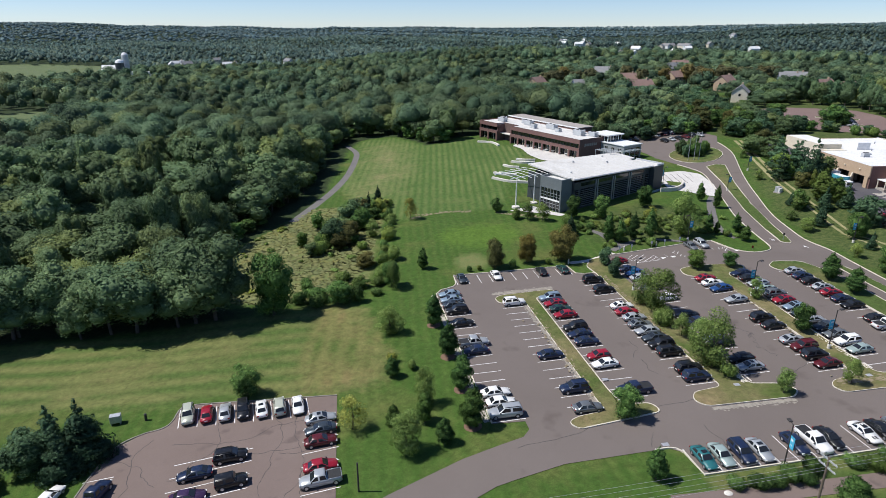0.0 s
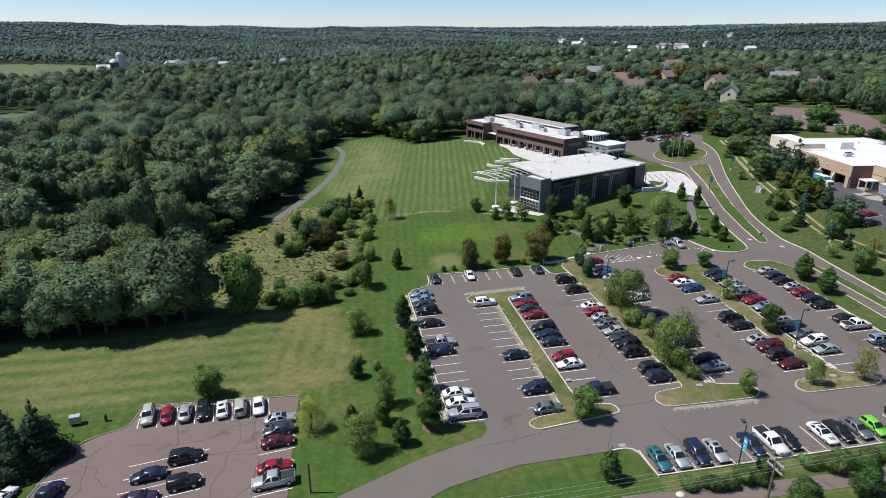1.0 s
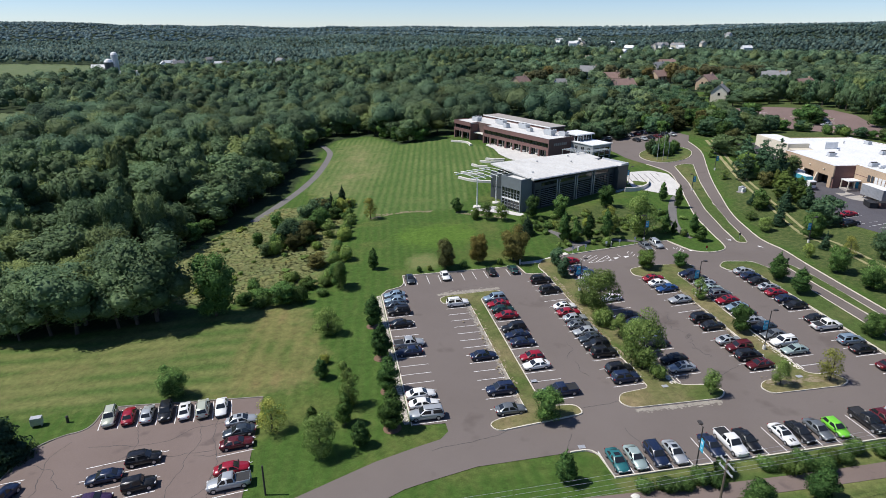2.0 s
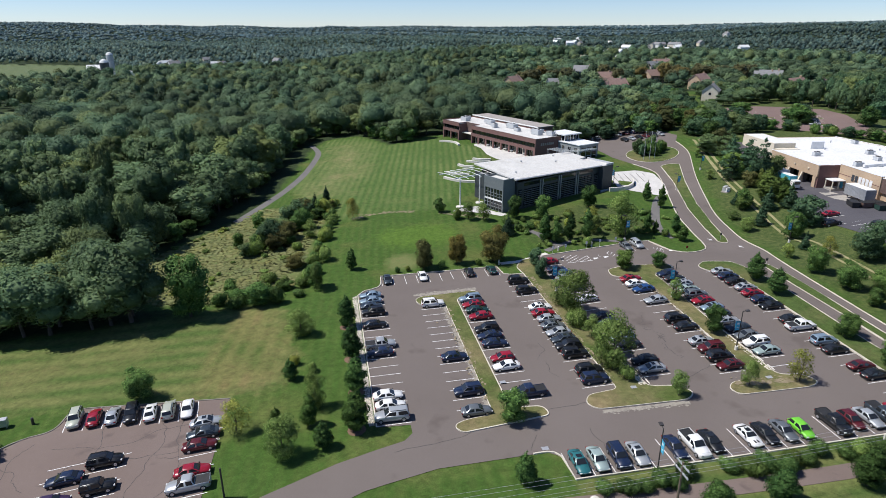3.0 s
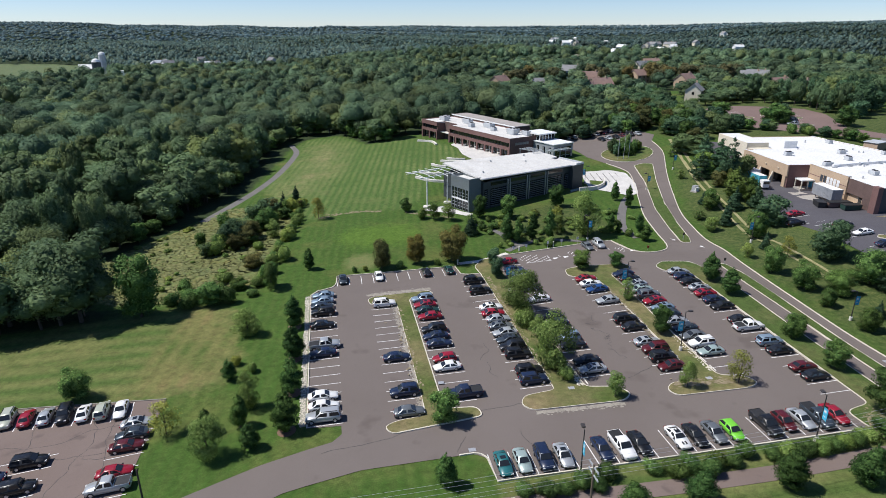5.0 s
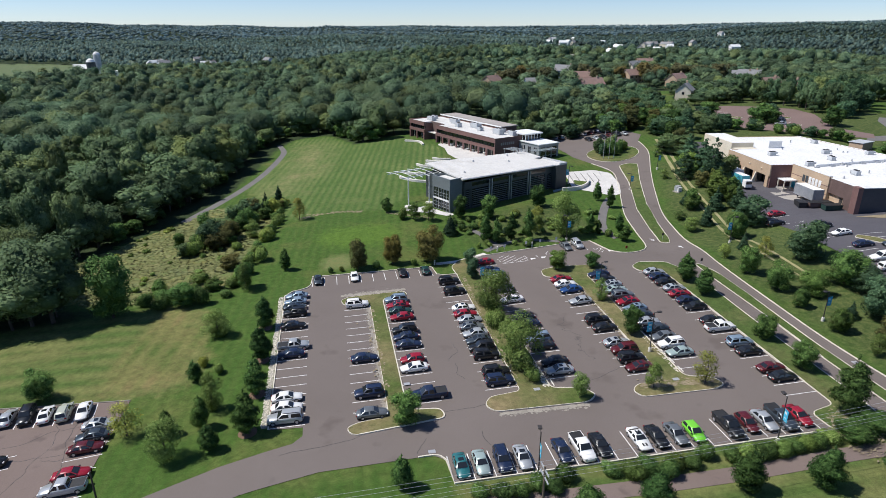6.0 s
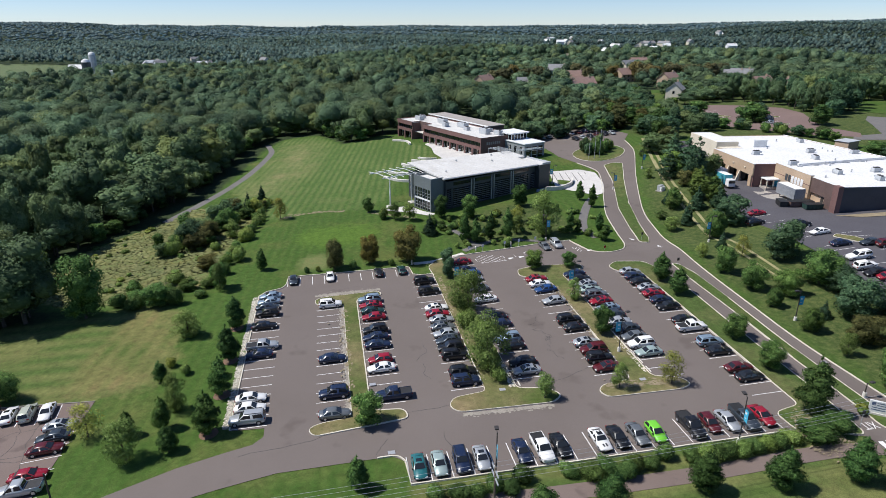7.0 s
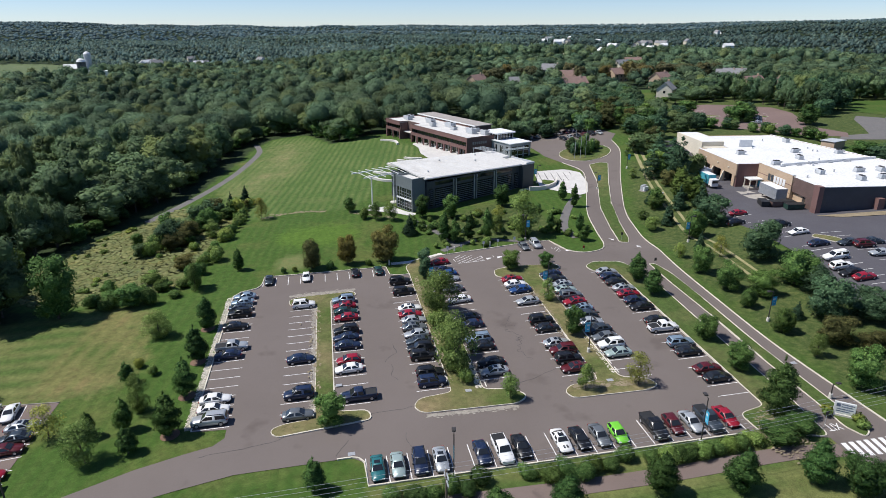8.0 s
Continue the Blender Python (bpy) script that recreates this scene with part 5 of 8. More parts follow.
TREE_KINDS = {  # crown kind, height, radius, clumps, clump size, leaves, trunk radius
    "shade_tree": ("round", 7.0, 2.6, 5000, 0.21, "leaf", 0.16), "pale_tree": ("open", 6.5, 2.6, 6800, 0.16, "leaf_pale", 0.12), "oval_tree": ("oval", 7.0, 1.8, 4200, 0.23, "leaf", 0.13),
    "russet_tree": ("round", 7.0, 2.8, 5200, 0.21, "leaf_red", 0.15), "dark_tree": ("round", 7.0, 2.8, 5200, 0.23, "leaf_blue", 0.16), "conifer": ("cone", 8.0, 2.6, 7000, 0.22, "leaf_dark", 0.16), "columnar_tree": ("oval", 6.5, 1.1, 3000, 0.2, "leaf", 0.1),
    "young_oak": ("egg", 7.0, 2.3, 6000, 0.2, "leaf_deep", 0.13), "pine_tree": ("pine", 13.0, 4.6, 6500, 0.34, "leaf_blue", 0.22),
    "shrub": ("bush", 2.4, 2.0, 3000, 0.155, "leaf_shrub", 0.06), "pale_shrub": ("bush", 2.4, 2.0, 2200, 0.18, "leaf_pale", 0.06), "yellow_tree": ("open", 6.0, 2.4, 2300, 0.18, "leaf_yellow", 0.11),
    "dense_conifer": ("egg", 6.5, 2.5, 7600, 0.175, "leaf_deep", 0.14), "pyramid_tree": ("egg", 8.0, 2.8, 7000, 0.2, "leaf_shrub", 0.15), "weed_clump": ("bush", 1.0, 1.0, 420, 0.2, "leaf_pale", 0.03), "rusty_tree": ("wood", 15.0, 5.4, 1500, 0.85, "rust_leaf", 0.3), "distant_tree": ("wood", 15.0, 5.4, 2000, 0.58, "wood_leaf", 0.3),
    "woodland_tree": ("wood", 15.0, 5.4, 4400, 0.43, "wood_leaf", 0.3)}
tree_proto = {}


def tree_variant(kind, v, far=False):
    shape, h, r, n, s, leaf, r0 = TREE_KINDS[kind]
    if far:
        n, s = int(n * 0.34), s * 1.65
    rng = np.random.default_rng(sum(map(ord, kind)) * 10 + v)
    lobes = crown_lobes(rng, shape, h, r)
    root = new("woodland_tree" if kind in ("distant_tree", "rusty_tree") else kind)
    root.empty_display_size = 0.3
    part("trunk", trunk_mesh(rng, h, lobes, r0), M["bark"], root)
    vs, ns = leaf_cloud(rng, lobes, n, s)
    vs[:, 2] = np.maximum(vs[:, 2], 0.12)
    crown = new("crown", leaf_mesh("crown", vs, M[leaf if leaf != "wood_leaf" else "canopy_leaf"], None, crown_core(lobes, 0.78 if shape == "wood" else 0.7) if shape not in ("open", "pine") else None, ns))
    crown.parent = root
    return root


TREE_LABEL = {"young_oak": "young deep-green oak of pyramid shape", "pine_tree": "tall soft blue-green white pine", "shade_tree": "leafy green shade tree", "pale_tree": "thin pale-green young tree", "oval_tree": "dense upright green tree", "russet_tree": "green tree turning russet", "dark_tree": "dense dark blue-green tree",
              "conifer": "dark green spruce with pointed top", "columnar_tree": "narrow columnar green tree", "shrub": "rounded green shrub", "pale_shrub": "loose pale-green shrub", "weed_clump": "low clump of pale green weeds", "yellow_tree": "thin yellowing young tree", "woodland_tree": "large broadleaf tree in dense woodland", "rusty_tree": "rust-brown broadleaf tree", "distant_tree": "broadleaf tree in dense woodland", "dense_conifer": "dense rounded dark conifer", "pyramid_tree": "full pyramidal bright-green tree"}
placed = {}
trng = random.Random(11)


def tree(kind, x, y, h, w, where="on mown grass", lift=0.0):
    """A tree of height h and crown width w."""
    v = trng.randrange(3 if kind not in ("woodland_tree", "distant_tree", "rusty_tree") else 6)
    far = math.hypot(x, y + 78) > 178 and kind not in ("woodland_tree", "distant_tree", "rusty_tree")
    key = (kind, v, far)
    shape, h0, r0 = TREE_KINDS[kind][:3]
    m = pose(x, y, g(x, y) + lift, 0, 0, trng.uniform(0, 360)) @ Matrix.Diagonal((w / 2 / r0, w / 2 / r0, h / h0, 1))
    if key not in tree_proto:
        tree_proto[key] = tree_variant(kind, v, far)
        o = tree_proto[key]
        o.matrix_basis = m
    else:
        o = tree_proto[key].copy()
        scene.collection.objects.link(o)
        o.matrix_basis = m
        for c in tree_proto[key].children:
            k = c.copy()
            scene.collection.objects.link(k)
            k.parent = o
    return tagged(o, f"{TREE_LABEL[kind]} {where}", "shrub" if "shrub" in kind else "weeds" if kind == "weed_clump" else "tree", kind.replace("_", " ") + "s")


for row in ((-0.6, 61.6, 5.7, 3.4, "young_oak"), (-8.8, 52.1, 6.5, 3.8, "pale_tree"), (-11.7, 31.4, 5.3, 6.6, "pale_tree"), (-13.1, 15.8, 4.1, 3.2, "young_oak"), (-20.5, 3.0, 5.5, 5.2, "yellow_tree"), (-13.2, -4.2, 6.6, 5.8, "pale_tree"),
            (-9.7, 1.8, 5.8, 3.4, "young_oak"), (-7.8, -3.7, 4.6, 3.4, "young_oak"), (-9.0, 6.5, 6.4, 4.2, "pale_tree"), (-3.0, 32.2, 7.2, 4.4, "young_oak"), (-2.6, 19.6, 7.3, 4.6, "young_oak"), (-2.4, 8.8, 7.2, 4.4, "young_oak"),
            (-2.9, -1.0, 7.4, 4.8, "young_oak"), (-14.5, 1.5, 4.4, 3.0, "young_oak"), (-9.4, 17.5, 2.0, 2.4, "pale_shrub"), (-12.6, 20.5, 2.0, 2.4, "pale_shrub")):
    tree(row[4], *row[:4], "on the lawn")
for row in ((-37.2, 16.9, 5.9, 5.4, "shade_tree"), (-62.8, 6.4, 9.6, 8.0, "conifer"), (-58.8, 6.4, 9.9, 8.4, "conifer"), (-65.8, 5.2, 6.6, 7.6, "dark_tree"), (-60.8, 3.2, 7.5, 6.8, "conifer"), (1.7, 99.1, 6.7, 5.4, "yellow_tree"), (27.5, 96.4, 4.4, 3.8, "oval_tree"),
            (-70, -6, 9, 8, "shade_tree"), (-72, 2, 8, 7, "conifer")):
    tree(row[4], *row[:4], "on the lawn")
for row in ((16.6, 58.2, 7.3, 5.6, "russet_tree"), (25.1, 59.4, 7.4, 4.8, "russet_tree"), (34.1, 58.8, 9.2, 7.6, "russet_tree"), (21, 57.6, 2.2, 2.6, "shrub"), (10, 57.4, 1.6, 1.8, "shrub"), (30, 57.5, 1.8, 2.4, "shrub"), (12.5, 57.6, 1.4, 1.6, "pale_shrub")):
    tree(row[4], *row[:4], "behind the kerb")
for row in ((34.3, 87.0, 5.0, 4.6, "pale_tree"), (38.2, 85.2, 5.2, 4.8, "pale_tree"), (47.5, 85.5, 6.9, 4.6, "shade_tree"), (55.5, 83.8, 7.0, 5.2, "shade_tree"), (50.4, 67.7, 8.4, 4.0, "young_oak"), (42.3, 74.0, 5.8, 4.4, "conifer"),
            (57.5, 67.4, 7.8, 3.8, "young_oak"), (61.8, 66.5, 8.5, 3.2, "columnar_tree"), (72.6, 90.2, 7.0, 5.2, "shade_tree"), (72.0, 67.3, 12.0, 9.2, "pale_tree"), (81.7, 66.6, 4.0, 2.2, "young_oak"), (79.4, 67.1, 6.4, 3.0, "young_oak"),
            (93.2, 84.6, 7.2, 3.2, "young_oak"), (92.4, 91.8, 6.4, 3.4, "young_oak"), (86.4, 60.9, 4.4, 3.6, "young_oak"), (87.8, 67.0, 5.6, 3.2, "young_oak"), (53, 66.2, 6.6, 3.0, "oval_tree"), (65.5, 70, 5.0, 4.4, "pale_tree"), (68, 78, 4.6, 4.6, "pale_tree"), (31, 88, 3.6, 4, "pale_shrub"),
            (44, 80, 3.2, 4.2, "pale_shrub")):
    tree(row[4], *row[:4], "beside the grey hall")
for row in ((42.1, 26.2, 9.4, 8.4, "pale_tree"), (40.8, 6.0, 10.6, 8.4, "pale_tree"), (40.6, 21.5, 4.2, 4.6, "pale_shrub"), (42.4, 30.5, 3.2, 4.0, "pale_shrub"), (41.6, 2.4, 2.6, 3.4, "pale_shrub"), (41.6, 17, 4.4, 4.2, "pale_tree"), (43.0, 53.5, 4.6, 3.4, "dark_tree"), (42.0, 46.1, 4.9, 3.4, "dark_tree"), (20.0, -4.0, 5.3, 5.0, "shade_tree"), (47.2, -3.4, 4.4, 3.4, "pale_tree"), (61.9, 44.6, 4.7, 4.8, "shade_tree"),
            (69.7, 43.4, 3.7, 4.0, "shade_tree"), (86.4, 32.0, 6.4, 5.2, "young_oak"), (86.4, 25.1, 5.8, 5.0, "young_oak"), (87.0, 7.3, 5.0, 5.0, "shade_tree"), (86.5, -3.4, 5.2, 4.6, "shade_tree"), (64.5, 13.7, 5.6, 4.4, "shade_tree"), (64.4, 27.1, 4.6, 3.6, "pale_tree"),
            (59.6, -3.4, 4.6, 3.2, "pale_tree"), (68.2, -4.0, 5.9, 4.8, "yellow_tree"), (83.6, -15.6, 9.7, 6.4, "pyramid_tree"), (41.2, 31, 7.6, 5.6, "pale_tree"), (41.4, 11, 6.5, 5.4, "pale_tree")):
    tree(row[4], *row[:4], "on a kerbed island", 0.2)
for row in ((17.8, -16.9, 5.2, 3.4, "young_oak"), (30, -21, 2.4, 5.0, "shrub"), (34.5, -20.6, 2.8, 5.0, "shrub"), (38.2, -19.9, 2.9, 4.6, "shrub"), (44.5, -20.0, 2.3, 4.2, "shrub"), (49.5, -20.7, 3.0, 5.0, "shrub"), (53, -20.6, 2.8, 4.6, "shrub"), (58.2, -19.7, 2.7, 4.4, "shrub"),
            (47.6, -26.2, 5.0, 4.8, "dense_conifer"), (59.7, -26.2, 6.0, 5.0, "dense_conifer"), (69.5, -27.8, 6.2, 5.2, "dense_conifer"), (79.5, -28.6, 6.4, 5.0, "dense_conifer"), (65, -21.2, 2.4, 4.2, "shrub"), (68.6, -21.2, 2.6, 4.6, "shrub"), (72.5, -21, 2.6, 4.8, "shrub"), (80.5, -20.6, 3.0, 6.0, "shade_tree"), (84.6, -19.6, 2.8, 5.0, "shade_tree"),
            (27, -20.4, 1.9, 4.4, "shrub"), (32.2, -21.3, 2.1, 4.4, "shrub"), (36.4, -21.3, 2.1, 4.2, "shrub"), (47.1, -21.4, 3.2, 5.4, "shrub"), (51.6, -22, 3.0, 4.8, "shrub"), (55.4, -20.9, 2.4, 4.0, "shrub"), (61.3, -20.8, 2.3, 4.2, "shrub"), (63.2, -21.2, 2.4, 4.0, "pale_shrub"),
            (66.8, -20.9, 2.3, 4.4, "shrub"), (70.6, -21.0, 2.4, 4.4, "shrub"), (74.4, -20.8, 2.4, 4.4, "shrub"), (76.6, -20.4, 2.0, 3.6, "pale_shrub"), (39.0, -26.0, 4.4, 5.0, "dense_conifer"), (83.5, -31.2, 5.6, 5.4, "shade_tree"), (87, -34.5, 4.6, 5.0, "shade_tree")):
    low = 0.84 if row[4] == "shrub" else 1.0
    tree(row[4], row[0], row[1], row[2] * low, row[3] * low, "in the hedge")
for row in ((117.7, 34.2, 9.4, 9.6, "dark_tree"), (116.5, 21.6, 8.2, 9.4, "shade_tree"), (117.6, 16.7, 5.8, 7.0, "dark_tree"), (113.1, 8.3, 8.6, 8.6, "dark_tree"), (119.8, 5.7, 5.9, 9.0, "dark_tree"), (108.2, 0.4, 5.3, 7.3, "russet_tree"), (111.4, -4.0, 4.3, 5.9, "russet_tree"), (107.7, 19.7, 6.0, 6.3, "shade_tree"),
            (103.1, 23.8, 6.5, 6.1, "shade_tree"), (102.0, 32.7, 6.4, 5.2, "shade_tree"), (101.9, 16.3, 4.2, 3.5, "shade_tree"), (101.9, 6.4, 5.1, 4.3, "shade_tree"), (108.0, 10.0, 3.6, 2.9, "conifer"), (101.9, -2.5, 4.3, 3.3, "pale_tree"), (113.1, 53.8, 7.8, 6.4, "shade_tree"), (110.8, 38.9, 5.3, 4.1, "yellow_tree"),
            (112.7, 65.2, 6.6, 4.2, "conifer"), (120.4, 72.9, 7.0, 5.4, "conifer"), (115.2, 80.3, 4.2, 3.2, "conifer"), (109.6, 44.9, 4.9, 2.8, "conifer"), (122.1, 60.0, 8.2, 9.0, "dark_tree"), (102.4, 41.9, 3.4, 3.6, "pale_tree"), (107.2, 63.4, 3.8, 4.8, "pale_tree"), (108.4, 71.2, 2.6, 4.3, "pale_tree"), (101.6, -12.2, 7.5, 6.2, "shade_tree"), (109, -14, 6.5, 6.5, "russet_tree"), (116, -6, 6.5, 7, "shade_tree")):
    tree(row[4], *row[:4], "on the road verge")
for row in ((130.2, 91, 14.5, 8.8, "pine_tree"), (133.6, 101, 13.0, 10.0, "pine_tree"), (126.8, 100.5, 9.5, 7.5, "pine_tree"), (124.5, 79.1, 9.6, 8.8, "pyramid_tree"), (139.5, 121, 11.0, 9.0, "pine_tree"), (134.4, 111.5, 12, 9, "pine_tree"), (138.0, 96.7, 9.3, 9.2, "dark_tree"), (140.2, 111.1, 10.8, 10.8, "conifer"), (135.7, 127.6, 7.3, 9.6, "dark_tree"), (126.2, 90.2, 5.4, 5.1, "russet_tree"), (128.9, 78.4, 6.5, 6.4, "pyramid_tree"), (131.5, 106.0, 7.5, 8.0, "shade_tree")):
    tree(row[4], *row[:4], "below the store")
brng = random.Random(5)
for i in range(36):                                 # young belt between the road and the store
    y = 72 + 1.6 * i
    x0 = 101.5 + 0.11 * max(0, y) + (0.12 * max(0, y - 60))
    x, y, kd = x0 + brng.choice([2.5, 6.5, 10, 13, 16]) + brng.uniform(-1.2, 1.2), y + brng.uniform(-1, 1), brng.choice(["shade_tree", "shade_tree", "dark_tree", "pale_tree", "oval_tree", "conifer"])
    hh, wd = brng.uniform(3.0, 7.5), brng.uniform(2.8, 6.0)
    if min(math.hypot(x - p, y - q) for p, q in TRACK) > 1.2 + wd / 2 and math.hypot(x - 116.5, y - 87) > 5.5:
        tree(kd, x, y, hh * (0.75 if x < 118 + 0.3 * (y - 72) else 1), wd, "beside the road")
for i in range(16):                                 # planting on the round island and along the drive
    a = i * 2.4
    tree(brng.choice(["shade_tree", "dark_tree", "shrub"]), 119 + 5.8 * math.sqrt((i + 0.5) / 16) * math.cos(a), 140 + 5.0 * math.sqrt((i + 0.5) / 16) * math.sin(a), brng.uniform(3, 6.5), brng.uniform(3, 5), "on the round island", 0.2)
for i in range(12):
    tree(brng.choice(["shrub", "pale_shrub", "conifer"]), 46 + 3.6 * i, 74 + brng.uniform(-6, 8) + 0.5 * i, brng.uniform(1.2, 2.8), brng.uniform(1.6, 3.4), "beside the grey hall")
for row in ((-21.8, 86.6, 7.2, 8.1, "dark_tree"), (-17.5, 102.6, 6.7, 6.5, "dark_tree"), (-30.2, 87.9, 4.6, 3.7, "shade_tree"), (-25.7, 80.1, 4.0, 5.7, "shrub"), (-21.5, 48.3, 5.4, 6.4, "shade_tree"), (-17.3, 47.6, 4.5, 4.7, "shrub"), (-12.9, 96.6, 7.0, 4.8, "shade_tree"),
            (-7.7, 111.9, 4.4, 5.0, "shrub"), (-5.8, 125.1, 5.2, 3.4, "conifer"), (-10.4, 88.2, 5.2, 4.9, "pale_tree"), (-6.2, 84.3, 4.1, 4.8, "pale_shrub"), (-6.6, 70.0, 3.8, 5.0, "pale_shrub"), (-9.1, 54.0, 6.4, 4.0, "shade_tree"), (-14.0, 67.8, 3.4, 6.3, "russet_tree"),
            (-25.7, 102.3, 5.6, 4.9, "shade_tree"), (-19.6, 60.7, 2.6, 5.6, "pale_shrub"), (-25.7, 47.6, 3.6, 4.8, "shrub"), (-13.5, 106.5, 5.0, 4.6, "shrub"), (-9.5, 118, 5.2, 3.4, "conifer"), (-4.2, 104, 3.0, 3.6, "shrub"), (-29.5, 50.5, 3.4, 4.6, "shrub"), (-20, 94, 5, 5, "shrub"), (-14, 80, 2.6, 4.4, "shrub"), (-9, 62, 3, 4, "shrub")):
    tree(row[4], *row[:4], "in the overgrown meadow")
for i in range(22):                                 # shrubs along the wet ditch
    t = i / 21
    tree(brng.choice(["shrub", "pale_shrub", "pale_shrub"]), -11.8 + 9.5 * t + brng.uniform(-1.6, 0.8), 51 + 66 * t + brng.uniform(-1.5, 1.5), brng.uniform(1.4, 3.2), brng.uniform(2.4, 4.4), "in the overgrown ditch")
for i in range(40):                                 # dense scrub between the meadow and the field
    t, u = brng.random(), brng.uniform(-1, 1)
    x, y = -23 + 15 * t + 5.5 * u, 80 + 36 * t + 2.5 * u
    hh = brng.uniform(2.2, 6.2)
    tree(brng.choice(["shade_tree", "dark_tree", "pale_shrub", "shrub", "shade_tree", "russet_tree"]), x, y, hh, hh * brng.uniform(0.8, 1.1) + 1, "in the dense scrub")
for i in range(8):
    tree(brng.choice(["shrub", "shade_tree"]), brng.uniform(-30, -15), brng.uniform(50, 58), brng.uniform(2.0, 3.6), brng.uniform(3.2, 5.0), "at the edge of the meadow")
for i in range(46):
    x, y = brng.uniform(-52, -8), brng.uniform(54, 118)
    if inside(x, y, MEADOW):
        tree("weed_clump", x, y, brng.uniform(0.5, 1.2), brng.uniform(1.2, 3.4), "in the rank meadow")

# ---- woods: the nearest trees singly, the rest as one mass ----
wrng = np.random.default_rng(21)


def scatter(step, x0, x1, y0, y1, jitter=0.42):
    X, Y = np.meshgrid(np.arange(x0, x1, step), np.arange(y0, y1, step))
    X = X + wrng.uniform(-jitter, jitter, X.shape) * step
    Y = Y + wrng.uniform(-jitter, jitter, Y.shape) * step
    return X.ravel(), Y.ravel()


def view_wedge(x, y, margin=4):
    """The part of the country that the walk overlooks."""
    az = np.degrees(np.arctan2(x - 0, y + 78))
    return (az > -30 - margin) & (az < 52 + margin)


CLEAR = [[(-232, 276), (-172, 270), (-178, 322), (-190, 405), (-245, 408)], [(-335, 630), (-282, 645), (-262, 690), (-262, 760), (-349, 965), (-491, 906), (-430, 760)], [(-300, 680), (-212, 660), (-208, 770), (-300, 775)],
         [(170, 168), (215, 112), (330, 120), (330, 260), (250, 232), (200, 224)], [(183, 200), (194, 200), (232, 330), (216, 334)]]
NEARW = [(-34, 46), (-55, 45), (-80, 46), (-120, 40), (-220, 30), (-330, 160), (-330, 330), (140, 330), (150, 250), (100, 200), (62, 226), (52, 212), (38, 210), (25, 202), (13, 240), (-8, 248), (-22, 220), (-28, 178), (-33, 148), (-40, 122), (-49, 104), (-58, 82), (-58, 64), (-45, 52)]
X, Y = scatter(9.8, -330, 150, 30, 330)
ok = inside(X, Y, NEARW) & view_wedge(X, Y, 6)
for c in CLEAR:
    ok &= ~inside(X, Y, c)
X, Y = X[ok], Y[ok]
order = np.argsort(np.hypot(X, Y + 78))
X, Y = X[order], Y[order]
NEAR_COUNT = 165
for x, y in zip(X[:NEAR_COUNT], Y[:NEAR_COUNT]):
    tree("woodland_tree" if math.hypot(x, y + 78) < 195 else "distant_tree", float(x), float(y), trng.choice([9, 12, 14, 16, 19]) * trng.uniform(0.9, 1.1), trng.choice([8, 10, 12, 14, 16.5]) * trng.uniform(0.92, 1.1), "at the edge of the woods")
EDGE = curve_pts([(-122, 40), (-100, 45), (-80, 47.5), (-56, 47), (-47, 52), (-57, 62), (-58, 80), (-50, 100), (-41, 120), (-33, 147), (-28, 178), (-24, 218), (-9, 249), (13, 243), (26, 206), (38, 213), (52, 216), (64, 229)], 5.2)
for x, y in EDGE:
    k = trng.choice(["woodland_tree", "distant_tree", "shade_tree", "shrub", "shade_tree"] if y < 130 else ["distant_tree", "distant_tree", "shade_tree"])
    hgt = {"woodland_tree": trng.uniform(7, 12), "distant_tree": trng.uniform(7, 12), "shrub": trng.uniform(2.5, 4.5)}.get(k, trng.uniform(4.5, 8))
    if y < 52:                                      # tall trees stand right at the mown edge
        k, hgt = "woodland_tree", trng.uniform(11, 17)
    tree(k, x + trng.uniform(-2.2, 2.2), y + trng.uniform(-1.5, 2.5), hgt, hgt * trng.uniform(0.7, 1.0) + 1.5, "at the edge of the woods")
tree("shade_tree", -35.0, 46.5, 14.3, 9.6, "standing before the woods")


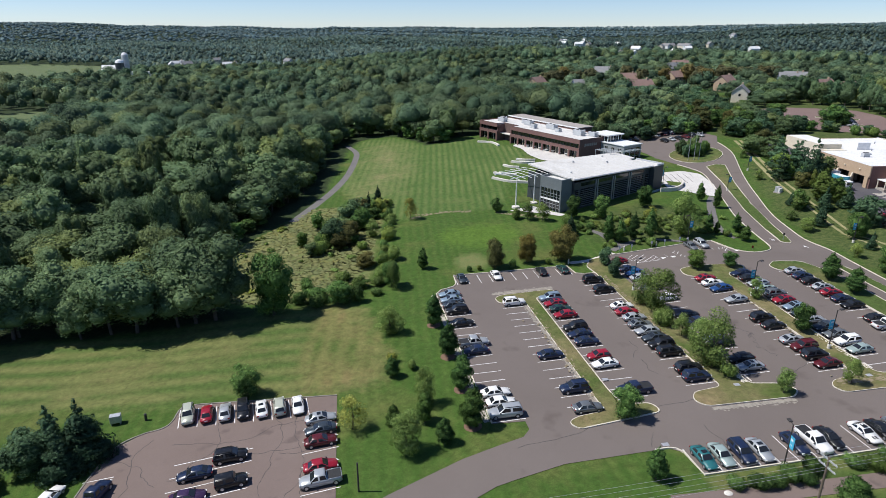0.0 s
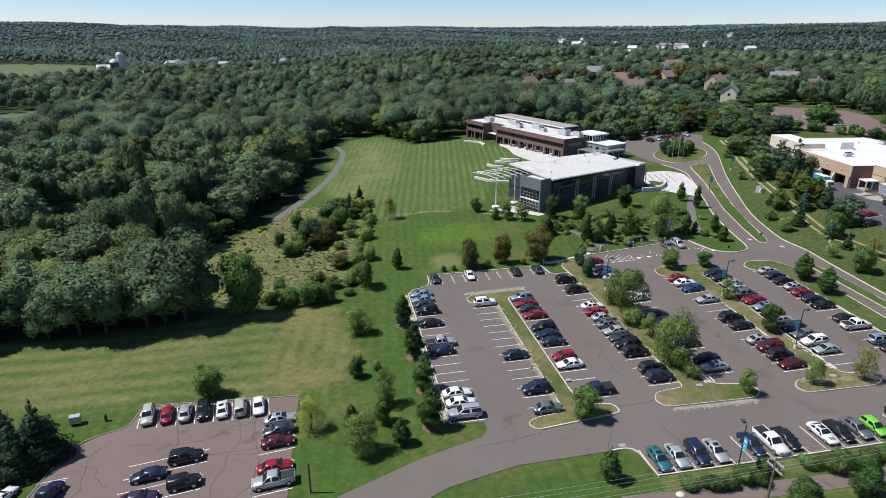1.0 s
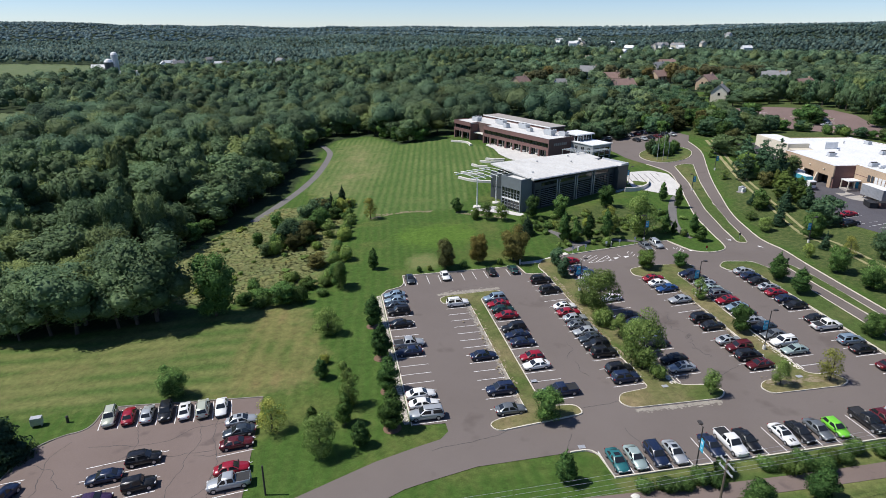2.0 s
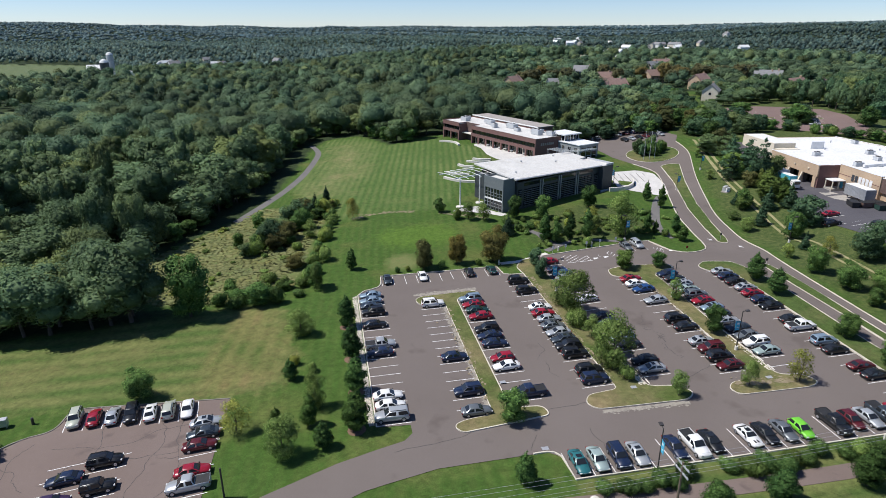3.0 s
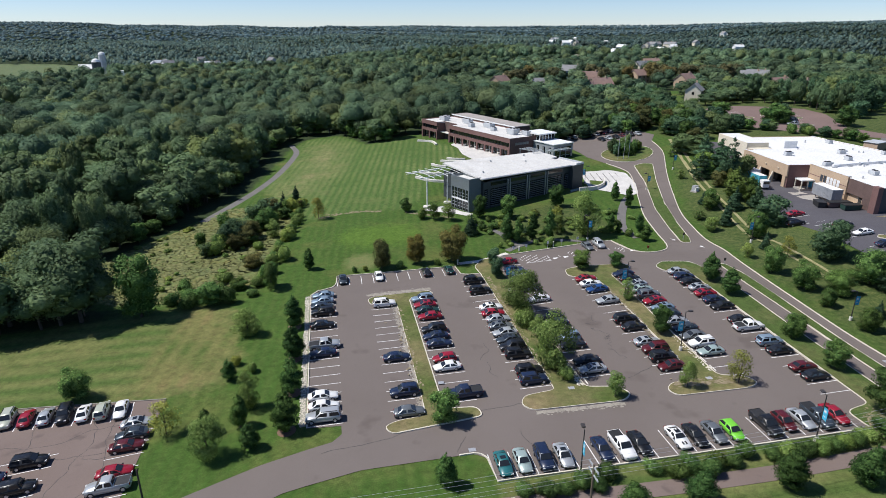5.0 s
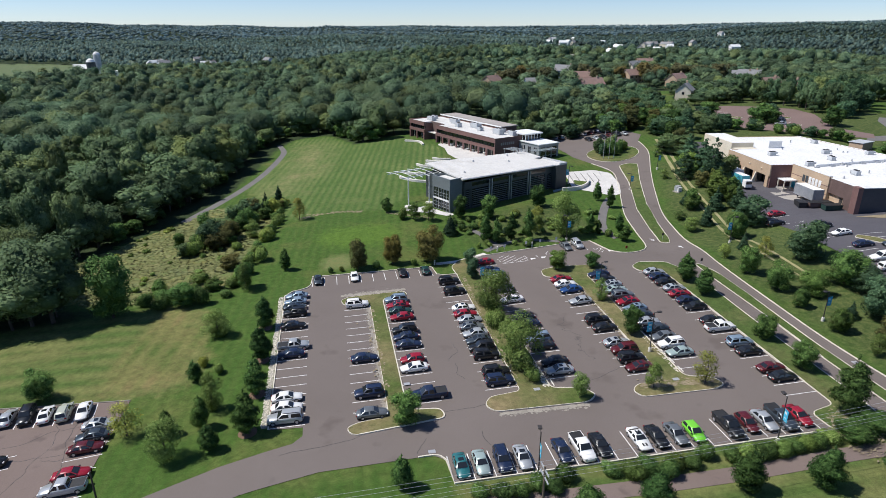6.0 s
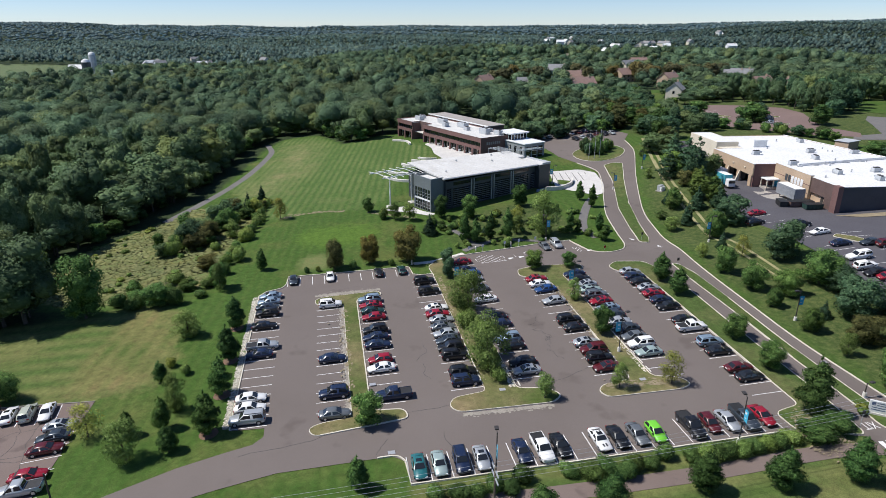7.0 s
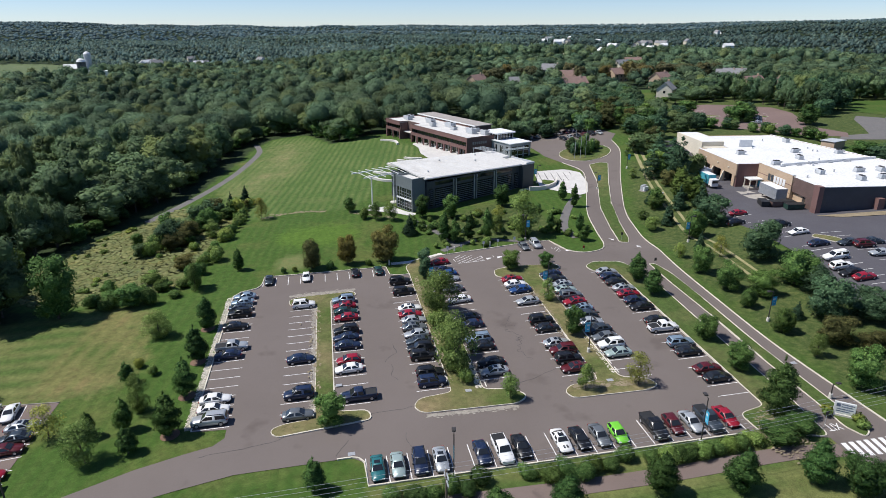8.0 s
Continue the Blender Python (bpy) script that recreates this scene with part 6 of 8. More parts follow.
def domes(X, Y, Z, H, R, lob, seg, rings):
    """A lumpy inner dome for each crown: corners, triangles, shading directions."""
    el = np.radians(np.linspace(-24, 78, rings))
    az = np.linspace(0, 2 * np.pi, seg, endpoint=False)
    dv = [(math.cos(e) * math.cos(a + 0.5 * i), math.cos(e) * math.sin(a + 0.5 * i), math.sin(e)) for i, e in enumerate(el) for a in az] + [(0, 0, 1)]
    dv = np.array(dv)
    reach = 0.37 * np.max(np.einsum("klc,mc->kml", lob, dv), axis=2) + 0.43
    off = dv[None] * reach[:, :, None] * wrng.uniform(0.94, 1.06, reach.shape)[:, :, None]
    v = np.stack([X[:, None] + off[:, :, 0] * R[:, None], Y[:, None] + off[:, :, 1] * R[:, None], Z[:, None] + H[:, None] * (0.58 + 0.46 * off[:, :, 2])], 2)
    tri = []
    for i in range(rings - 1):
        for j in range(seg):
            a, b, c, d = i * seg + j, i * seg + (j + 1) % seg, (i + 1) * seg + j, (i + 1) * seg + (j + 1) % seg
            tri += [(a, b, d), (a, d, c)]
    tri += [((rings - 1) * seg + j, (rings - 1) * seg + (j + 1) % seg, rings * seg) for j in range(seg)]
    tri = np.array(tri)[None] + (np.arange(len(X)) * len(dv))[:, None, None]
    pick = np.argmax(np.einsum("klc,mc->kml", lob, dv), axis=2)
    lean = off - 0.34 * np.take_along_axis(lob, pick[:, :, None], axis=1)
    lean = 0.6 * lean / np.linalg.norm(lean, axis=2)[:, :, None] + 0.5 * dv[None]
    lean /= np.linalg.norm(lean, axis=2)[:, :, None]
    return v.reshape(-1, 3), tri.reshape(-1, 3), lean.reshape(-1, 3), len(dv)


def crowd(X, Y, H, R, n, size, ragged=0.5, lobes=5, dome=(10, 3)):
    """Many crowns as one cloud of leaf clumps on lumpy domes; returns corners, a tint for each, shading directions and the domes."""
    k = len(X)
    Z = G(X, Y)
    tint = wrng.uniform(0, 1, k)
    i = np.repeat(np.arange(k), n)
    lob = wrng.normal(size=(k, lobes, 3))
    lob /= np.linalg.norm(lob, axis=2)[:, :, None]
    lob[:, :, 2] = np.abs(lob[:, :, 2]) * 0.9 - 0.25
    li = wrng.integers(0, lobes, len(i))
    d = wrng.normal(size=(len(i), 3))
    d[:, 2] += 0.75
    d /= np.linalg.norm(d, axis=1)[:, None]
    off = lob[i, li] * 0.40 + d * wrng.uniform(0.5, 0.66, (len(i), 1))
    c = np.stack([X[i] + off[:, 0] * R[i], Y[i] + off[:, 1] * R[i], Z[i] + H[i] * (0.58 + 0.46 * off[:, 2])], 1)
    nrm = d + off * 0.5 + wrng.normal(size=c.shape) * ragged
    nrm /= np.linalg.norm(nrm, axis=1)[:, None]
    t = np.cross(nrm, wrng.normal(size=c.shape))
    t /= np.linalg.norm(t, axis=1)[:, None]
    b = np.cross(nrm, t)
    s = size * wrng.uniform(0.6, 1.35, (len(i), 1)) * np.sqrt(R[i] / R.mean())[:, None]
    q = lambda: wrng.uniform(0.38, 0.62, (len(i), 1)) * s
    v = np.stack([c - t * q() - b * q(), c + t * q() - b * q() * 0.6, c + t * q() * 0.3 + b * q() * 1.3], 1)
    out = off / np.linalg.norm(off, axis=1)[:, None]
    core = domes(X, Y, Z, H, R, lob, *dome)
    return v.reshape(-1, 3), np.concatenate([np.repeat(tint[i], 3), np.repeat(tint, core[3])]), soften(d, out, wrng), core[:3]


def woods(name, X, Y, hmin, hmax, rmin, rmax, n, size, material, label, ragged=0.5, dome=(10, 3)):
    k = wrng.random(len(X))
    stand = 0.5 + 0.25 * np.sin(X / 31 + 2 * np.sin(Y / 47)) + 0.25 * np.sin(Y / 37 + 2 * np.sin(X / 53))
    H, R = hmin + (hmax - hmin) * (0.7 * k + 0.3 * stand), rmin + (rmax - rmin) * (0.75 * k ** 1.4 + 0.25 * wrng.random(len(X)))
    H = H * np.where((X > 110) & (Y > 200) & (np.hypot(X, Y) < 640), 0.68, 1.0)           # lower trees among the houses
    v, tint, nn, core = crowd(X, Y, H, R, n, size, ragged, 5, dome)
    ob = new(name, leaf_mesh(name, v, material, tint, core, nn))
    return tagged(ob, label, "woods", kind="stuff")


woods("near_woods", X[NEAR_COUNT:], Y[NEAR_COUNT:], 7, 21, 3.8, 9.6, 950, 0.64, M["wood_leaf"], "dense green summer woodland canopy", 0.32, (14, 5))


def far_ring(d0, d1, step, limit=None):
    X, Y = scatter(step, -d1, d1, -78, d1)
    d = np.hypot(X, Y + 78)
    ok = (d > d0) & (d < d1) & view_wedge(X, Y, 3)
    for c in CLEAR:
        ok &= ~inside(X, Y, c)
    return X[ok], Y[ok]


HOUSES = [(271, 251, 20, 15, 9, "tr"), (277, 240, 15, 13, 8, "tr"), (214, 247, 50, 12, 8.5, "cg"), (181, 304, 10, 17, 9, "tr"), (206, 412, -30, 15, 10, "bg"), (132, 365, 40, 14, 9, "tr"), (152, 330, 0, 12, 8, "bg"), (240, 300, 30, 13, 9, "tr"), (287, 299, -30, 13, 10, "bg"),
          (301, 311, -40, 14, 9, "wg"), (196, 352, 0, 14, 9, "tr"), (271, 420, 25, 15, 10, "cg"), (299, 455, 0, 15, 10, "tr"), (232, 347, 20, 13, 9, "tr")]
frng = random.Random(4)
FAR_HOUSES = [(1.0 * d * math.sin(radians(a)), d * math.cos(radians(a)) - 78) for d, a in [(frng.uniform(900, 2100), frng.uniform(19, 37)) for i in range(34)] + [(frng.uniform(900, 1300), frng.uniform(24, 31)) for i in range(16)] + [(frng.uniform(1050, 1200), frng.uniform(-14, -4)) for i in range(8)]]


def open_ground(X, Y, ok):
    """Keeps tall trees off the houses and their gardens, which open to the south-west."""
    for (hx, hy, reach, width) in [(h[0], h[1], 28, 0.42 * h[3]) for h in HOUSES] + [(h[0], h[1], 110, 12) for h in FAR_HOUSES]:
        d = np.hypot(hx, hy + 78)
        ux, uy = hx / d, (hy + 78) / d
        al, ac = (X - hx) * ux + (Y - hy) * uy, np.abs((X - hx) * uy - (Y - hy) * ux)
        ok &= ~((al > -reach) & (al < 8) & (ac < width))
    return ok


X, Y = far_ring(230, 900, 11.4)
ok = ~inside(X, Y, NEARW) & ((Y > 330) | (X < -200) | ((X > 150) & (Y > 236)) | (X > 330) | inside(X, Y, [(100, 205), (150, 205), (165, 240), (150, 335), (100, 335)]))
ok = open_ground(X, Y, ok)
ok &= wrng.random(len(X)) < np.where((X > 120) & (Y < 480), 0.9, 0.97)
woods("middle_woods", X[ok], Y[ok], 7, 20, 3.6, 8.2, 140, 1.15, M["wood_leaf"], "continuous green canopy of middle-distance woods", 0.3, (10, 3))
# far rings take the blue-tinted leaf colours that stand in for haze
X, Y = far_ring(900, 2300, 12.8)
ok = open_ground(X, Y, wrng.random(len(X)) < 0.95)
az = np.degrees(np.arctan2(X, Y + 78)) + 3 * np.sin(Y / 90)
for nm, sel, mt, lb in (("far_woods", ok & (az < 21), "far_haze_leaf", "distant green canopy stretching to the hills"), ("hill_woods", ok & (az >= 21), "hill_haze_leaf", "dark green wooded hillside behind the houses")):
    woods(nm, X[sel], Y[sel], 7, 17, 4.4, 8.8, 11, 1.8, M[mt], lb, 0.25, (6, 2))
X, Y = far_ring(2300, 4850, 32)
woods("horizon_woods", X, Y, 9, 20, 11, 20, 4, 5, M["ridge_haze_leaf"], "wooded ridges on the horizon", 0.15, (6, 2))
X, Y = scatter(8.5, 136, 215, 118, 245)
ok = inside(X, Y, [(140, 190), (142, 150), (139, 122), (150, 142), (166, 148), (178, 172), (178, 200), (186, 236), (165, 240)])
for x, y in zip(X[ok], Y[ok]):
    tree(trng.choice(["shade_tree", "dark_tree", "shade_tree", "distant_tree", "russet_tree"]), float(x), float(y), trng.uniform(5.5, 10), trng.uniform(6, 10), "near the entrance road")
X, Y = scatter(7.6, 168, 330, 104, 262)
ok = ~inside(X, Y, LOT4) & ~inside(X, Y, LAWN5) & ((Y > 219) | ((X < 180) & (Y > 150)) | ((X > 239) & (Y > 160))) & ~inside(X, Y, [(178, 186), (190, 186), (214, 270), (200, 272)]) & (wrng.random(len(X)) < 0.92)
for x, y in zip(X[ok], Y[ok]):
    low = not bool(open_ground(np.array([x]), np.array([y]), np.array([True]))[0])
    tree(trng.choice(["shade_tree", "dark_tree", "conifer"] if low else ["dark_tree", "distant_tree", "distant_tree", "dark_tree"]), float(x), float(y), trng.uniform(2.5, 4.0) if low else trng.uniform(6.5, 9.5) if x < 238 else trng.uniform(9, 15), trng.uniform(4, 6) if low else trng.uniform(7, 11), "round the upper lot")
for x, y, h, w in ((199, 163, 8, 10), (205, 168, 8.5, 10), (212, 172, 7, 9), (204, 160, 6.5, 8), (221, 146, 9, 10), (240, 160, 8, 9), (191, 187, 8, 9)):
    tree(trng.choice(["shade_tree", "dark_tree"]), x, y, h, w, "on the upper lot")
for i in range(16):
    t = i / 15
    tree(trng.choice(["shade_tree", "dark_tree", "shrub"]), 178 + 32 * t + trng.uniform(-2.5, 1), 166 - 38 * t - trng.uniform(2, 7), trng.uniform(2.5, 5), trng.uniform(4, 6.5), "below the upper lot")
for i in range(12):
    tree(trng.choice(["shade_tree", "dark_tree"]), trng.uniform(203, 232), trng.uniform(70, 108), trng.uniform(5, 8), trng.uniform(7, 11), "behind the store")
for i in range(26):
    tree(trng.choice(["shade_tree", "dark_tree", "distant_tree"]), trng.uniform(101, 140), trng.uniform(166, 188), trng.uniform(5, 8.5), trng.uniform(5.5, 8.5), "behind the buildings")
for i in range(70):
    x, y = trng.uniform(46, 92), trng.uniform(63, 84)
    tree(trng.choice(["pale_shrub", "shrub", "pale_shrub"]), x, min(y, 62 + 0.5 * x - 4), trng.uniform(0.7, 1.8), trng.uniform(1.6, 3.6), "beside the grey hall")
X, Y = scatter(8, 95, 145, 186, 215)
for x, y in zip(X, Y):
    tree("distant_tree", float(x), float(y), trng.uniform(7, 11), trng.uniform(7, 9), "behind the buildings")

for x, y in ((150, 372), (158, 380), (166, 372), (152, 388), (240, 345), (250, 352), (262, 330), (268, 322), (276, 330), (262, 338), (225, 350), (254, 322), (246, 332), (300, 330), (232, 320), (196, 330), (172, 362), (144, 380), (206, 372), (281, 318)):
    tree("rusty_tree", x, y, trng.uniform(11, 14), trng.uniform(10, 14), "among the houses")

# tall grasses and weeds of the meadow, in swathes
X, Y = wrng.uniform(-58, -5, 5200), wrng.uniform(48, 128, 5200)
ok = inside(X, Y, MEADOW)
X, Y = X[ok], Y[ok]
swathe = np.sin(X / 2.3 + 2.5 * np.sin(Y / 4.1)) * 0.5 + 0.5 * np.sin(Y / 1.7 + 2 * np.sin(X / 5.3))
H, R = wrng.uniform(0.12, 0.4, len(X)) * (1 + 0.9 * np.clip(swathe, 0, 1)), wrng.uniform(0.6, 2.6, len(X))
lob = wrng.normal(size=(len(X), 4, 3))
lob /= np.linalg.norm(lob, axis=2)[:, :, None]
v, tri, nn, per = domes(X, Y, G(X, Y) - 0.62 * H, H, R, lob, 7, 2)
tint = np.repeat(np.clip(0.5 + 0.3 * swathe + wrng.uniform(-0.2, 0.2, len(X)), 0, 1), per)
tagged(new("meadow_grass", leaf_mesh("meadow_grass", np.zeros((0, 3)), M["meadow_leaf"], tint, (v, tri, nn), np.zeros((0, 3)))), "tall yellow-green weeds and grasses", "grass", kind="stuff")

# ---- the grey hall ----
def hall():
    root = empty("community_hall", 50.2, 92.0, 3.2, 26.5, "slate-grey hall with white roof and louvred windows", "building")
    bays = [(0.5, 2.0)] + [(2.9 + 8.2 * i, 9.5 + 8.2 * i) for i in range(4)] + [(35.2, 36.9)]
    xs = [0.0] + [v for b in bays for v in b] + [37.2]
    for i in range(0, len(xs), 2):                  # piers between the window bays
        part("wall_pier", boxes((xs[i], xs[i + 1], 0, 0.5, -1.5, 8.6)), M["slate"], root)
    for a, b in bays:
        part("wall_base", boxes((a, b, 0, 0.5, -1.5, 0.7)), M["slate"], root)
        part("wall_head", boxes((a, b, 0, 0.5, 6.3, 8.6)), M["slate"], root)
    part("north_wall", boxes((0.9, 39.5, 16.8, 17.2, -1.5, 9.6)), M["slate"], root)
    part("west_wall", boxes((-0.02, 0.45, 0.52, 19.4, -1.5, 8.9)), M["slate"], root)
    part("east_block", boxes((37.22, 42.2, -1.9, 9.1, -2, 9.0)), M["slate"], root, "plain dark slate block")
    part("east_block", boxes((37.3, 40.4, 9.12, 16.78, -2, 8.8)), M["slate"], root)
    part("parapet", boxes((38.7, 42.25, -1.95, -1.6, 9.0, 9.6), (41.9, 42.25, -1.6, 9.0, 9.0, 9.6)), M["palepanel"], root)
    for a, b in bays:
        win = part("window", boxes((a, b, 0.3, 0.36, 0.7, 6.3)), M["glass"], root, "dark glazing behind louvres")
        for k in range(9):
            part("louvre", boxes((a + 0.1, b - 0.1, -0.28, 0.05, 0.95 + 0.6 * k, 1.07 + 0.6 * k)), M["panel"], win)
        for k in range(1, 4):
            x = a + (b - a) * k / 4
            part("mullion", boxes((x - 0.05, x + 0.05, 0.14, 0.29, 0.7, 6.3)), M["darkmetal"], win)
    for i in range(3):                              # paired pale pilasters and high windows
        for d in (0.18, 0.82):
            x = bays[i + 1][1] + 1.6 * d
            part("pilaster", boxes((x - 0.12, x + 0.12, -0.22, -0.003, -1.2, 8.3)), M["galv"], root, "pale steel pilaster")
    for a, b in bays[1:5]:
        part("clerestory", boxes((a, b, -0.03, 0.0, 7.2, 8.2)), M["glass"], root)
    def rz(x, y):                                   # the roof's plane
        return 9.9 + 0.07 * y - 0.02 * x
    edge = ((-0.9, -0.3), (37.6, -0.8), (37.7, 8.8), (41.2, 9.2), (41.2, 17.4), (-0.4, 19.4))
    bm = bmesh.new()
    lo = [bm.verts.new((x, y, rz(x, y) - 0.42)) for x, y in edge]
    hi = [bm.verts.new((x, y, rz(x, y))) for x, y in edge]
    bm.faces.new(lo[::-1])
    bm.faces.new(hi)
    for k in range(6):
        bm.faces.new((lo[k], lo[(k + 1) % 6], hi[(k + 1) % 6], hi[k]))
    roof = part("roof", bm, M["hall_roof"], root, "white membrane roof")
    bm = bmesh.new()
    sweep_tube(bm, [(x, -0.42 - 0.6 * (x + 0.9) / 39.5, rz(x, -0.6) - 0.2) for x in (-0.95, 12, 25, 37.65)], 0.26, 4)
    part("fascia", bm, M["galv"], roof, "pale metal eaves edge")
    for i in range(12):                             # seams in the membrane
        x = 1.6 + 3.2 * i
        y1 = 19.2 - 0.045 * x
        s = part("seam", boxes((-0.05, 0.05, -0.2 if x < 37 else 9.6, y1, 0, 0.03)), M["concrete"], roof)
        s.matrix_basis = pose(x, 0, rz(x, 0) + 0.004, math.degrees(math.atan(0.07)), 0, 0)
    for i, (x, y) in enumerate(((4, 5), (15, 14), (26, 9), (31, 15))):
        part("vent", boxes((x - 0.2, x + 0.2, y - 0.2, y + 0.2, rz(x, y), rz(x, y) + 0.5)), M["galv"], roof)
    part("block_roof", boxes((37.3, 41.88, -1.58, 9.08, 9.0, 9.06)), M["hall_roof"], roof, "white membrane roof of the end block")
    for k in range(5):                              # raised steel frames at the roof's east corner
        part("frame_bar", boxes((36.2 + 1.1 * k, 36.34 + 1.1 * k, 15.2, 22.5, 11.0, 11.15)), M["galv"], roof)
    for y in (15.6, 22.2):
        part("frame_bar", boxes((36.0, 41.0, y - 0.08, y + 0.08, 10.85, 11.0)), M["galv"], roof)
        for x in (36.3, 40.7):
            part("frame_post", boxes((x - 0.07, x + 0.07, y - 0.07, y + 0.07, 6.0 if y > 20 else 9.6, 10.85)), M["galv"], roof)
    # glazed stair tower
    tower = part("stair_tower", boxes((-4.5, -0.2, 0.75, 1.15, -1.5, 10)), M["panel"], root, "grey panelled tower with glass front")
    for r in ((-4.9, -4.5, 0.75, 1.2, -1.5, 10), (-4.9, -4.5, 8.9, 9.3, -1.5, 10), (-4.9, -4.5, 1.2, 8.9, 6.6, 10), (-4.9, -4.5, 1.2, 8.9, -1.5, 0.1), (-4.5, -0.2, 8.95, 9.3, -1.5, 10), (-0.6, -0.2, 1.15, 8.95, -1.5, 10)):
        part("tower_wall", boxes(r), M["panel"], tower)
    part("tower_roof", boxes((-4.5, -0.6, 1.15, 8.95, 9.2, 9.4)), M["hall_roof"], tower)
    part("window", boxes((-4.72, -4.66, 1.2, 8.9, 0.1, 6.6)), M["glass"], tower)
    part("spandrel", boxes((-4.94, -4.8, 1.2, 8.9, 3.1, 3.6)), M["white"], tower, "white spandrel band")
    for k in range(7):
        y = 1.2 + 7.7 * k / 6
        part("mullion", boxes((-4.86, -4.725, y - 0.025, y + 0.025, 0.1, 6.6)), M["galv"], tower)
    for z in (1.1, 2.1, 4.4, 5.3):
        part("transom", boxes((-4.84, -4.73, 1.2, 8.9, z - 0.02, z + 0.02)), M["galv"], tower)
    # blue entrance wall at the east end
    part("entrance_wall", boxes((34.5, 42.0, -3.9, -3.5, -2, 1.6)), M["siding_blue"], root, "blue-grey entrance wall")
    # white trellis on two masts
    can = empty("trellis_canopy", 50.2, 92.0, 3.2, 26.5, "white steel trellis canopy on tall masts", "canopy")
    for x in (-11.0, -3.2):
        bm = bmesh.new()
        tube(bm, (x, 13.3, -0.4), (x, 13.3, 9.1), 0.2, 0.16, 10)
        part("mast", bm, M["white"], can)
        bm = bmesh.new()
        tube(bm, (x, 13.3, -0.5), (x, 13.3, 0.35), 1.3, 1.2, 18)
        part("footing", bm, M["concrete"], can, "round pale concrete footing")
    for y in (13.3, 20.5):
        part("girder", boxes((-13.6, 0.2, y - 0.09, y + 0.09, 9.1, 9.35)), M["white"], can)
    for i in range(6):
        x = -13.0 + 2.5 * i
        bm = bmesh.new()
        sweep_tube(bm, [(x, 10 + 1.5 * k, 9.5 + 0.45 * math.sin(math.pi * k / 8)) for k in range(9)], 0.09)   # gently arched beam
        part("beam", bm, M["white"], can)


# ---- the brick building ----
def rtu(x, y, z, turn, w=3.2, d=2.0, h=1.7):
    """A rooftop air handling unit."""
    root = empty("rooftop_unit", x, y, z, turn, "pale metal air handling unit on a flat roof", "air conditioner", "rooftop units")
    part("base_rail", boxes((-w / 2 - 0.1, w / 2 + 0.1, -d / 2 - 0.1, d / 2 + 0.1, 0, 0.25)), M["galv"], root)
    part("casing", boxes((-w / 2, w / 2, -d / 2, d / 2, 0.25, h), bevel=0.05), M["palepanel"], root)
    part("hood", boxes((w / 2, w / 2 + 0.6, -d / 2 + 0.2, d / 2 - 0.2, 0.7, h - 0.1)), M["galv"], root)
    for k in (-0.3, 0.3):
        bm = bmesh.new()
        tube(bm, (k * w * 0.8, 0, h), (k * w * 0.8, 0, h + 0.22), 0.5, 0.5, 12)
        part("fan", bm, M["darkmetal"], root)
    return root


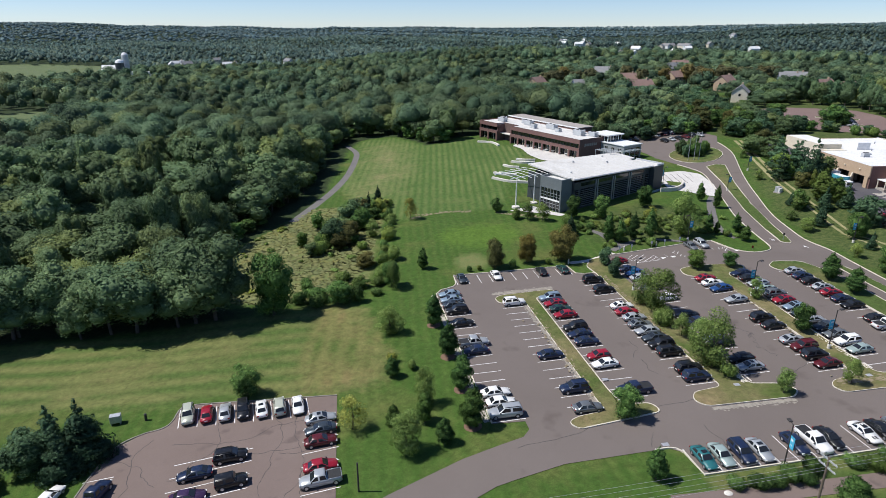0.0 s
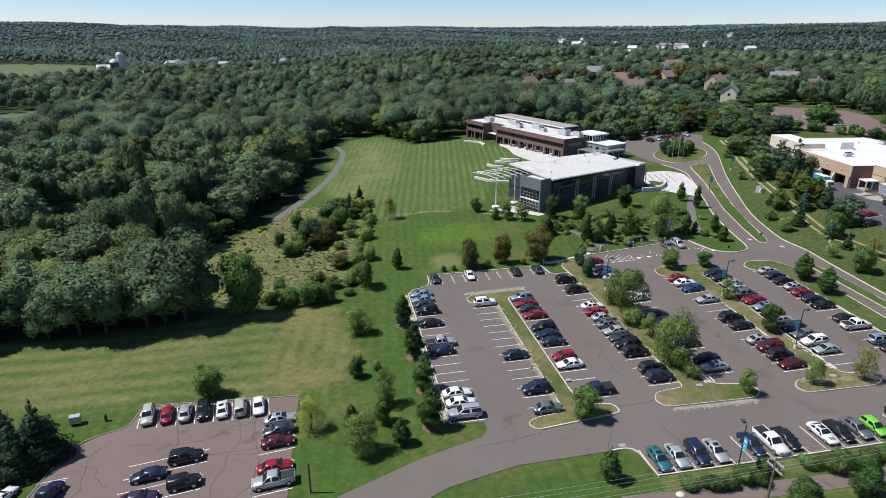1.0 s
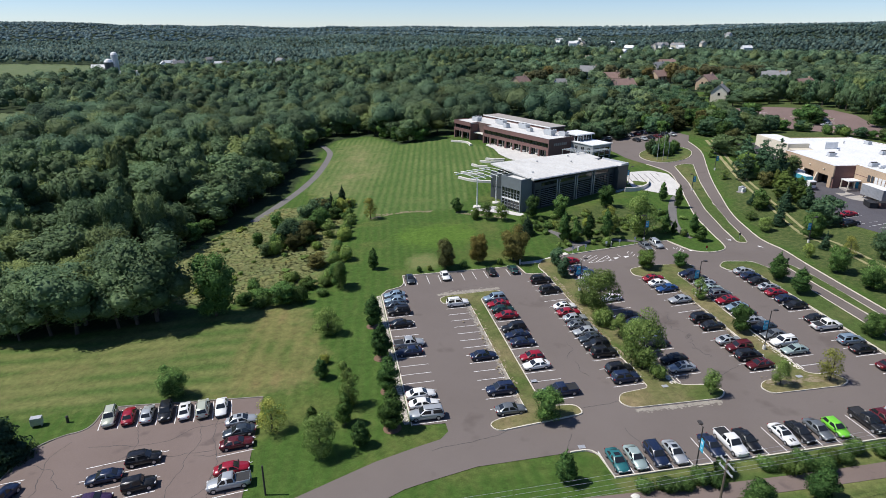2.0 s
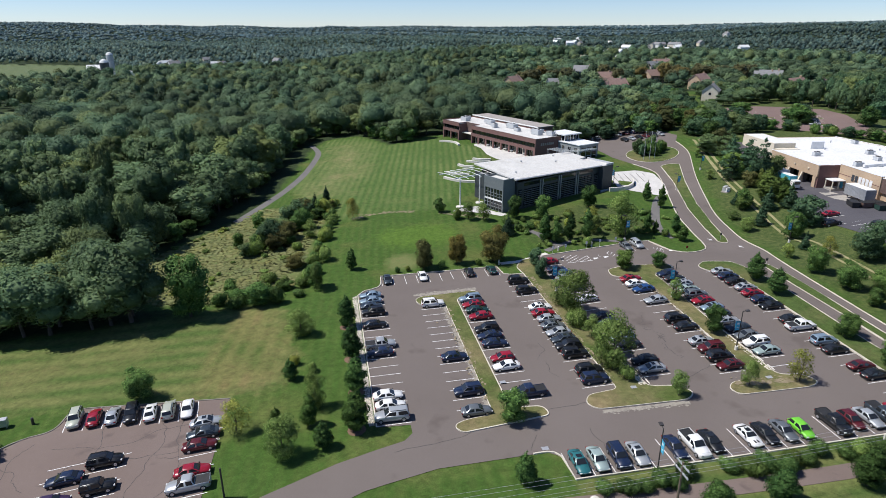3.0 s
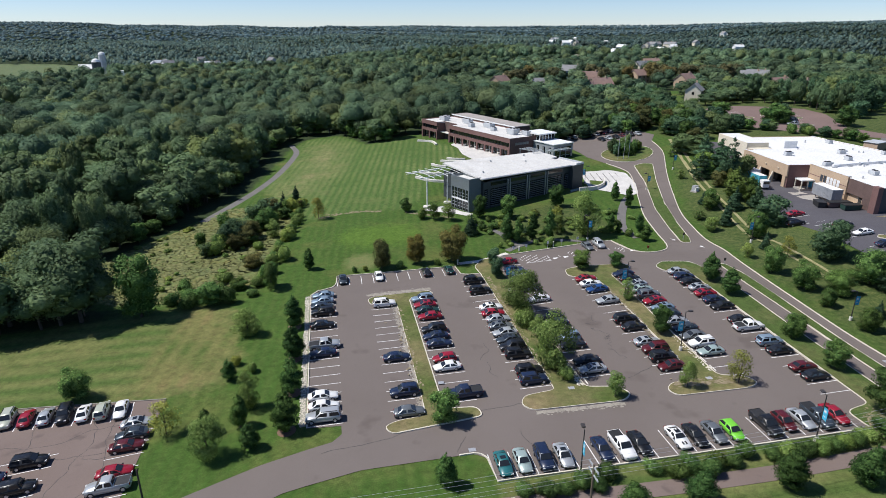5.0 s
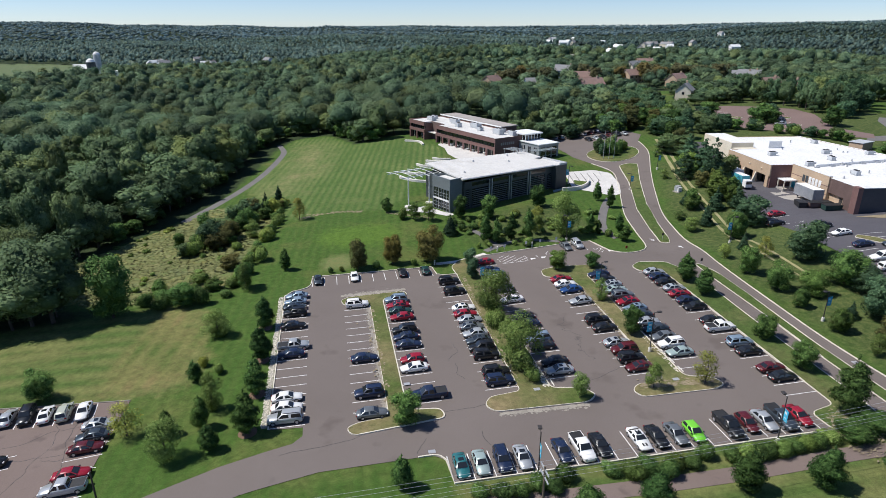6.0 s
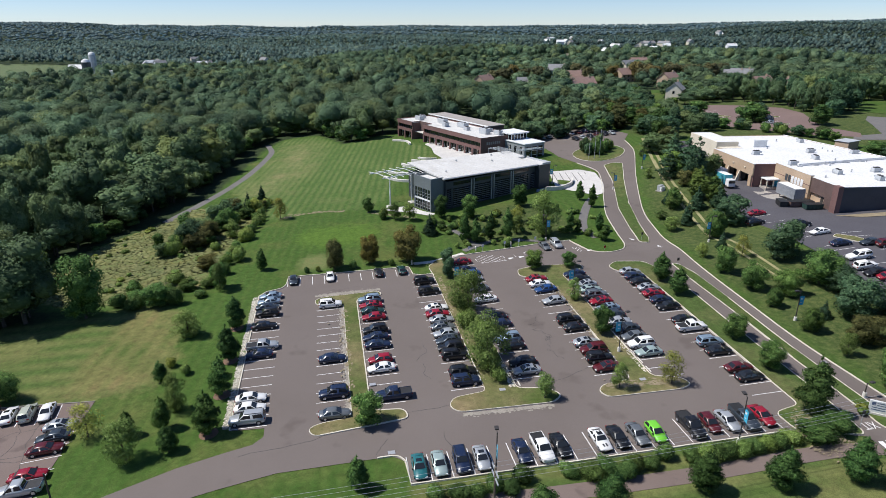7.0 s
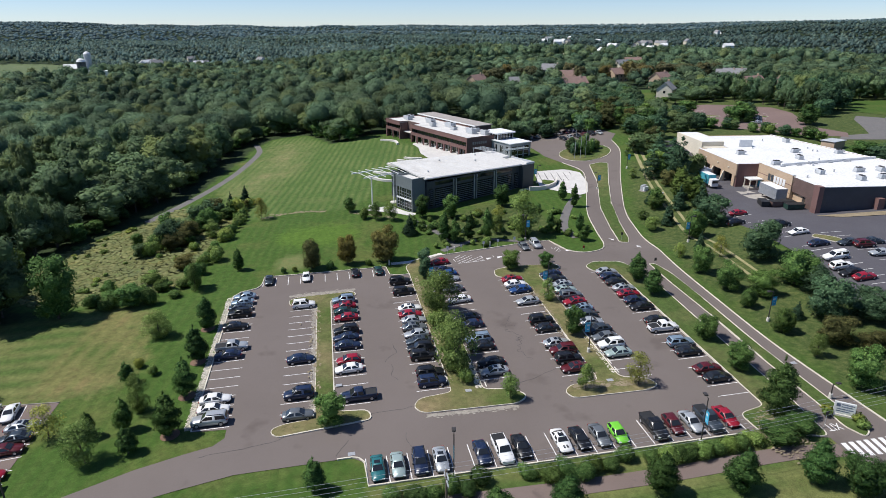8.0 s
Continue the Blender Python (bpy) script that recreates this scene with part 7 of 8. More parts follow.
def brick_building():
    ang = 112.6
    root = empty("brick_building", 74.5, 147.5, 6.6, ang, "two-storey red-brown brick building with flat white roof", "building")
    T = 7.7

    def wing(x0, x1, y0):
        bays = max(2, int(round((x1 - x0) / 5.2)))
        wv = (x1 - x0) / bays
        bm = bmesh.new()
        box(bm, x0, x1, y0 - 0.4, y0, 3.1, 4.3)
        box(bm, x0, x1, y0 - 0.4, y0, 6.0, T)
        for i in range(bays + 1):
            c = min(max(x0 + i * wv, x0 + 0.4), x1 - 0.4)
            box(bm, c - 0.4, c + 0.4, y0 - 0.4, y0, -1.5, 3.1)
        part("west_wall", bm, M["brick"], root)
        for i in range(bays):
            a, b = x0 + i * wv + 0.4, x0 + (i + 1) * wv - 0.4
            part("window", boxes((a, b, y0 - 1.6, y0 - 1.5, 0, 3.1)), M["glass"], root, "dark recessed ground-floor glazing")
            for k in (1, 2):
                c = a + (b - a) * k / 3
                part("column", boxes((c - 0.09, c + 0.09, y0 - 1.48, y0 - 1.3, 0, 3.1)), M["cream"], root)
            ribbon = part("window", boxes((x0 + i * wv, x0 + (i + 1) * wv, y0 - 0.8, y0 - 0.7, 4.3, 6.0)), M["glass"], root)
            for k in range(3):
                c = x0 + i * wv + wv * k / 3
                part("mullion", boxes((c - 0.05, c + 0.05, y0 - 0.69, y0 - 0.55, 4.3, 6.0)), M["darkmetal"], ribbon)
    wing(0, 42, 0)
    wing(51, 64, 0.3)
    part("recess_wall", boxes((42, 51, -4.4, -4.0, -1.5, T)), M["brick_dark"], root)
    part("south_wall", boxes((-0.4, 0, -17, 0, -1.5, T)), M["brick"], root)
    part("north_wall", boxes((63.6, 64, -17, -0.1, -1.5, T)), M["brick"], root)
    part("east_wall", boxes((0, 63.6, -17.4, -17, -1.5, T)), M["brick"], root)
    part("return_wall", boxes((41.6, 41.99, -4.4, -0.41, -1.5, T)), M["brick"], root)
    part("return_wall", boxes((51.01, 51.4, -4.4, -0.11, -1.5, T)), M["brick"], root)
    part("slab", boxes((0, 63.6, -16.98, -1.62, 3.1, 3.4)), M["concrete"], root)
    roof = part("roof", boxes((0, 42, -17, -0.4, T - 0.5, T - 0.3), (42, 51, -17, -4.4, T - 0.5, T - 0.3), (51, 63.6, -17, -0.1, T - 0.5, T - 0.3)), M["hall_roof"], root, "white gravel-free flat roof")
    part("coping", boxes((-0.45, 42, -0.1, 0.05, T, T + 0.1), (-0.45, -0.2, -17.4, -0.1, T, T + 0.1), (51, 64.05, 0.2, 0.35, T, T + 0.1)), M["brick_dark"], roof)
    bar = part("rear_wing", boxes((18, 64, -26, -17.5, -1.5, 8.2)), M["brick_dark"], root, "darker rear wing")
    part("rear_roof", boxes((17.6, 64.4, -26.4, -17.2, 8.2, 8.5)), M["greyroof"], bar)
    part("roof_edge", boxes((17.4, 64.5, -17.2, -17.0, 8.15, 8.62)), M["white"], bar)
    for k in range(7):
        part("sign_letter", boxes((-0.46, -0.4, -9.5 + 1.0 * k, -8.8 + 1.0 * k, 4.9, 5.9)), M["greyroof"], root, "weathered wall lettering")
    ca, sa = math.cos(radians(ang)), math.sin(radians(ang))
    for x, y, w, d, h in ((4, -12, 3.2, 2.2, 1.8), (9, -9, 4.2, 2.4, 2.2), (12, -13.5, 2.4, 2, 1.5), (20, -8, 2.2, 1.8, 1.4), (27, -11, 4.6, 2.6, 2.0), (33, -6, 2.2, 2, 1.8), (41, -10, 4, 2.4, 2.0), (46, -12, 2.4, 2, 1.6), (56, -7, 4, 2.4, 1.8), (60, -11, 2.6, 2, 1.5)):
        rtu(74.5 + ca * x - sa * y, 147.5 + sa * x + ca * y, 6.6 + T - 0.3, ang, w, d, h)


def glass_tower():
    root = empty("entrance_tower", 92.6, 148.5, 6.6, 112.6, "pale grey entrance block with glazed upper storey", "building")
    part("wall", boxes((-6, 12, -5, 5, -2.5, 5.8)), M["midpanel"], root)
    part("roof", boxes((-6.3, 12.3, -5.3, 5.3, 5.8, 6.1)), M["white"], root)
    for i in range(5):
        x = -4.6 + 3.4 * i
        w = part("window", boxes((x, x + 1.3, 5.0, 5.06, 2.2, 4.6)), M["glass"], root)
        part("frame", boxes((x + 0.6, x + 0.7, 5.06, 5.1, 2.2, 4.6)), M["white"], w)
    for i in range(3):
        y = -4 + 2.9 * i
        w = part("window", boxes((-6.06, -6.0, y, y + 2.3, 0.2, 4.8)), M["glass"], root)
        for z in (1.6, 3.2):
            part("frame", boxes((-6.1, -6.06, y, y + 2.3, z - 0.05, z + 0.05)), M["white"], w)
    up = part("upper_storey", boxes((3.5, 11.5, -3.8, 3.8, 6.1, 8.3)), M["glass"], root, "glazed upper storey")
    for i in range(6):
        x = 3.5 + 1.6 * i
        part("mullion", boxes((x - 0.09, x + 0.09, 3.8, 3.9, 6.1, 8.3)), M["white"], up)
        part("mullion", boxes((3.4, 3.5, -3.8 + 1.5 * i - 0.09, -3.8 + 1.5 * i + 0.09, 6.1, 8.3)), M["white"], up)
    part("upper_roof", boxes((2.7, 12.3, -4.6, 4.6, 8.3, 8.75)), M["white"], up)
    part("trellis", boxes(*[(-8.5 + 1.2 * k, -8.3 + 1.2 * k, -2, 9, 4.2, 4.45) for k in range(3)]), M["white"], root)


# ---- the store ----
def slab(bm, pts, z0, z1):
    """An upright prism on a polygon."""
    lo = [bm.verts.new((x, y, z0)) for x, y in pts]
    hi = [bm.verts.new((x, y, z1)) for x, y in pts]
    bm.faces.new(lo[::-1])
    bm.faces.new(hi)
    n = len(pts)
    for i in range(n):
        bm.faces.new((lo[i], lo[(i + 1) % n], hi[(i + 1) % n], hi[i]))
    return bm


def run(p, q, t, z0, z1):
    """A straight wall of thickness t, lying to the left of the line from p to q."""
    d = (Vector(q) - Vector(p)).normalized()
    n = Vector((-d.y, d.x)) * t
    return slab(bmesh.new(), [tuple(p), tuple(q), (q[0] + n.x, q[1] + n.y), (p[0] + n.x, p[1] + n.y)], z0, z1)


def store():
    root = empty("store_building", 150.4, 55.7, 6.8, -7, "large flat-roofed store with tan and dark brick walls", "building")
    T = 7.6
    part("south_wall", boxes((0.5, 48.5, 0, 0.5, -2.5, T)), M["wall_ribbed"], root, "dark ribbed south wall")
    part("corner_pier", boxes((-0.9, 0.48, -0.6, 1.6, -2.5, T + 0.3)), M["brick"], root, "red-brown brick corner pier")
    part("side_pier", boxes((15.6, 17.4, -1.6, -0.003, -2.5, 4.6)), M["brick"], root, "low tan brick pier")
    part("west_wall", boxes((0, 0.5, 1.62, 11.98, 3.4, T)), M["brick_dark"], root, "dark brick end bay")
    part("west_wall", boxes((0, 0.5, 1.62, 5.5, -2.5, 3.38)), M["brick_dark"], root)
    part("recess_wall", boxes((0.6, 0.9, 5.5, 11.98, -2.5, 3.38)), M["tan"], root, "tan wall set back under the end bay")
    part("dock_ledge", boxes((-1.6, 0.58, 5.6, 11.9, -2.5, 0.9), bevel=0.05), M["concrete"], root)
    part("steel_door", boxes((0.52, 0.597, 6.4, 7.6, 0.9, 3.0)), M["darkmetal"], root)
    part("west_wall", boxes((-0.4, 0.5, 12.02, 29.4, -2.5, T + 0.4)), M["tan"], root, "tan block wall")
    for z in (2.6, 5.0):
        part("brick_band", boxes((-0.43, -0.403, 12.1, 29.3, z, z + 0.18)), M["brick"], root)
    part("base_band", boxes((-0.5, -0.403, 12.1, 29.4, -2.5, 0.9)), M["brick_dark"], root)
    # loading bays standing forward of the wall
    part("end_wall", boxes((-6.98, 0.48, 29.42, 29.9, -2.5, T)), M["brick"], root, "red-brown brick end of the loading bays")
    bays = ((31.5, 36.6), (38.6, 43.6), (46, 52))
    part("west_wall", boxes((-7.4, -7.0, 29.42, 55.4, 4.0, T)), M["tan"], root, "tan wall over loading bays")
    for a, b in ((29.92, 31.5), (36.6, 38.6), (43.6, 46), (52, 55.4)):
        part("bay_pier", boxes((-7.4, -7.0, a, b, -2.5, 3.98)), M["tan"], root)
    for a, b in bays:
        # dark sheet at the back stands for the deep shade in the bay
        part("loading_door", boxes((-4.4, -4.3, a - 0.4, b + 0.4, -2.5, 4.2)), M["darkmetal"], root, "dark panel in place of shade inside an open bay")
        part("bay_soffit", boxes((-6.98, -4.45, a - 0.4, b + 0.4, 4.02, 4.3)), M["trim"], root)
        bm = bmesh.new()
        for v, f in ((( -7.42, -9.6, -7.42), (4.0, -2.5, -2.5)),):
            lo = [bm.verts.new((x, b + 0.1, z)) for x, z in zip(v, f)]
            hi = [bm.verts.new((x, b + 0.6, z)) for x, z in zip(v, f)]
            bm.faces.new(lo)
            bm.faces.new(hi[::-1])
            for k in range(3):
                bm.faces.new((lo[k], hi[k], hi[(k + 1) % 3], lo[(k + 1) % 3]))
        part("buttress", bm, M["cream"], root, "pale sloping buttress")
        for y in (a + 0.3, b - 0.3):
            part("dock_bumper", boxes((-7.55, -7.41, y - 0.2, y + 0.2, -0.6, 0.2)), M["tyre"], root)
    for y in (34, 41, 49):
        part("wall_lamp", boxes((-7.75, -7.41, y - 0.25, y + 0.25, 5.6, 5.95), bevel=0.05), M["cream"], root)
    part("return_wall", boxes((-6.98, -4.6, 54.9, 55.4, -2.5, T)), M["tan"], root)
    # cream block at the north end
    part("north_block", boxes((-5, 3, 58.4, 79, -2.5, T + 1.6)), M["cream"], root, "cream rendered north block")
    part("block_roof", boxes((-4.6, 2.6, 58.8, 78.6, T + 1.6, T + 1.64)), M["roof"], root)
    part("block_link", boxes((-4.58, 3, 55.42, 58.38, -2.5, T)), M["cream"], root)
    part("side_porch", boxes((-6.6, -5.02, 56.4, 60, 3.2, 3.5)), M["white"], root)
    # porch in the corner
    porch = part("porch_roof", boxes((-4.6, -0.45, 25.6, 29.38, 3.3, 3.65), bevel=0.04), M["white"], root, "flat pale porch roof")
    for x, y in ((-4.4, 25.8), (-4.4, 29.0), (-2.4, 25.8)):
        part("post", boxes((x - 0.14, x + 0.14, y - 0.14, y + 0.14, -2.0, 3.3)), M["cream"], porch)
    part("porch_floor", boxes((-4.7, -0.45, 25.5, 29.38, -2.0, 0.9)), M["worn_apron"], root)
    part("porch_door", boxes((-0.46, -0.405, 26.6, 28.4, 0.9, 3.1)), M["banner"], root, "blue steel door")
    # far walls and roof
    E = [(48.5, 0), (41.6, 36), (33, 79.5)]
    part("east_wall", run(E[0], E[1], 0.5, -2.5, T), M["tan"], root)
    part("east_wall", run(E[1], E[2], 0.5, -2.5, T), M["tan"], root)
    part("north_wall", boxes((3.02, 32.5, 79, 79.5, -2.5, T)), M["tan"], root)
    roof = part("roof", slab(bmesh.new(), [(0.5, 0.5), (48, 0.5), (41.1, 36), (32.5, 79), (3.02, 79), (3.02, 55.4), (-6.98, 55.4), (-6.98, 29.92), (0.5, 29.92)], T - 0.35, T - 0.1), M["roof"], root, "bright white membrane roof")
    part("coping", boxes((0.0, 48.5, -0.05, 0.5, T, T + 0.12)), M["white"], roof)
    part("coping", boxes((-0.05, 0.5, 1.62, 12, T, T + 0.12)), M["white"], roof)
    part("coping", boxes((-0.45, 0.5, 12.02, 29.4, T + 0.4, T + 0.52)), M["white"], roof)
    part("coping", boxes((-7.45, -7.0, 29.4, 55.4, T, T + 0.12)), M["white"], roof)
    part("coping", run((48.5, 0.5), E[1], 0.5, T, T + 0.12), M["white"], roof)
    part("coping", run(E[1], E[2], 0.5, T, T + 0.12), M["white"], roof)
    part("roof_divider", run((5, 26.2), (41.5, 34.6), 0.5, T - 0.1, T + 0.65), M["white"], roof)
    part("stair_head", boxes((7.6, 12.4, 56.6, 60.8, T - 0.1, T + 2.4), bevel=0.05), M["white"], roof)
    part("hatch", boxes((12.42, 12.46, 57.6, 58.6, T, T + 1.9)), M["darkmetal"], roof)
    rng = random.Random(31)
    for k in range(16):
        x, y = rng.uniform(3, 38), rng.uniform(4, 70)
        x = min(x, 30)
        bm = bmesh.new()
        tube(bm, (x, y, T - 0.1), (x, y, T + rng.uniform(0.4, 0.9)), 0.22, 0.22, 8)
        part("vent_pipe", bm, M["galv"], roof)
    for k in range(5):
        part("duct", boxes((4 + 6 * k, 5.6 + 6 * k, 25.2 + 1.4 * k, 25.7 + 1.4 * k, T - 0.1, T + 0.3)), M["galv"], roof)
    for k in range(6):
        part("wall_letter", boxes((-0.48, -0.403, 15 + 1.5 * k, 16.1 + 1.5 * k, 4.0, 6.0)), M["white" if k < 4 else "slate"], root)
    a = radians(-7)
    for i, (x, y) in enumerate(((1.5, 44.3), (29.9, 64.7), (21.4, 45.9), (16.5, 35.7), (4.1, 28.1), (10, 15.6), (22.8, 17.3), (30, 17.6), (35.2, 43.5), (16.4, 7.4), (24, 9))):
        rtu(150.4 + math.cos(a) * x - math.sin(a) * y, 55.7 + math.sin(a) * x + math.cos(a) * y, 6.8 + T - 0.1, -7 + 90 * (i % 2), 2.2, 1.5, 1.3)


def trailer(x, y, turn, z, skin="shade_grey"):
    root = empty("box_trailer", x, y, z, turn, "box trailer, sides greyed for shade, parked beside the store" if skin == "shade_grey" else "white box trailer backed up to the store", "trailer")
    part("body", boxes((-4.4, 4.4, -1.6, 1.6, 0.9, 4.0), bevel=0.04), M[skin], root)
    for k in range(18):
        for sd in (1, -1):
            part("rib", boxes((-4.2 + 0.49 * k, -4.12 + 0.49 * k, sd * 1.6 - 0.03, sd * 1.6 + 0.03, 1.0, 3.95)), M[skin], root)
    part("roof_panel", boxes((-4.35, 4.35, -1.55, 1.55, 4.0, 4.03)), M["white"], root)
    part("frame", boxes((-4.3, 4.3, -0.5, 0.5, 0.6, 0.9)), M["darkmetal"], root)
    for x in (-4.2, -3.0):
        for s in (1, -1):
            bm = bmesh.new()
            tube(bm, (x, s * 0.95, 0.5), (x, s * 1.2, 0.5), 0.5, 0.5, 14)
            part("wheel", bm, M["tyre"], root)
    part("landing_leg", boxes((3.6, 3.8, -0.7, -0.5, 0, 0.8), (3.6, 3.8, 0.5, 0.7, 0, 0.8)), M["darkmetal"], root)


def lorry(x, y, turn):
    root = empty("delivery_truck", x, y, None, turn, "turquoise and white delivery truck at the loading bays", "truck")
    part("cargo_box", boxes((-4.2, 2.4, -1.25, 1.25, 1.0, 3.9), bevel=0.04), M["truck_blue"], root)
    part("roof_panel", boxes((-4.15, 2.35, -1.2, 1.2, 3.9, 3.92)), M["white"], root)
    part("cab", boxes((2.6, 4.6, -1.15, 1.15, 0.6, 2.9), bevel=0.15), M["white"], root)
    part("windscreen", boxes((4.58, 4.63, -1.0, 1.0, 1.7, 2.6)), M["carglass"], root)
    part("chassis", boxes((-4.1, 4.4, -0.6, 0.6, 0.6, 1.0)), M["darkmetal"], root)
    for x in (-2.8, 3.5):
        for s in (1, -1):
            bm = bmesh.new()
            tube(bm, (x, s * 0.95, 0.5), (x, s * 1.2, 0.5), 0.5, 0.5, 14)
            part("wheel", bm, M["tyre"], root)


def dumpster(x, y, turn, mat_name, w=3.4):
    root = empty("dumpster", x, y, None, turn, "dark steel waste container beside the store", "dumpster", "waste containers")
    bm = bmesh.new()
    box(bm, -w / 2, w / 2, -1, 1, 0.15, 1.5, -0.12)
    part("bin", bm, M[mat_name], root)
    part("lid", boxes((-w / 2 - 0.15, w / 2 + 0.15, -1.15, 0, 1.5, 1.58), (-w / 2 - 0.15, w / 2 + 0.15, 0.02, 1.15, 1.5, 1.58)), M["trim"], root)
    for k in range(4):
        x = -w / 2 + w * (k + 0.5) / 4
        part("rib", boxes((x - 0.06, x + 0.06, -1.18, -1.0, 0.3, 1.4)), M[mat_name], root)


hall()
brick_building()
glass_tower()
store()
trailer(148.0, 70.4, 83, g(148, 70.4) + 0.06)
trailer(142.6, 98.5, 83, g(142.6, 98.5) + 0.06, "white")
lorry(140.2, 90.0, 264)
dumpster(147.6, 60.8, -8, "dumpster", 4.6)
dumpster(146.0, 63.6, -8, "brick_dark", 6.5)
dumpster(141.6, 65.4, 70, "trim", 3.6)
tagged(drape("concrete_apron", [(145.5, 64), (149.3, 62), (150.2, 72), (148.5, 82), (144.8, 82), (143.4, 74)], M["worn_apron"], 0.075, 4), "worn concrete apron at the loading bays", "pavement")
tagged(drape("kerbed_verge", round_poly([(150, 52.5), (163, 50.5), (178, 48.5), (176, 44.5), (152, 48.5), (147.5, 53)], 1.0), M["soil"], 0.16, 8), "pale kerbed verge round the store corner", "verge")


# ---- houses ----
def house(x, y, turn, L, D, H, wall, roofm, label, far=False):
    z = g(x, y)
    root = empty("house", x, y, z, turn, label, "house", "houses among the trees")
    bm = boxes((-L / 2, L / 2, -D / 2, D / 2, -1.5, H))
    v = [bm.verts.new(p) for p in ((-L / 2, -D / 2, H), (-L / 2, D / 2, H), (-L / 2, 0, H + D * 0.42), (L / 2, -D / 2, H), (L / 2, D / 2, H), (L / 2, 0, H + D * 0.42))]
    bm.faces.new((v[0], v[1], v[2]))
    bm.faces.new((v[5], v[4], v[3]))
    part("wall", bm, M[wall], root)
    o, t = 0.5, 0.22
    bm = bmesh.new()
    for s in (1, -1):
        a = [(-L / 2 - o, s * (D / 2 + o), H - o * 0.84), (L / 2 + o, s * (D / 2 + o), H - o * 0.84), (L / 2 + o, 0, H + D * 0.42), (-L / 2 - o, 0, H + D * 0.42)]
        lo = [bm.verts.new((p[0], p[1], p[2] + 0.03)) for p in a]
        hi = [bm.verts.new((p[0], p[1], p[2] + 0.03 + t)) for p in a]
        bm.faces.new(lo)
        bm.faces.new(hi[::-1])
        for k in range(4):
            bm.faces.new((lo[k], hi[k], hi[(k + 1) % 4], lo[(k + 1) % 4]))
    roof = part("roof", bm, M[roofm], root)
    part("chimney", boxes((L * 0.28, L * 0.28 + 0.9, -0.5, 0.5, H, H + D * 0.42 + 1.2)), M["tan"], roof)
    for k in range(2 if far else 3):
        for zz in (3.4,) if far else (0.8, 3.4):
            xw = -L / 2 + L * (k + 0.5) / 3
            w = part("window", boxes((xw - 0.55, xw + 0.55, -D / 2 - 0.05, -D / 2 - 0.003, zz, zz + 1.4)), M["glass"], root)
            if far:
                continue
            part("sill", boxes((xw - 0.65, xw + 0.65, -D / 2 - 0.1, -D / 2 - 0.055, zz - 0.1, zz)), M["white"], w)
    for s in () if far else (1, -1):
        w = part("window", boxes((s * L / 2, s * (L / 2 + 0.05), -0.6, 0.6, 3.4, 4.8) if s > 0 else (-L / 2 - 0.05, -L / 2, -0.6, 0.6, 3.4, 4.8)), M["glass"], root)


WALLS = {"c": ("cream", "cream-sided"), "b": ("siding_blue", "blue-sided"), "t": ("tan", "tan-walled"), "w": ("white", "white-sided")}
ROOFS = {"r": ("shingle_red", "reddish roof"), "g": ("shingle_grey", "grey roof"), "w": ("white", "white roof")}
for x, y, turn, L, D, code in HOUSES:
    wl_, rl_ = WALLS[code[0]], ROOFS[code[1]]
    house(x, y, turn, L, D, 5.6, wl_[0], rl_[0], f"{wl_[1]} house with {rl_[1]} among trees")
hrng = random.Random(9)
for x, y in FAR_HOUSES:
    c, r = hrng.choice("cwww"), hrng.choice("wggw")
    z = 5.5 + hrng.uniform(0, 2.5)
    house(x, y, hrng.uniform(0, 180), hrng.uniform(11, 18), hrng.uniform(8, 10), z, WALLS[c][0], ROOFS[r][0], f"distant {WALLS[c][1]} house with {ROOFS[r][1]}", True)


def farm():
    x, y = -272, 752
    root = empty("barn", x, y, None, 8, "red-brown barn with pale roof beside a silo", "barn")
    part("wall", boxes((-9, 9, -6, 6, -1, 8)), M["brick_dark"], root)
    bm = bmesh.new()
    v = [bm.verts.new(p) for p in ((-9.5, -7, 7.8), (9.5, -7, 7.8), (9.5, 0, 13), (-9.5, 0, 13), (9.5, 7, 7.8), (-9.5, 7, 7.8))]
    bm.faces.new(v[:4])
    bm.faces.new((v[3], v[2], v[4], v[5]))
    bm.faces.new((v[0], v[3], v[5]))
    bm.faces.new((v[1], v[4], v[2]))
    bm.faces.new((v[0], v[5], v[4], v[1]))
    part("roof", bm, M["white"], root)
    for dx, dy, r, h, mt in ((13, 16, 4.0, 24, "palepanel"), (12.5, -7, 5.0, 16, "slate")):
        s = empty("silo", x + dx, y + dy, None, 0, "tall farm silo with domed cap", "silo", "farm silos")
        bm = bmesh.new()
        tube(bm, (0, 0, -1), (0, 0, h), r, r, 20)
        part("shaft", bm, M[mt], s)
        bm = bmesh.new()
        tube(bm, (0, 0, h), (0, 0, h + r * 0.5), r * 1.02, r * 0.75, 20)
        tube(bm, (0, 0, h + r * 0.5), (0, 0, h + r * 0.8), r * 0.75, r * 0.25, 20)
        part("dome", bm, M["white"], s)
    sh = empty("long_shed", x + 37, y - 14, None, 4, "long white farm shed", "shed")
    part("wall", boxes((-14, 14, -4, 4, -1, 6)), M["white"], sh)
    part("roof", boxes((-14.4, 14.4, -4.4, 4.4, 6, 6.6), bevel=0.2), M["white"], sh)


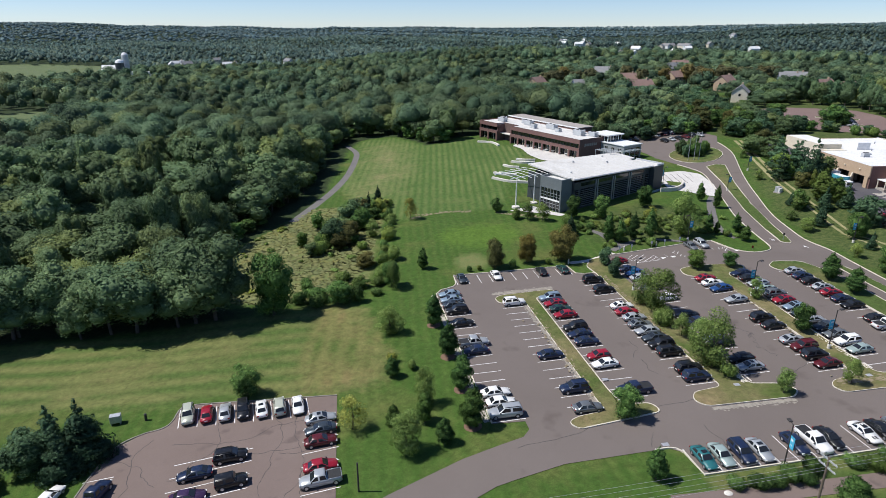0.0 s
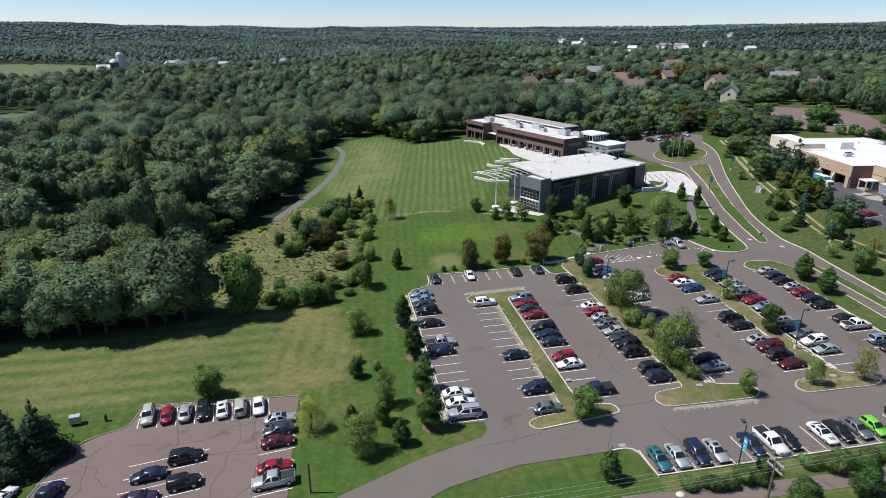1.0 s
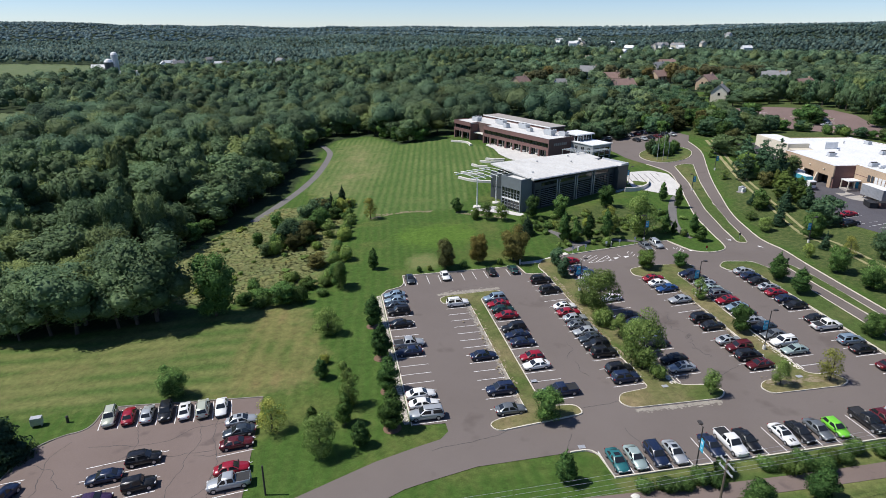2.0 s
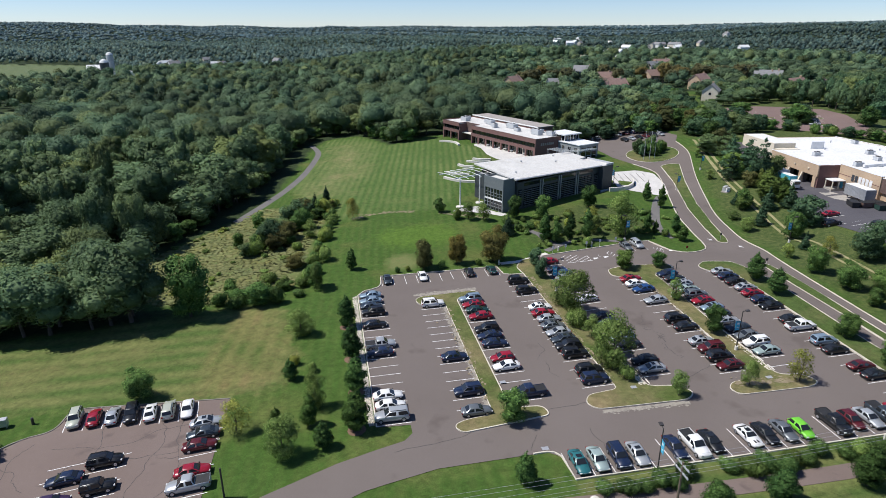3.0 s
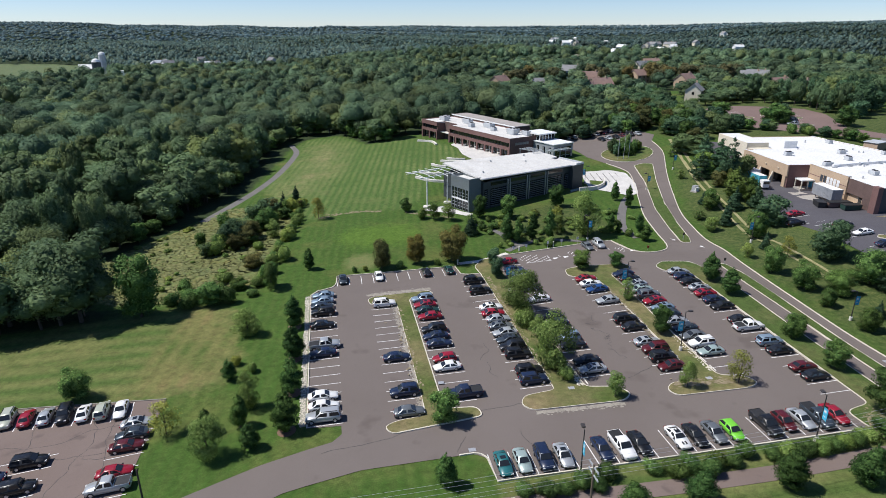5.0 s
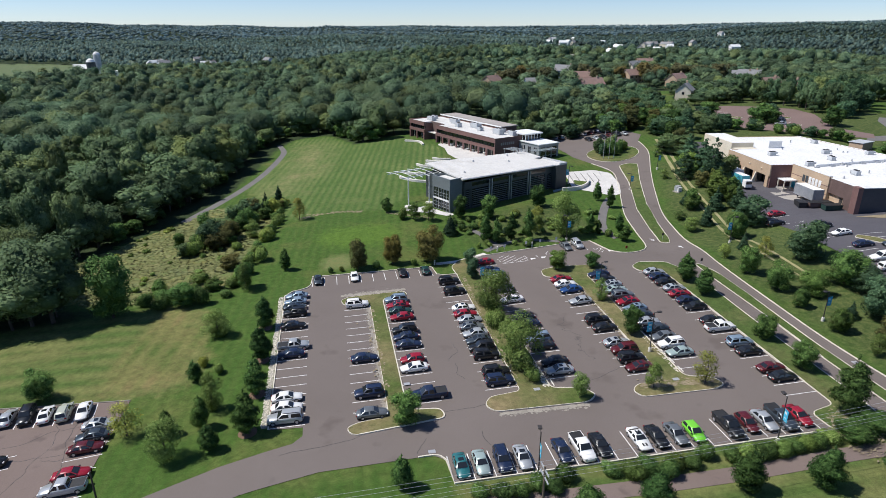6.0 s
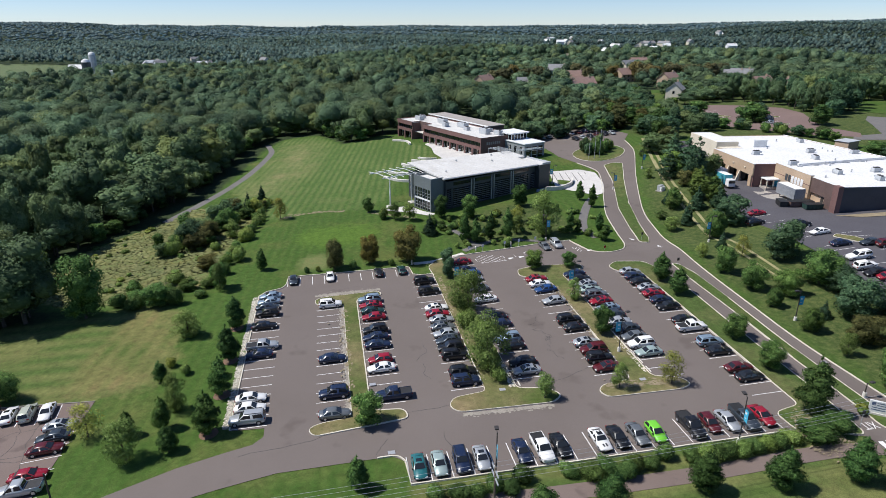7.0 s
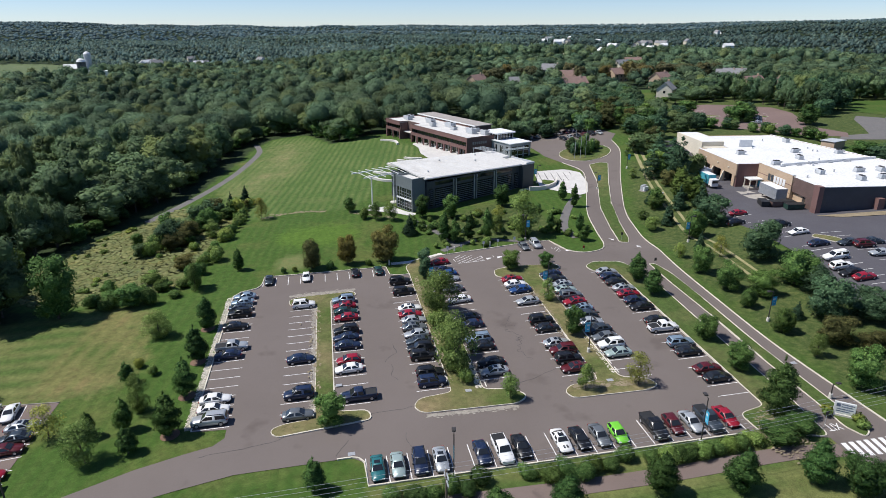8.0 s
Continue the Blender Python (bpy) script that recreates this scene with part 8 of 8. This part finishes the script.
farm()
for poly in CLEAR[:3]:
    tagged(drape("pasture", curve_pts(poly, 12, True), M["pasture"], 0.5, 20), "pale green pasture among woods", "pasture")
tagged(drape("garden_lawn", LAWN5, M["lawn"], 0.1, 12), "green lawn beside the upper lot", "lawn")
shed = empty("flat_shed", 205.5, 113.5, None, 20, "low shed with flat pale green roof", "shed")
part("wall", boxes((-3.6, 3.6, -2.4, 2.4, -1, 2.6)), M["tan"], shed)
part("roof", boxes((-3.9, 3.9, -2.7, 2.7, 2.6, 2.85), bevel=0.05), M["palepanel"], shed)


# ---- lamps, poles, signs ----
def street_lamp(x, y, h, turn, lift=0.0, banner=True):
    root = empty("street_lamp", x, y, g(x, y) + lift, turn, "dark bronze lamp post with blue banner" if banner else "dark bronze lamp post", "street lamp", "lamp posts")
    bm = bmesh.new()
    tube(bm, (0, 0, -0.3), (0, 0, 0.75), 0.3, 0.28, 12)
    part("footing", bm, M["concrete"], root, "round concrete footing")
    bm = bmesh.new()
    tube(bm, (0, 0, 0.7), (0, 0, h), 0.1, 0.07, 8)
    part("pole", bm, M["darkmetal"], root)
    bm = bmesh.new()
    tube(bm, (0, 0, h - 0.1), (0.75, 0, h), 0.05, 0.05, 6)
    part("arm", bm, M["darkmetal"], root)
    head = part("lamp_head", boxes((0.5, 1.25, -0.26, 0.26, h - 0.08, h + 0.14), bevel=0.05), M["darkmetal"], root)
    part("lens", boxes((0.6, 1.15, -0.2, 0.2, h - 0.1, h - 0.082)), M["lamp_clear"], head)
    if banner:
        b = part("banner", boxes((-1.0, -0.12, -0.015, 0.015, h * 0.52, h * 0.52 + 1.8)), M["banner"], root, "blue printed banner")
        part("print", boxes((-0.72, -0.25, -0.022, 0.022, h * 0.52 + 1.1, h * 0.52 + 1.45), (-0.7, -0.3, -0.022, 0.022, h * 0.52 + 0.45, h * 0.52 + 0.6)), M["banner_mark"], b)
        part("bracket", boxes((-0.88, 0, -0.02, 0.02, h * 0.52 + 1.7, h * 0.52 + 1.74), (-0.88, 0, -0.02, 0.02, h * 0.52 - 0.04, h * 0.52)), M["darkmetal"], root)


for x, y, h, a, l in ((35.2, -18.6, 7.0, 80, 0), (69.6, -19.0, 7.4, 80, 0), (64.6, 28.5, 7.8, 0, 0.2), (64.6, 7.1, 7.6, 0, 0.2), (71.6, 64.2, 7.0, 180, 0), (110.2, 51, 6.8, 0, 0), (102.2, 10.4, 6.2, 180, 0), (107.4, 100, 5.5, 180, 0), (124.5, 114, 6.2, 180, 0), (42.6, 38, 7.4, 0, 0.2), (94.6, -13.6, 2.4, 0, 0.2), (91.0, 112, 6, 0, 0)):
    street_lamp(x, y, h, a, l, banner=h > 4)


def post_sign(x, y, h, turn, face, label, lift=0.0):
    root = empty("sign_post", x, y, g(x, y) + lift, turn, label, "sign", "small signs")
    part("post", boxes((-0.03, 0.03, -0.03, 0.03, -0.2, h)), M["galv"], root)
    part("plate", boxes((-0.28, 0.28, -0.05, -0.032, h - 0.7, h), bevel=0.004), M[face], root)


for x, y in ((49.9, 59.9), (53.5, 60.4), (59.5, 61.2), (63.4, 61.7), (68, 62.3)):
    post_sign(x, y, 2.1, 4, "sign_white", "small white bay sign on a steel post")
post_sign(95.9, 58.5, 2.2, 0, "darkmetal", "dark sign on a post at the median", 0.2)
post_sign(88.4, -19.5, 2.6, 0, "darkmetal", "dark sign on a post beside the exit", 0.2)
post_sign(94.4, 38.8, 1.6, 0, "darkmetal", "small dark sign at the median end", 0.2)
post_sign(83.5, 54.0, 1.2, 0, "signal_red", "small red marker by the lane")
mon = empty("monument_sign", 92.9, -17.9, g(92.9, -17.9) + 0.2, -38, "pale monument sign with dark lettering on a stone base", "sign")
part("base", boxes((-1.2, 1.2, -0.3, 0.3, -0.3, 0.3)), M["concrete"], mon)
panel = part("panel", boxes((-1.35, 1.35, -0.16, 0.16, 0.3, 2.2), bevel=0.03), M["sign_white"], mon)
for x, y in ((91.5, -16.3), (91.0, -17.1), (94.2, -19.4), (94.0, -20.3), (93.6, -20.9)):
    tree("weed_clump", x, y, 1.2, 2.2, "beside the monument sign", 0.2)
for z, a, b in ((1.85, -0.45, 1.1), (1.5, -0.45, 1.0), (1.1, -1.0, 1.1), (0.75, -1.0, 0.7)):
    part("lettering", boxes((a, b, -0.18, -0.163, z, z + 0.11), (a, b, 0.163, 0.18, z, z + 0.11)), M["sign_ink"], panel)
part("emblem", boxes((-1.1, -0.6, -0.18, -0.163, 1.5, 2.0), (-1.1, -0.6, 0.163, 0.18, 1.5, 2.0)), M["sign_ink"], panel)
for x, y in ((113.2, 133.5), (115.0, 132.6), (116.8, 132.2)):
    root = empty("flagpole", x, y, g(x, y) + 0.2, 0, "tall bare metal flagpole on the round island", "flagpole", "flagpoles")
    bm = bmesh.new()
    tube(bm, (0, 0, -0.2), (0, 0, 10.5), 0.1, 0.05, 8)
    part("pole", bm, M["galv"], root)
    bm = bmesh.new()
    tube(bm, (0, 0, 10.5), (0, 0, 10.7), 0.1, 0.1, 8)
    part("finial", bm, M["white"], root)

up = empty("utility_pole", 32.6, -27.0, None, 0, "weathered timber utility pole with two crossarms", "utility pole")
bm = bmesh.new()
tube(bm, (0, 0, -0.5), (0, 0, 9.0), 0.17, 0.12, 9)
part("pole", bm, M["timber"], up)
for z in (8.6, 7.6):
    part("crossarm", boxes((-0.07, 0.07, -1.25, 1.25, z - 0.08, z + 0.08)), M["galv"], up)
    for y in (-1.1, -0.4, 0.4, 1.1):
        bm = bmesh.new()
        tube(bm, (0, y, z + 0.08), (0, y, z + 0.28), 0.05, 0.03, 6)
        part("insulator", bm, M["white"], up)
for z, ys in ((8.8, (-1.1, -0.4, 0.4, 1.1)), (7.2, (0.0,))):
    for y in ys:
        bm = bmesh.new()
        for xa, xb, zb in ((-60, 32.6, 0), (32.6, 112, 2.5)):
            f = lambda t: (xa + (xb - xa) * t, -27 + y + (3.5 * t if xa > 0 else 0), g(32.6, -27) + z + zb * t - 4 * 1.1 * t * (1 - t))
            sweep_tube(bm, [f(i / 14) for i in range(15)], 0.016, 4)
        w = part("overhead_wire", bm, M["galv"], None)
        tagged(w, "thin sagging overhead wire on the timber pole", "cable", "overhead wires")
lp = empty("lot_pole", -20.4, -10.4, None, 0, "plain dark timber pole beside the small lot", "pole")
bm = bmesh.new()
tube(bm, (0, 0, -0.3), (0, 0, 4.6), 0.13, 0.11, 9)
part("pole", bm, M["darkmetal"], lp)
cab = empty("utility_cabinet", -57.0, 14.0, None, 8, "grey metal utility cabinet on the lawn", "utility box")
part("cabinet", boxes((-0.8, 0.8, -0.5, 0.5, 0.35, 1.6), bevel=0.03), M["galv"], cab)
tb = empty("transformer_box", 118.9, 90.5, None, 24, "pale metal transformer box on a concrete pad", "utility box")
part("pad", boxes((-1.3, 1.3, -1.1, 1.1, -0.2, 0.14), bevel=0.02), M["worn_apron"], tb)
part("cabinet", boxes((-1.0, 1.0, -0.2, 0.85, 0.14, 1.75), bevel=0.03), M["galv"], tb)
part("front_door", boxes((-0.95, 0.95, -0.7, -0.2, 0.14, 1.35), bevel=0.03), M["white"], tb)
part("leg", boxes((-0.7, -0.6, -0.4, 0.4, -0.2, 0.35)), M["galv"], cab)
part("leg", boxes((0.6, 0.7, -0.4, 0.4, -0.2, 0.35)), M["galv"], cab)
mk = empty("marker_post", -52.5, 13.7, None, 0, "short dark marker post on the lawn", "post")
bm = bmesh.new()
tube(bm, (0, 0, -0.2), (0, 0, 1.1), 0.22, 0.2, 10)
part("post", bm, M["darkmetal"], mk)
bm = bmesh.new()
tube(bm, (0, 0, 1.1), (0, 0, 1.25), 0.26, 0.12, 10)
part("cap", bm, M["darkmetal"], mk)
tf = empty("transformer", 119.5, 83.0, None, 10, "pale green-grey transformer box on a concrete pad", "transformer")
part("pad", boxes((-1.5, 1.5, -1.3, 1.3, -0.3, 0.15)), M["concrete"], tf)
part("casing", boxes((-1.1, 1.1, -0.9, 0.9, 0.15, 1.6), bevel=0.05), M["palepanel"], tf)
bx = empty("white_boulder", 25.4, -21.2, None, 0, "pale rounded boulder beside the hedge", "boulder")
bm = bmesh.new()
bmesh.ops.create_icosphere(bm, subdivisions=2, radius=0.5)
for v in bm.verts:
    v.co = Vector((v.co.x * 1.3, v.co.y, v.co.z * 0.5)) * (1 + 0.15 * noise.noise(v.co * 1.7))
part("rock", bm, M["concrete"], bx, smooth=True)
for i in range(7):                                  # tables and chairs on the terrace
    x, y = 62.5 + 1.5 * i, 176 - 3.6 * i
    tb = empty("terrace_table", x + 1, y, g(x, y) + 0.1, 0, "pale round table on the terrace", "table", "terrace tables")
    bm = bmesh.new()
    tube(bm, (0, 0, 0.7), (0, 0, 0.76), 0.75, 0.75, 14)
    part("tabletop", bm, M["white"], tb)
    bm = bmesh.new()
    tube(bm, (0, 0, 0), (0, 0, 0.7), 0.08, 0.06, 8)
    part("stem", bm, M["galv"], tb)
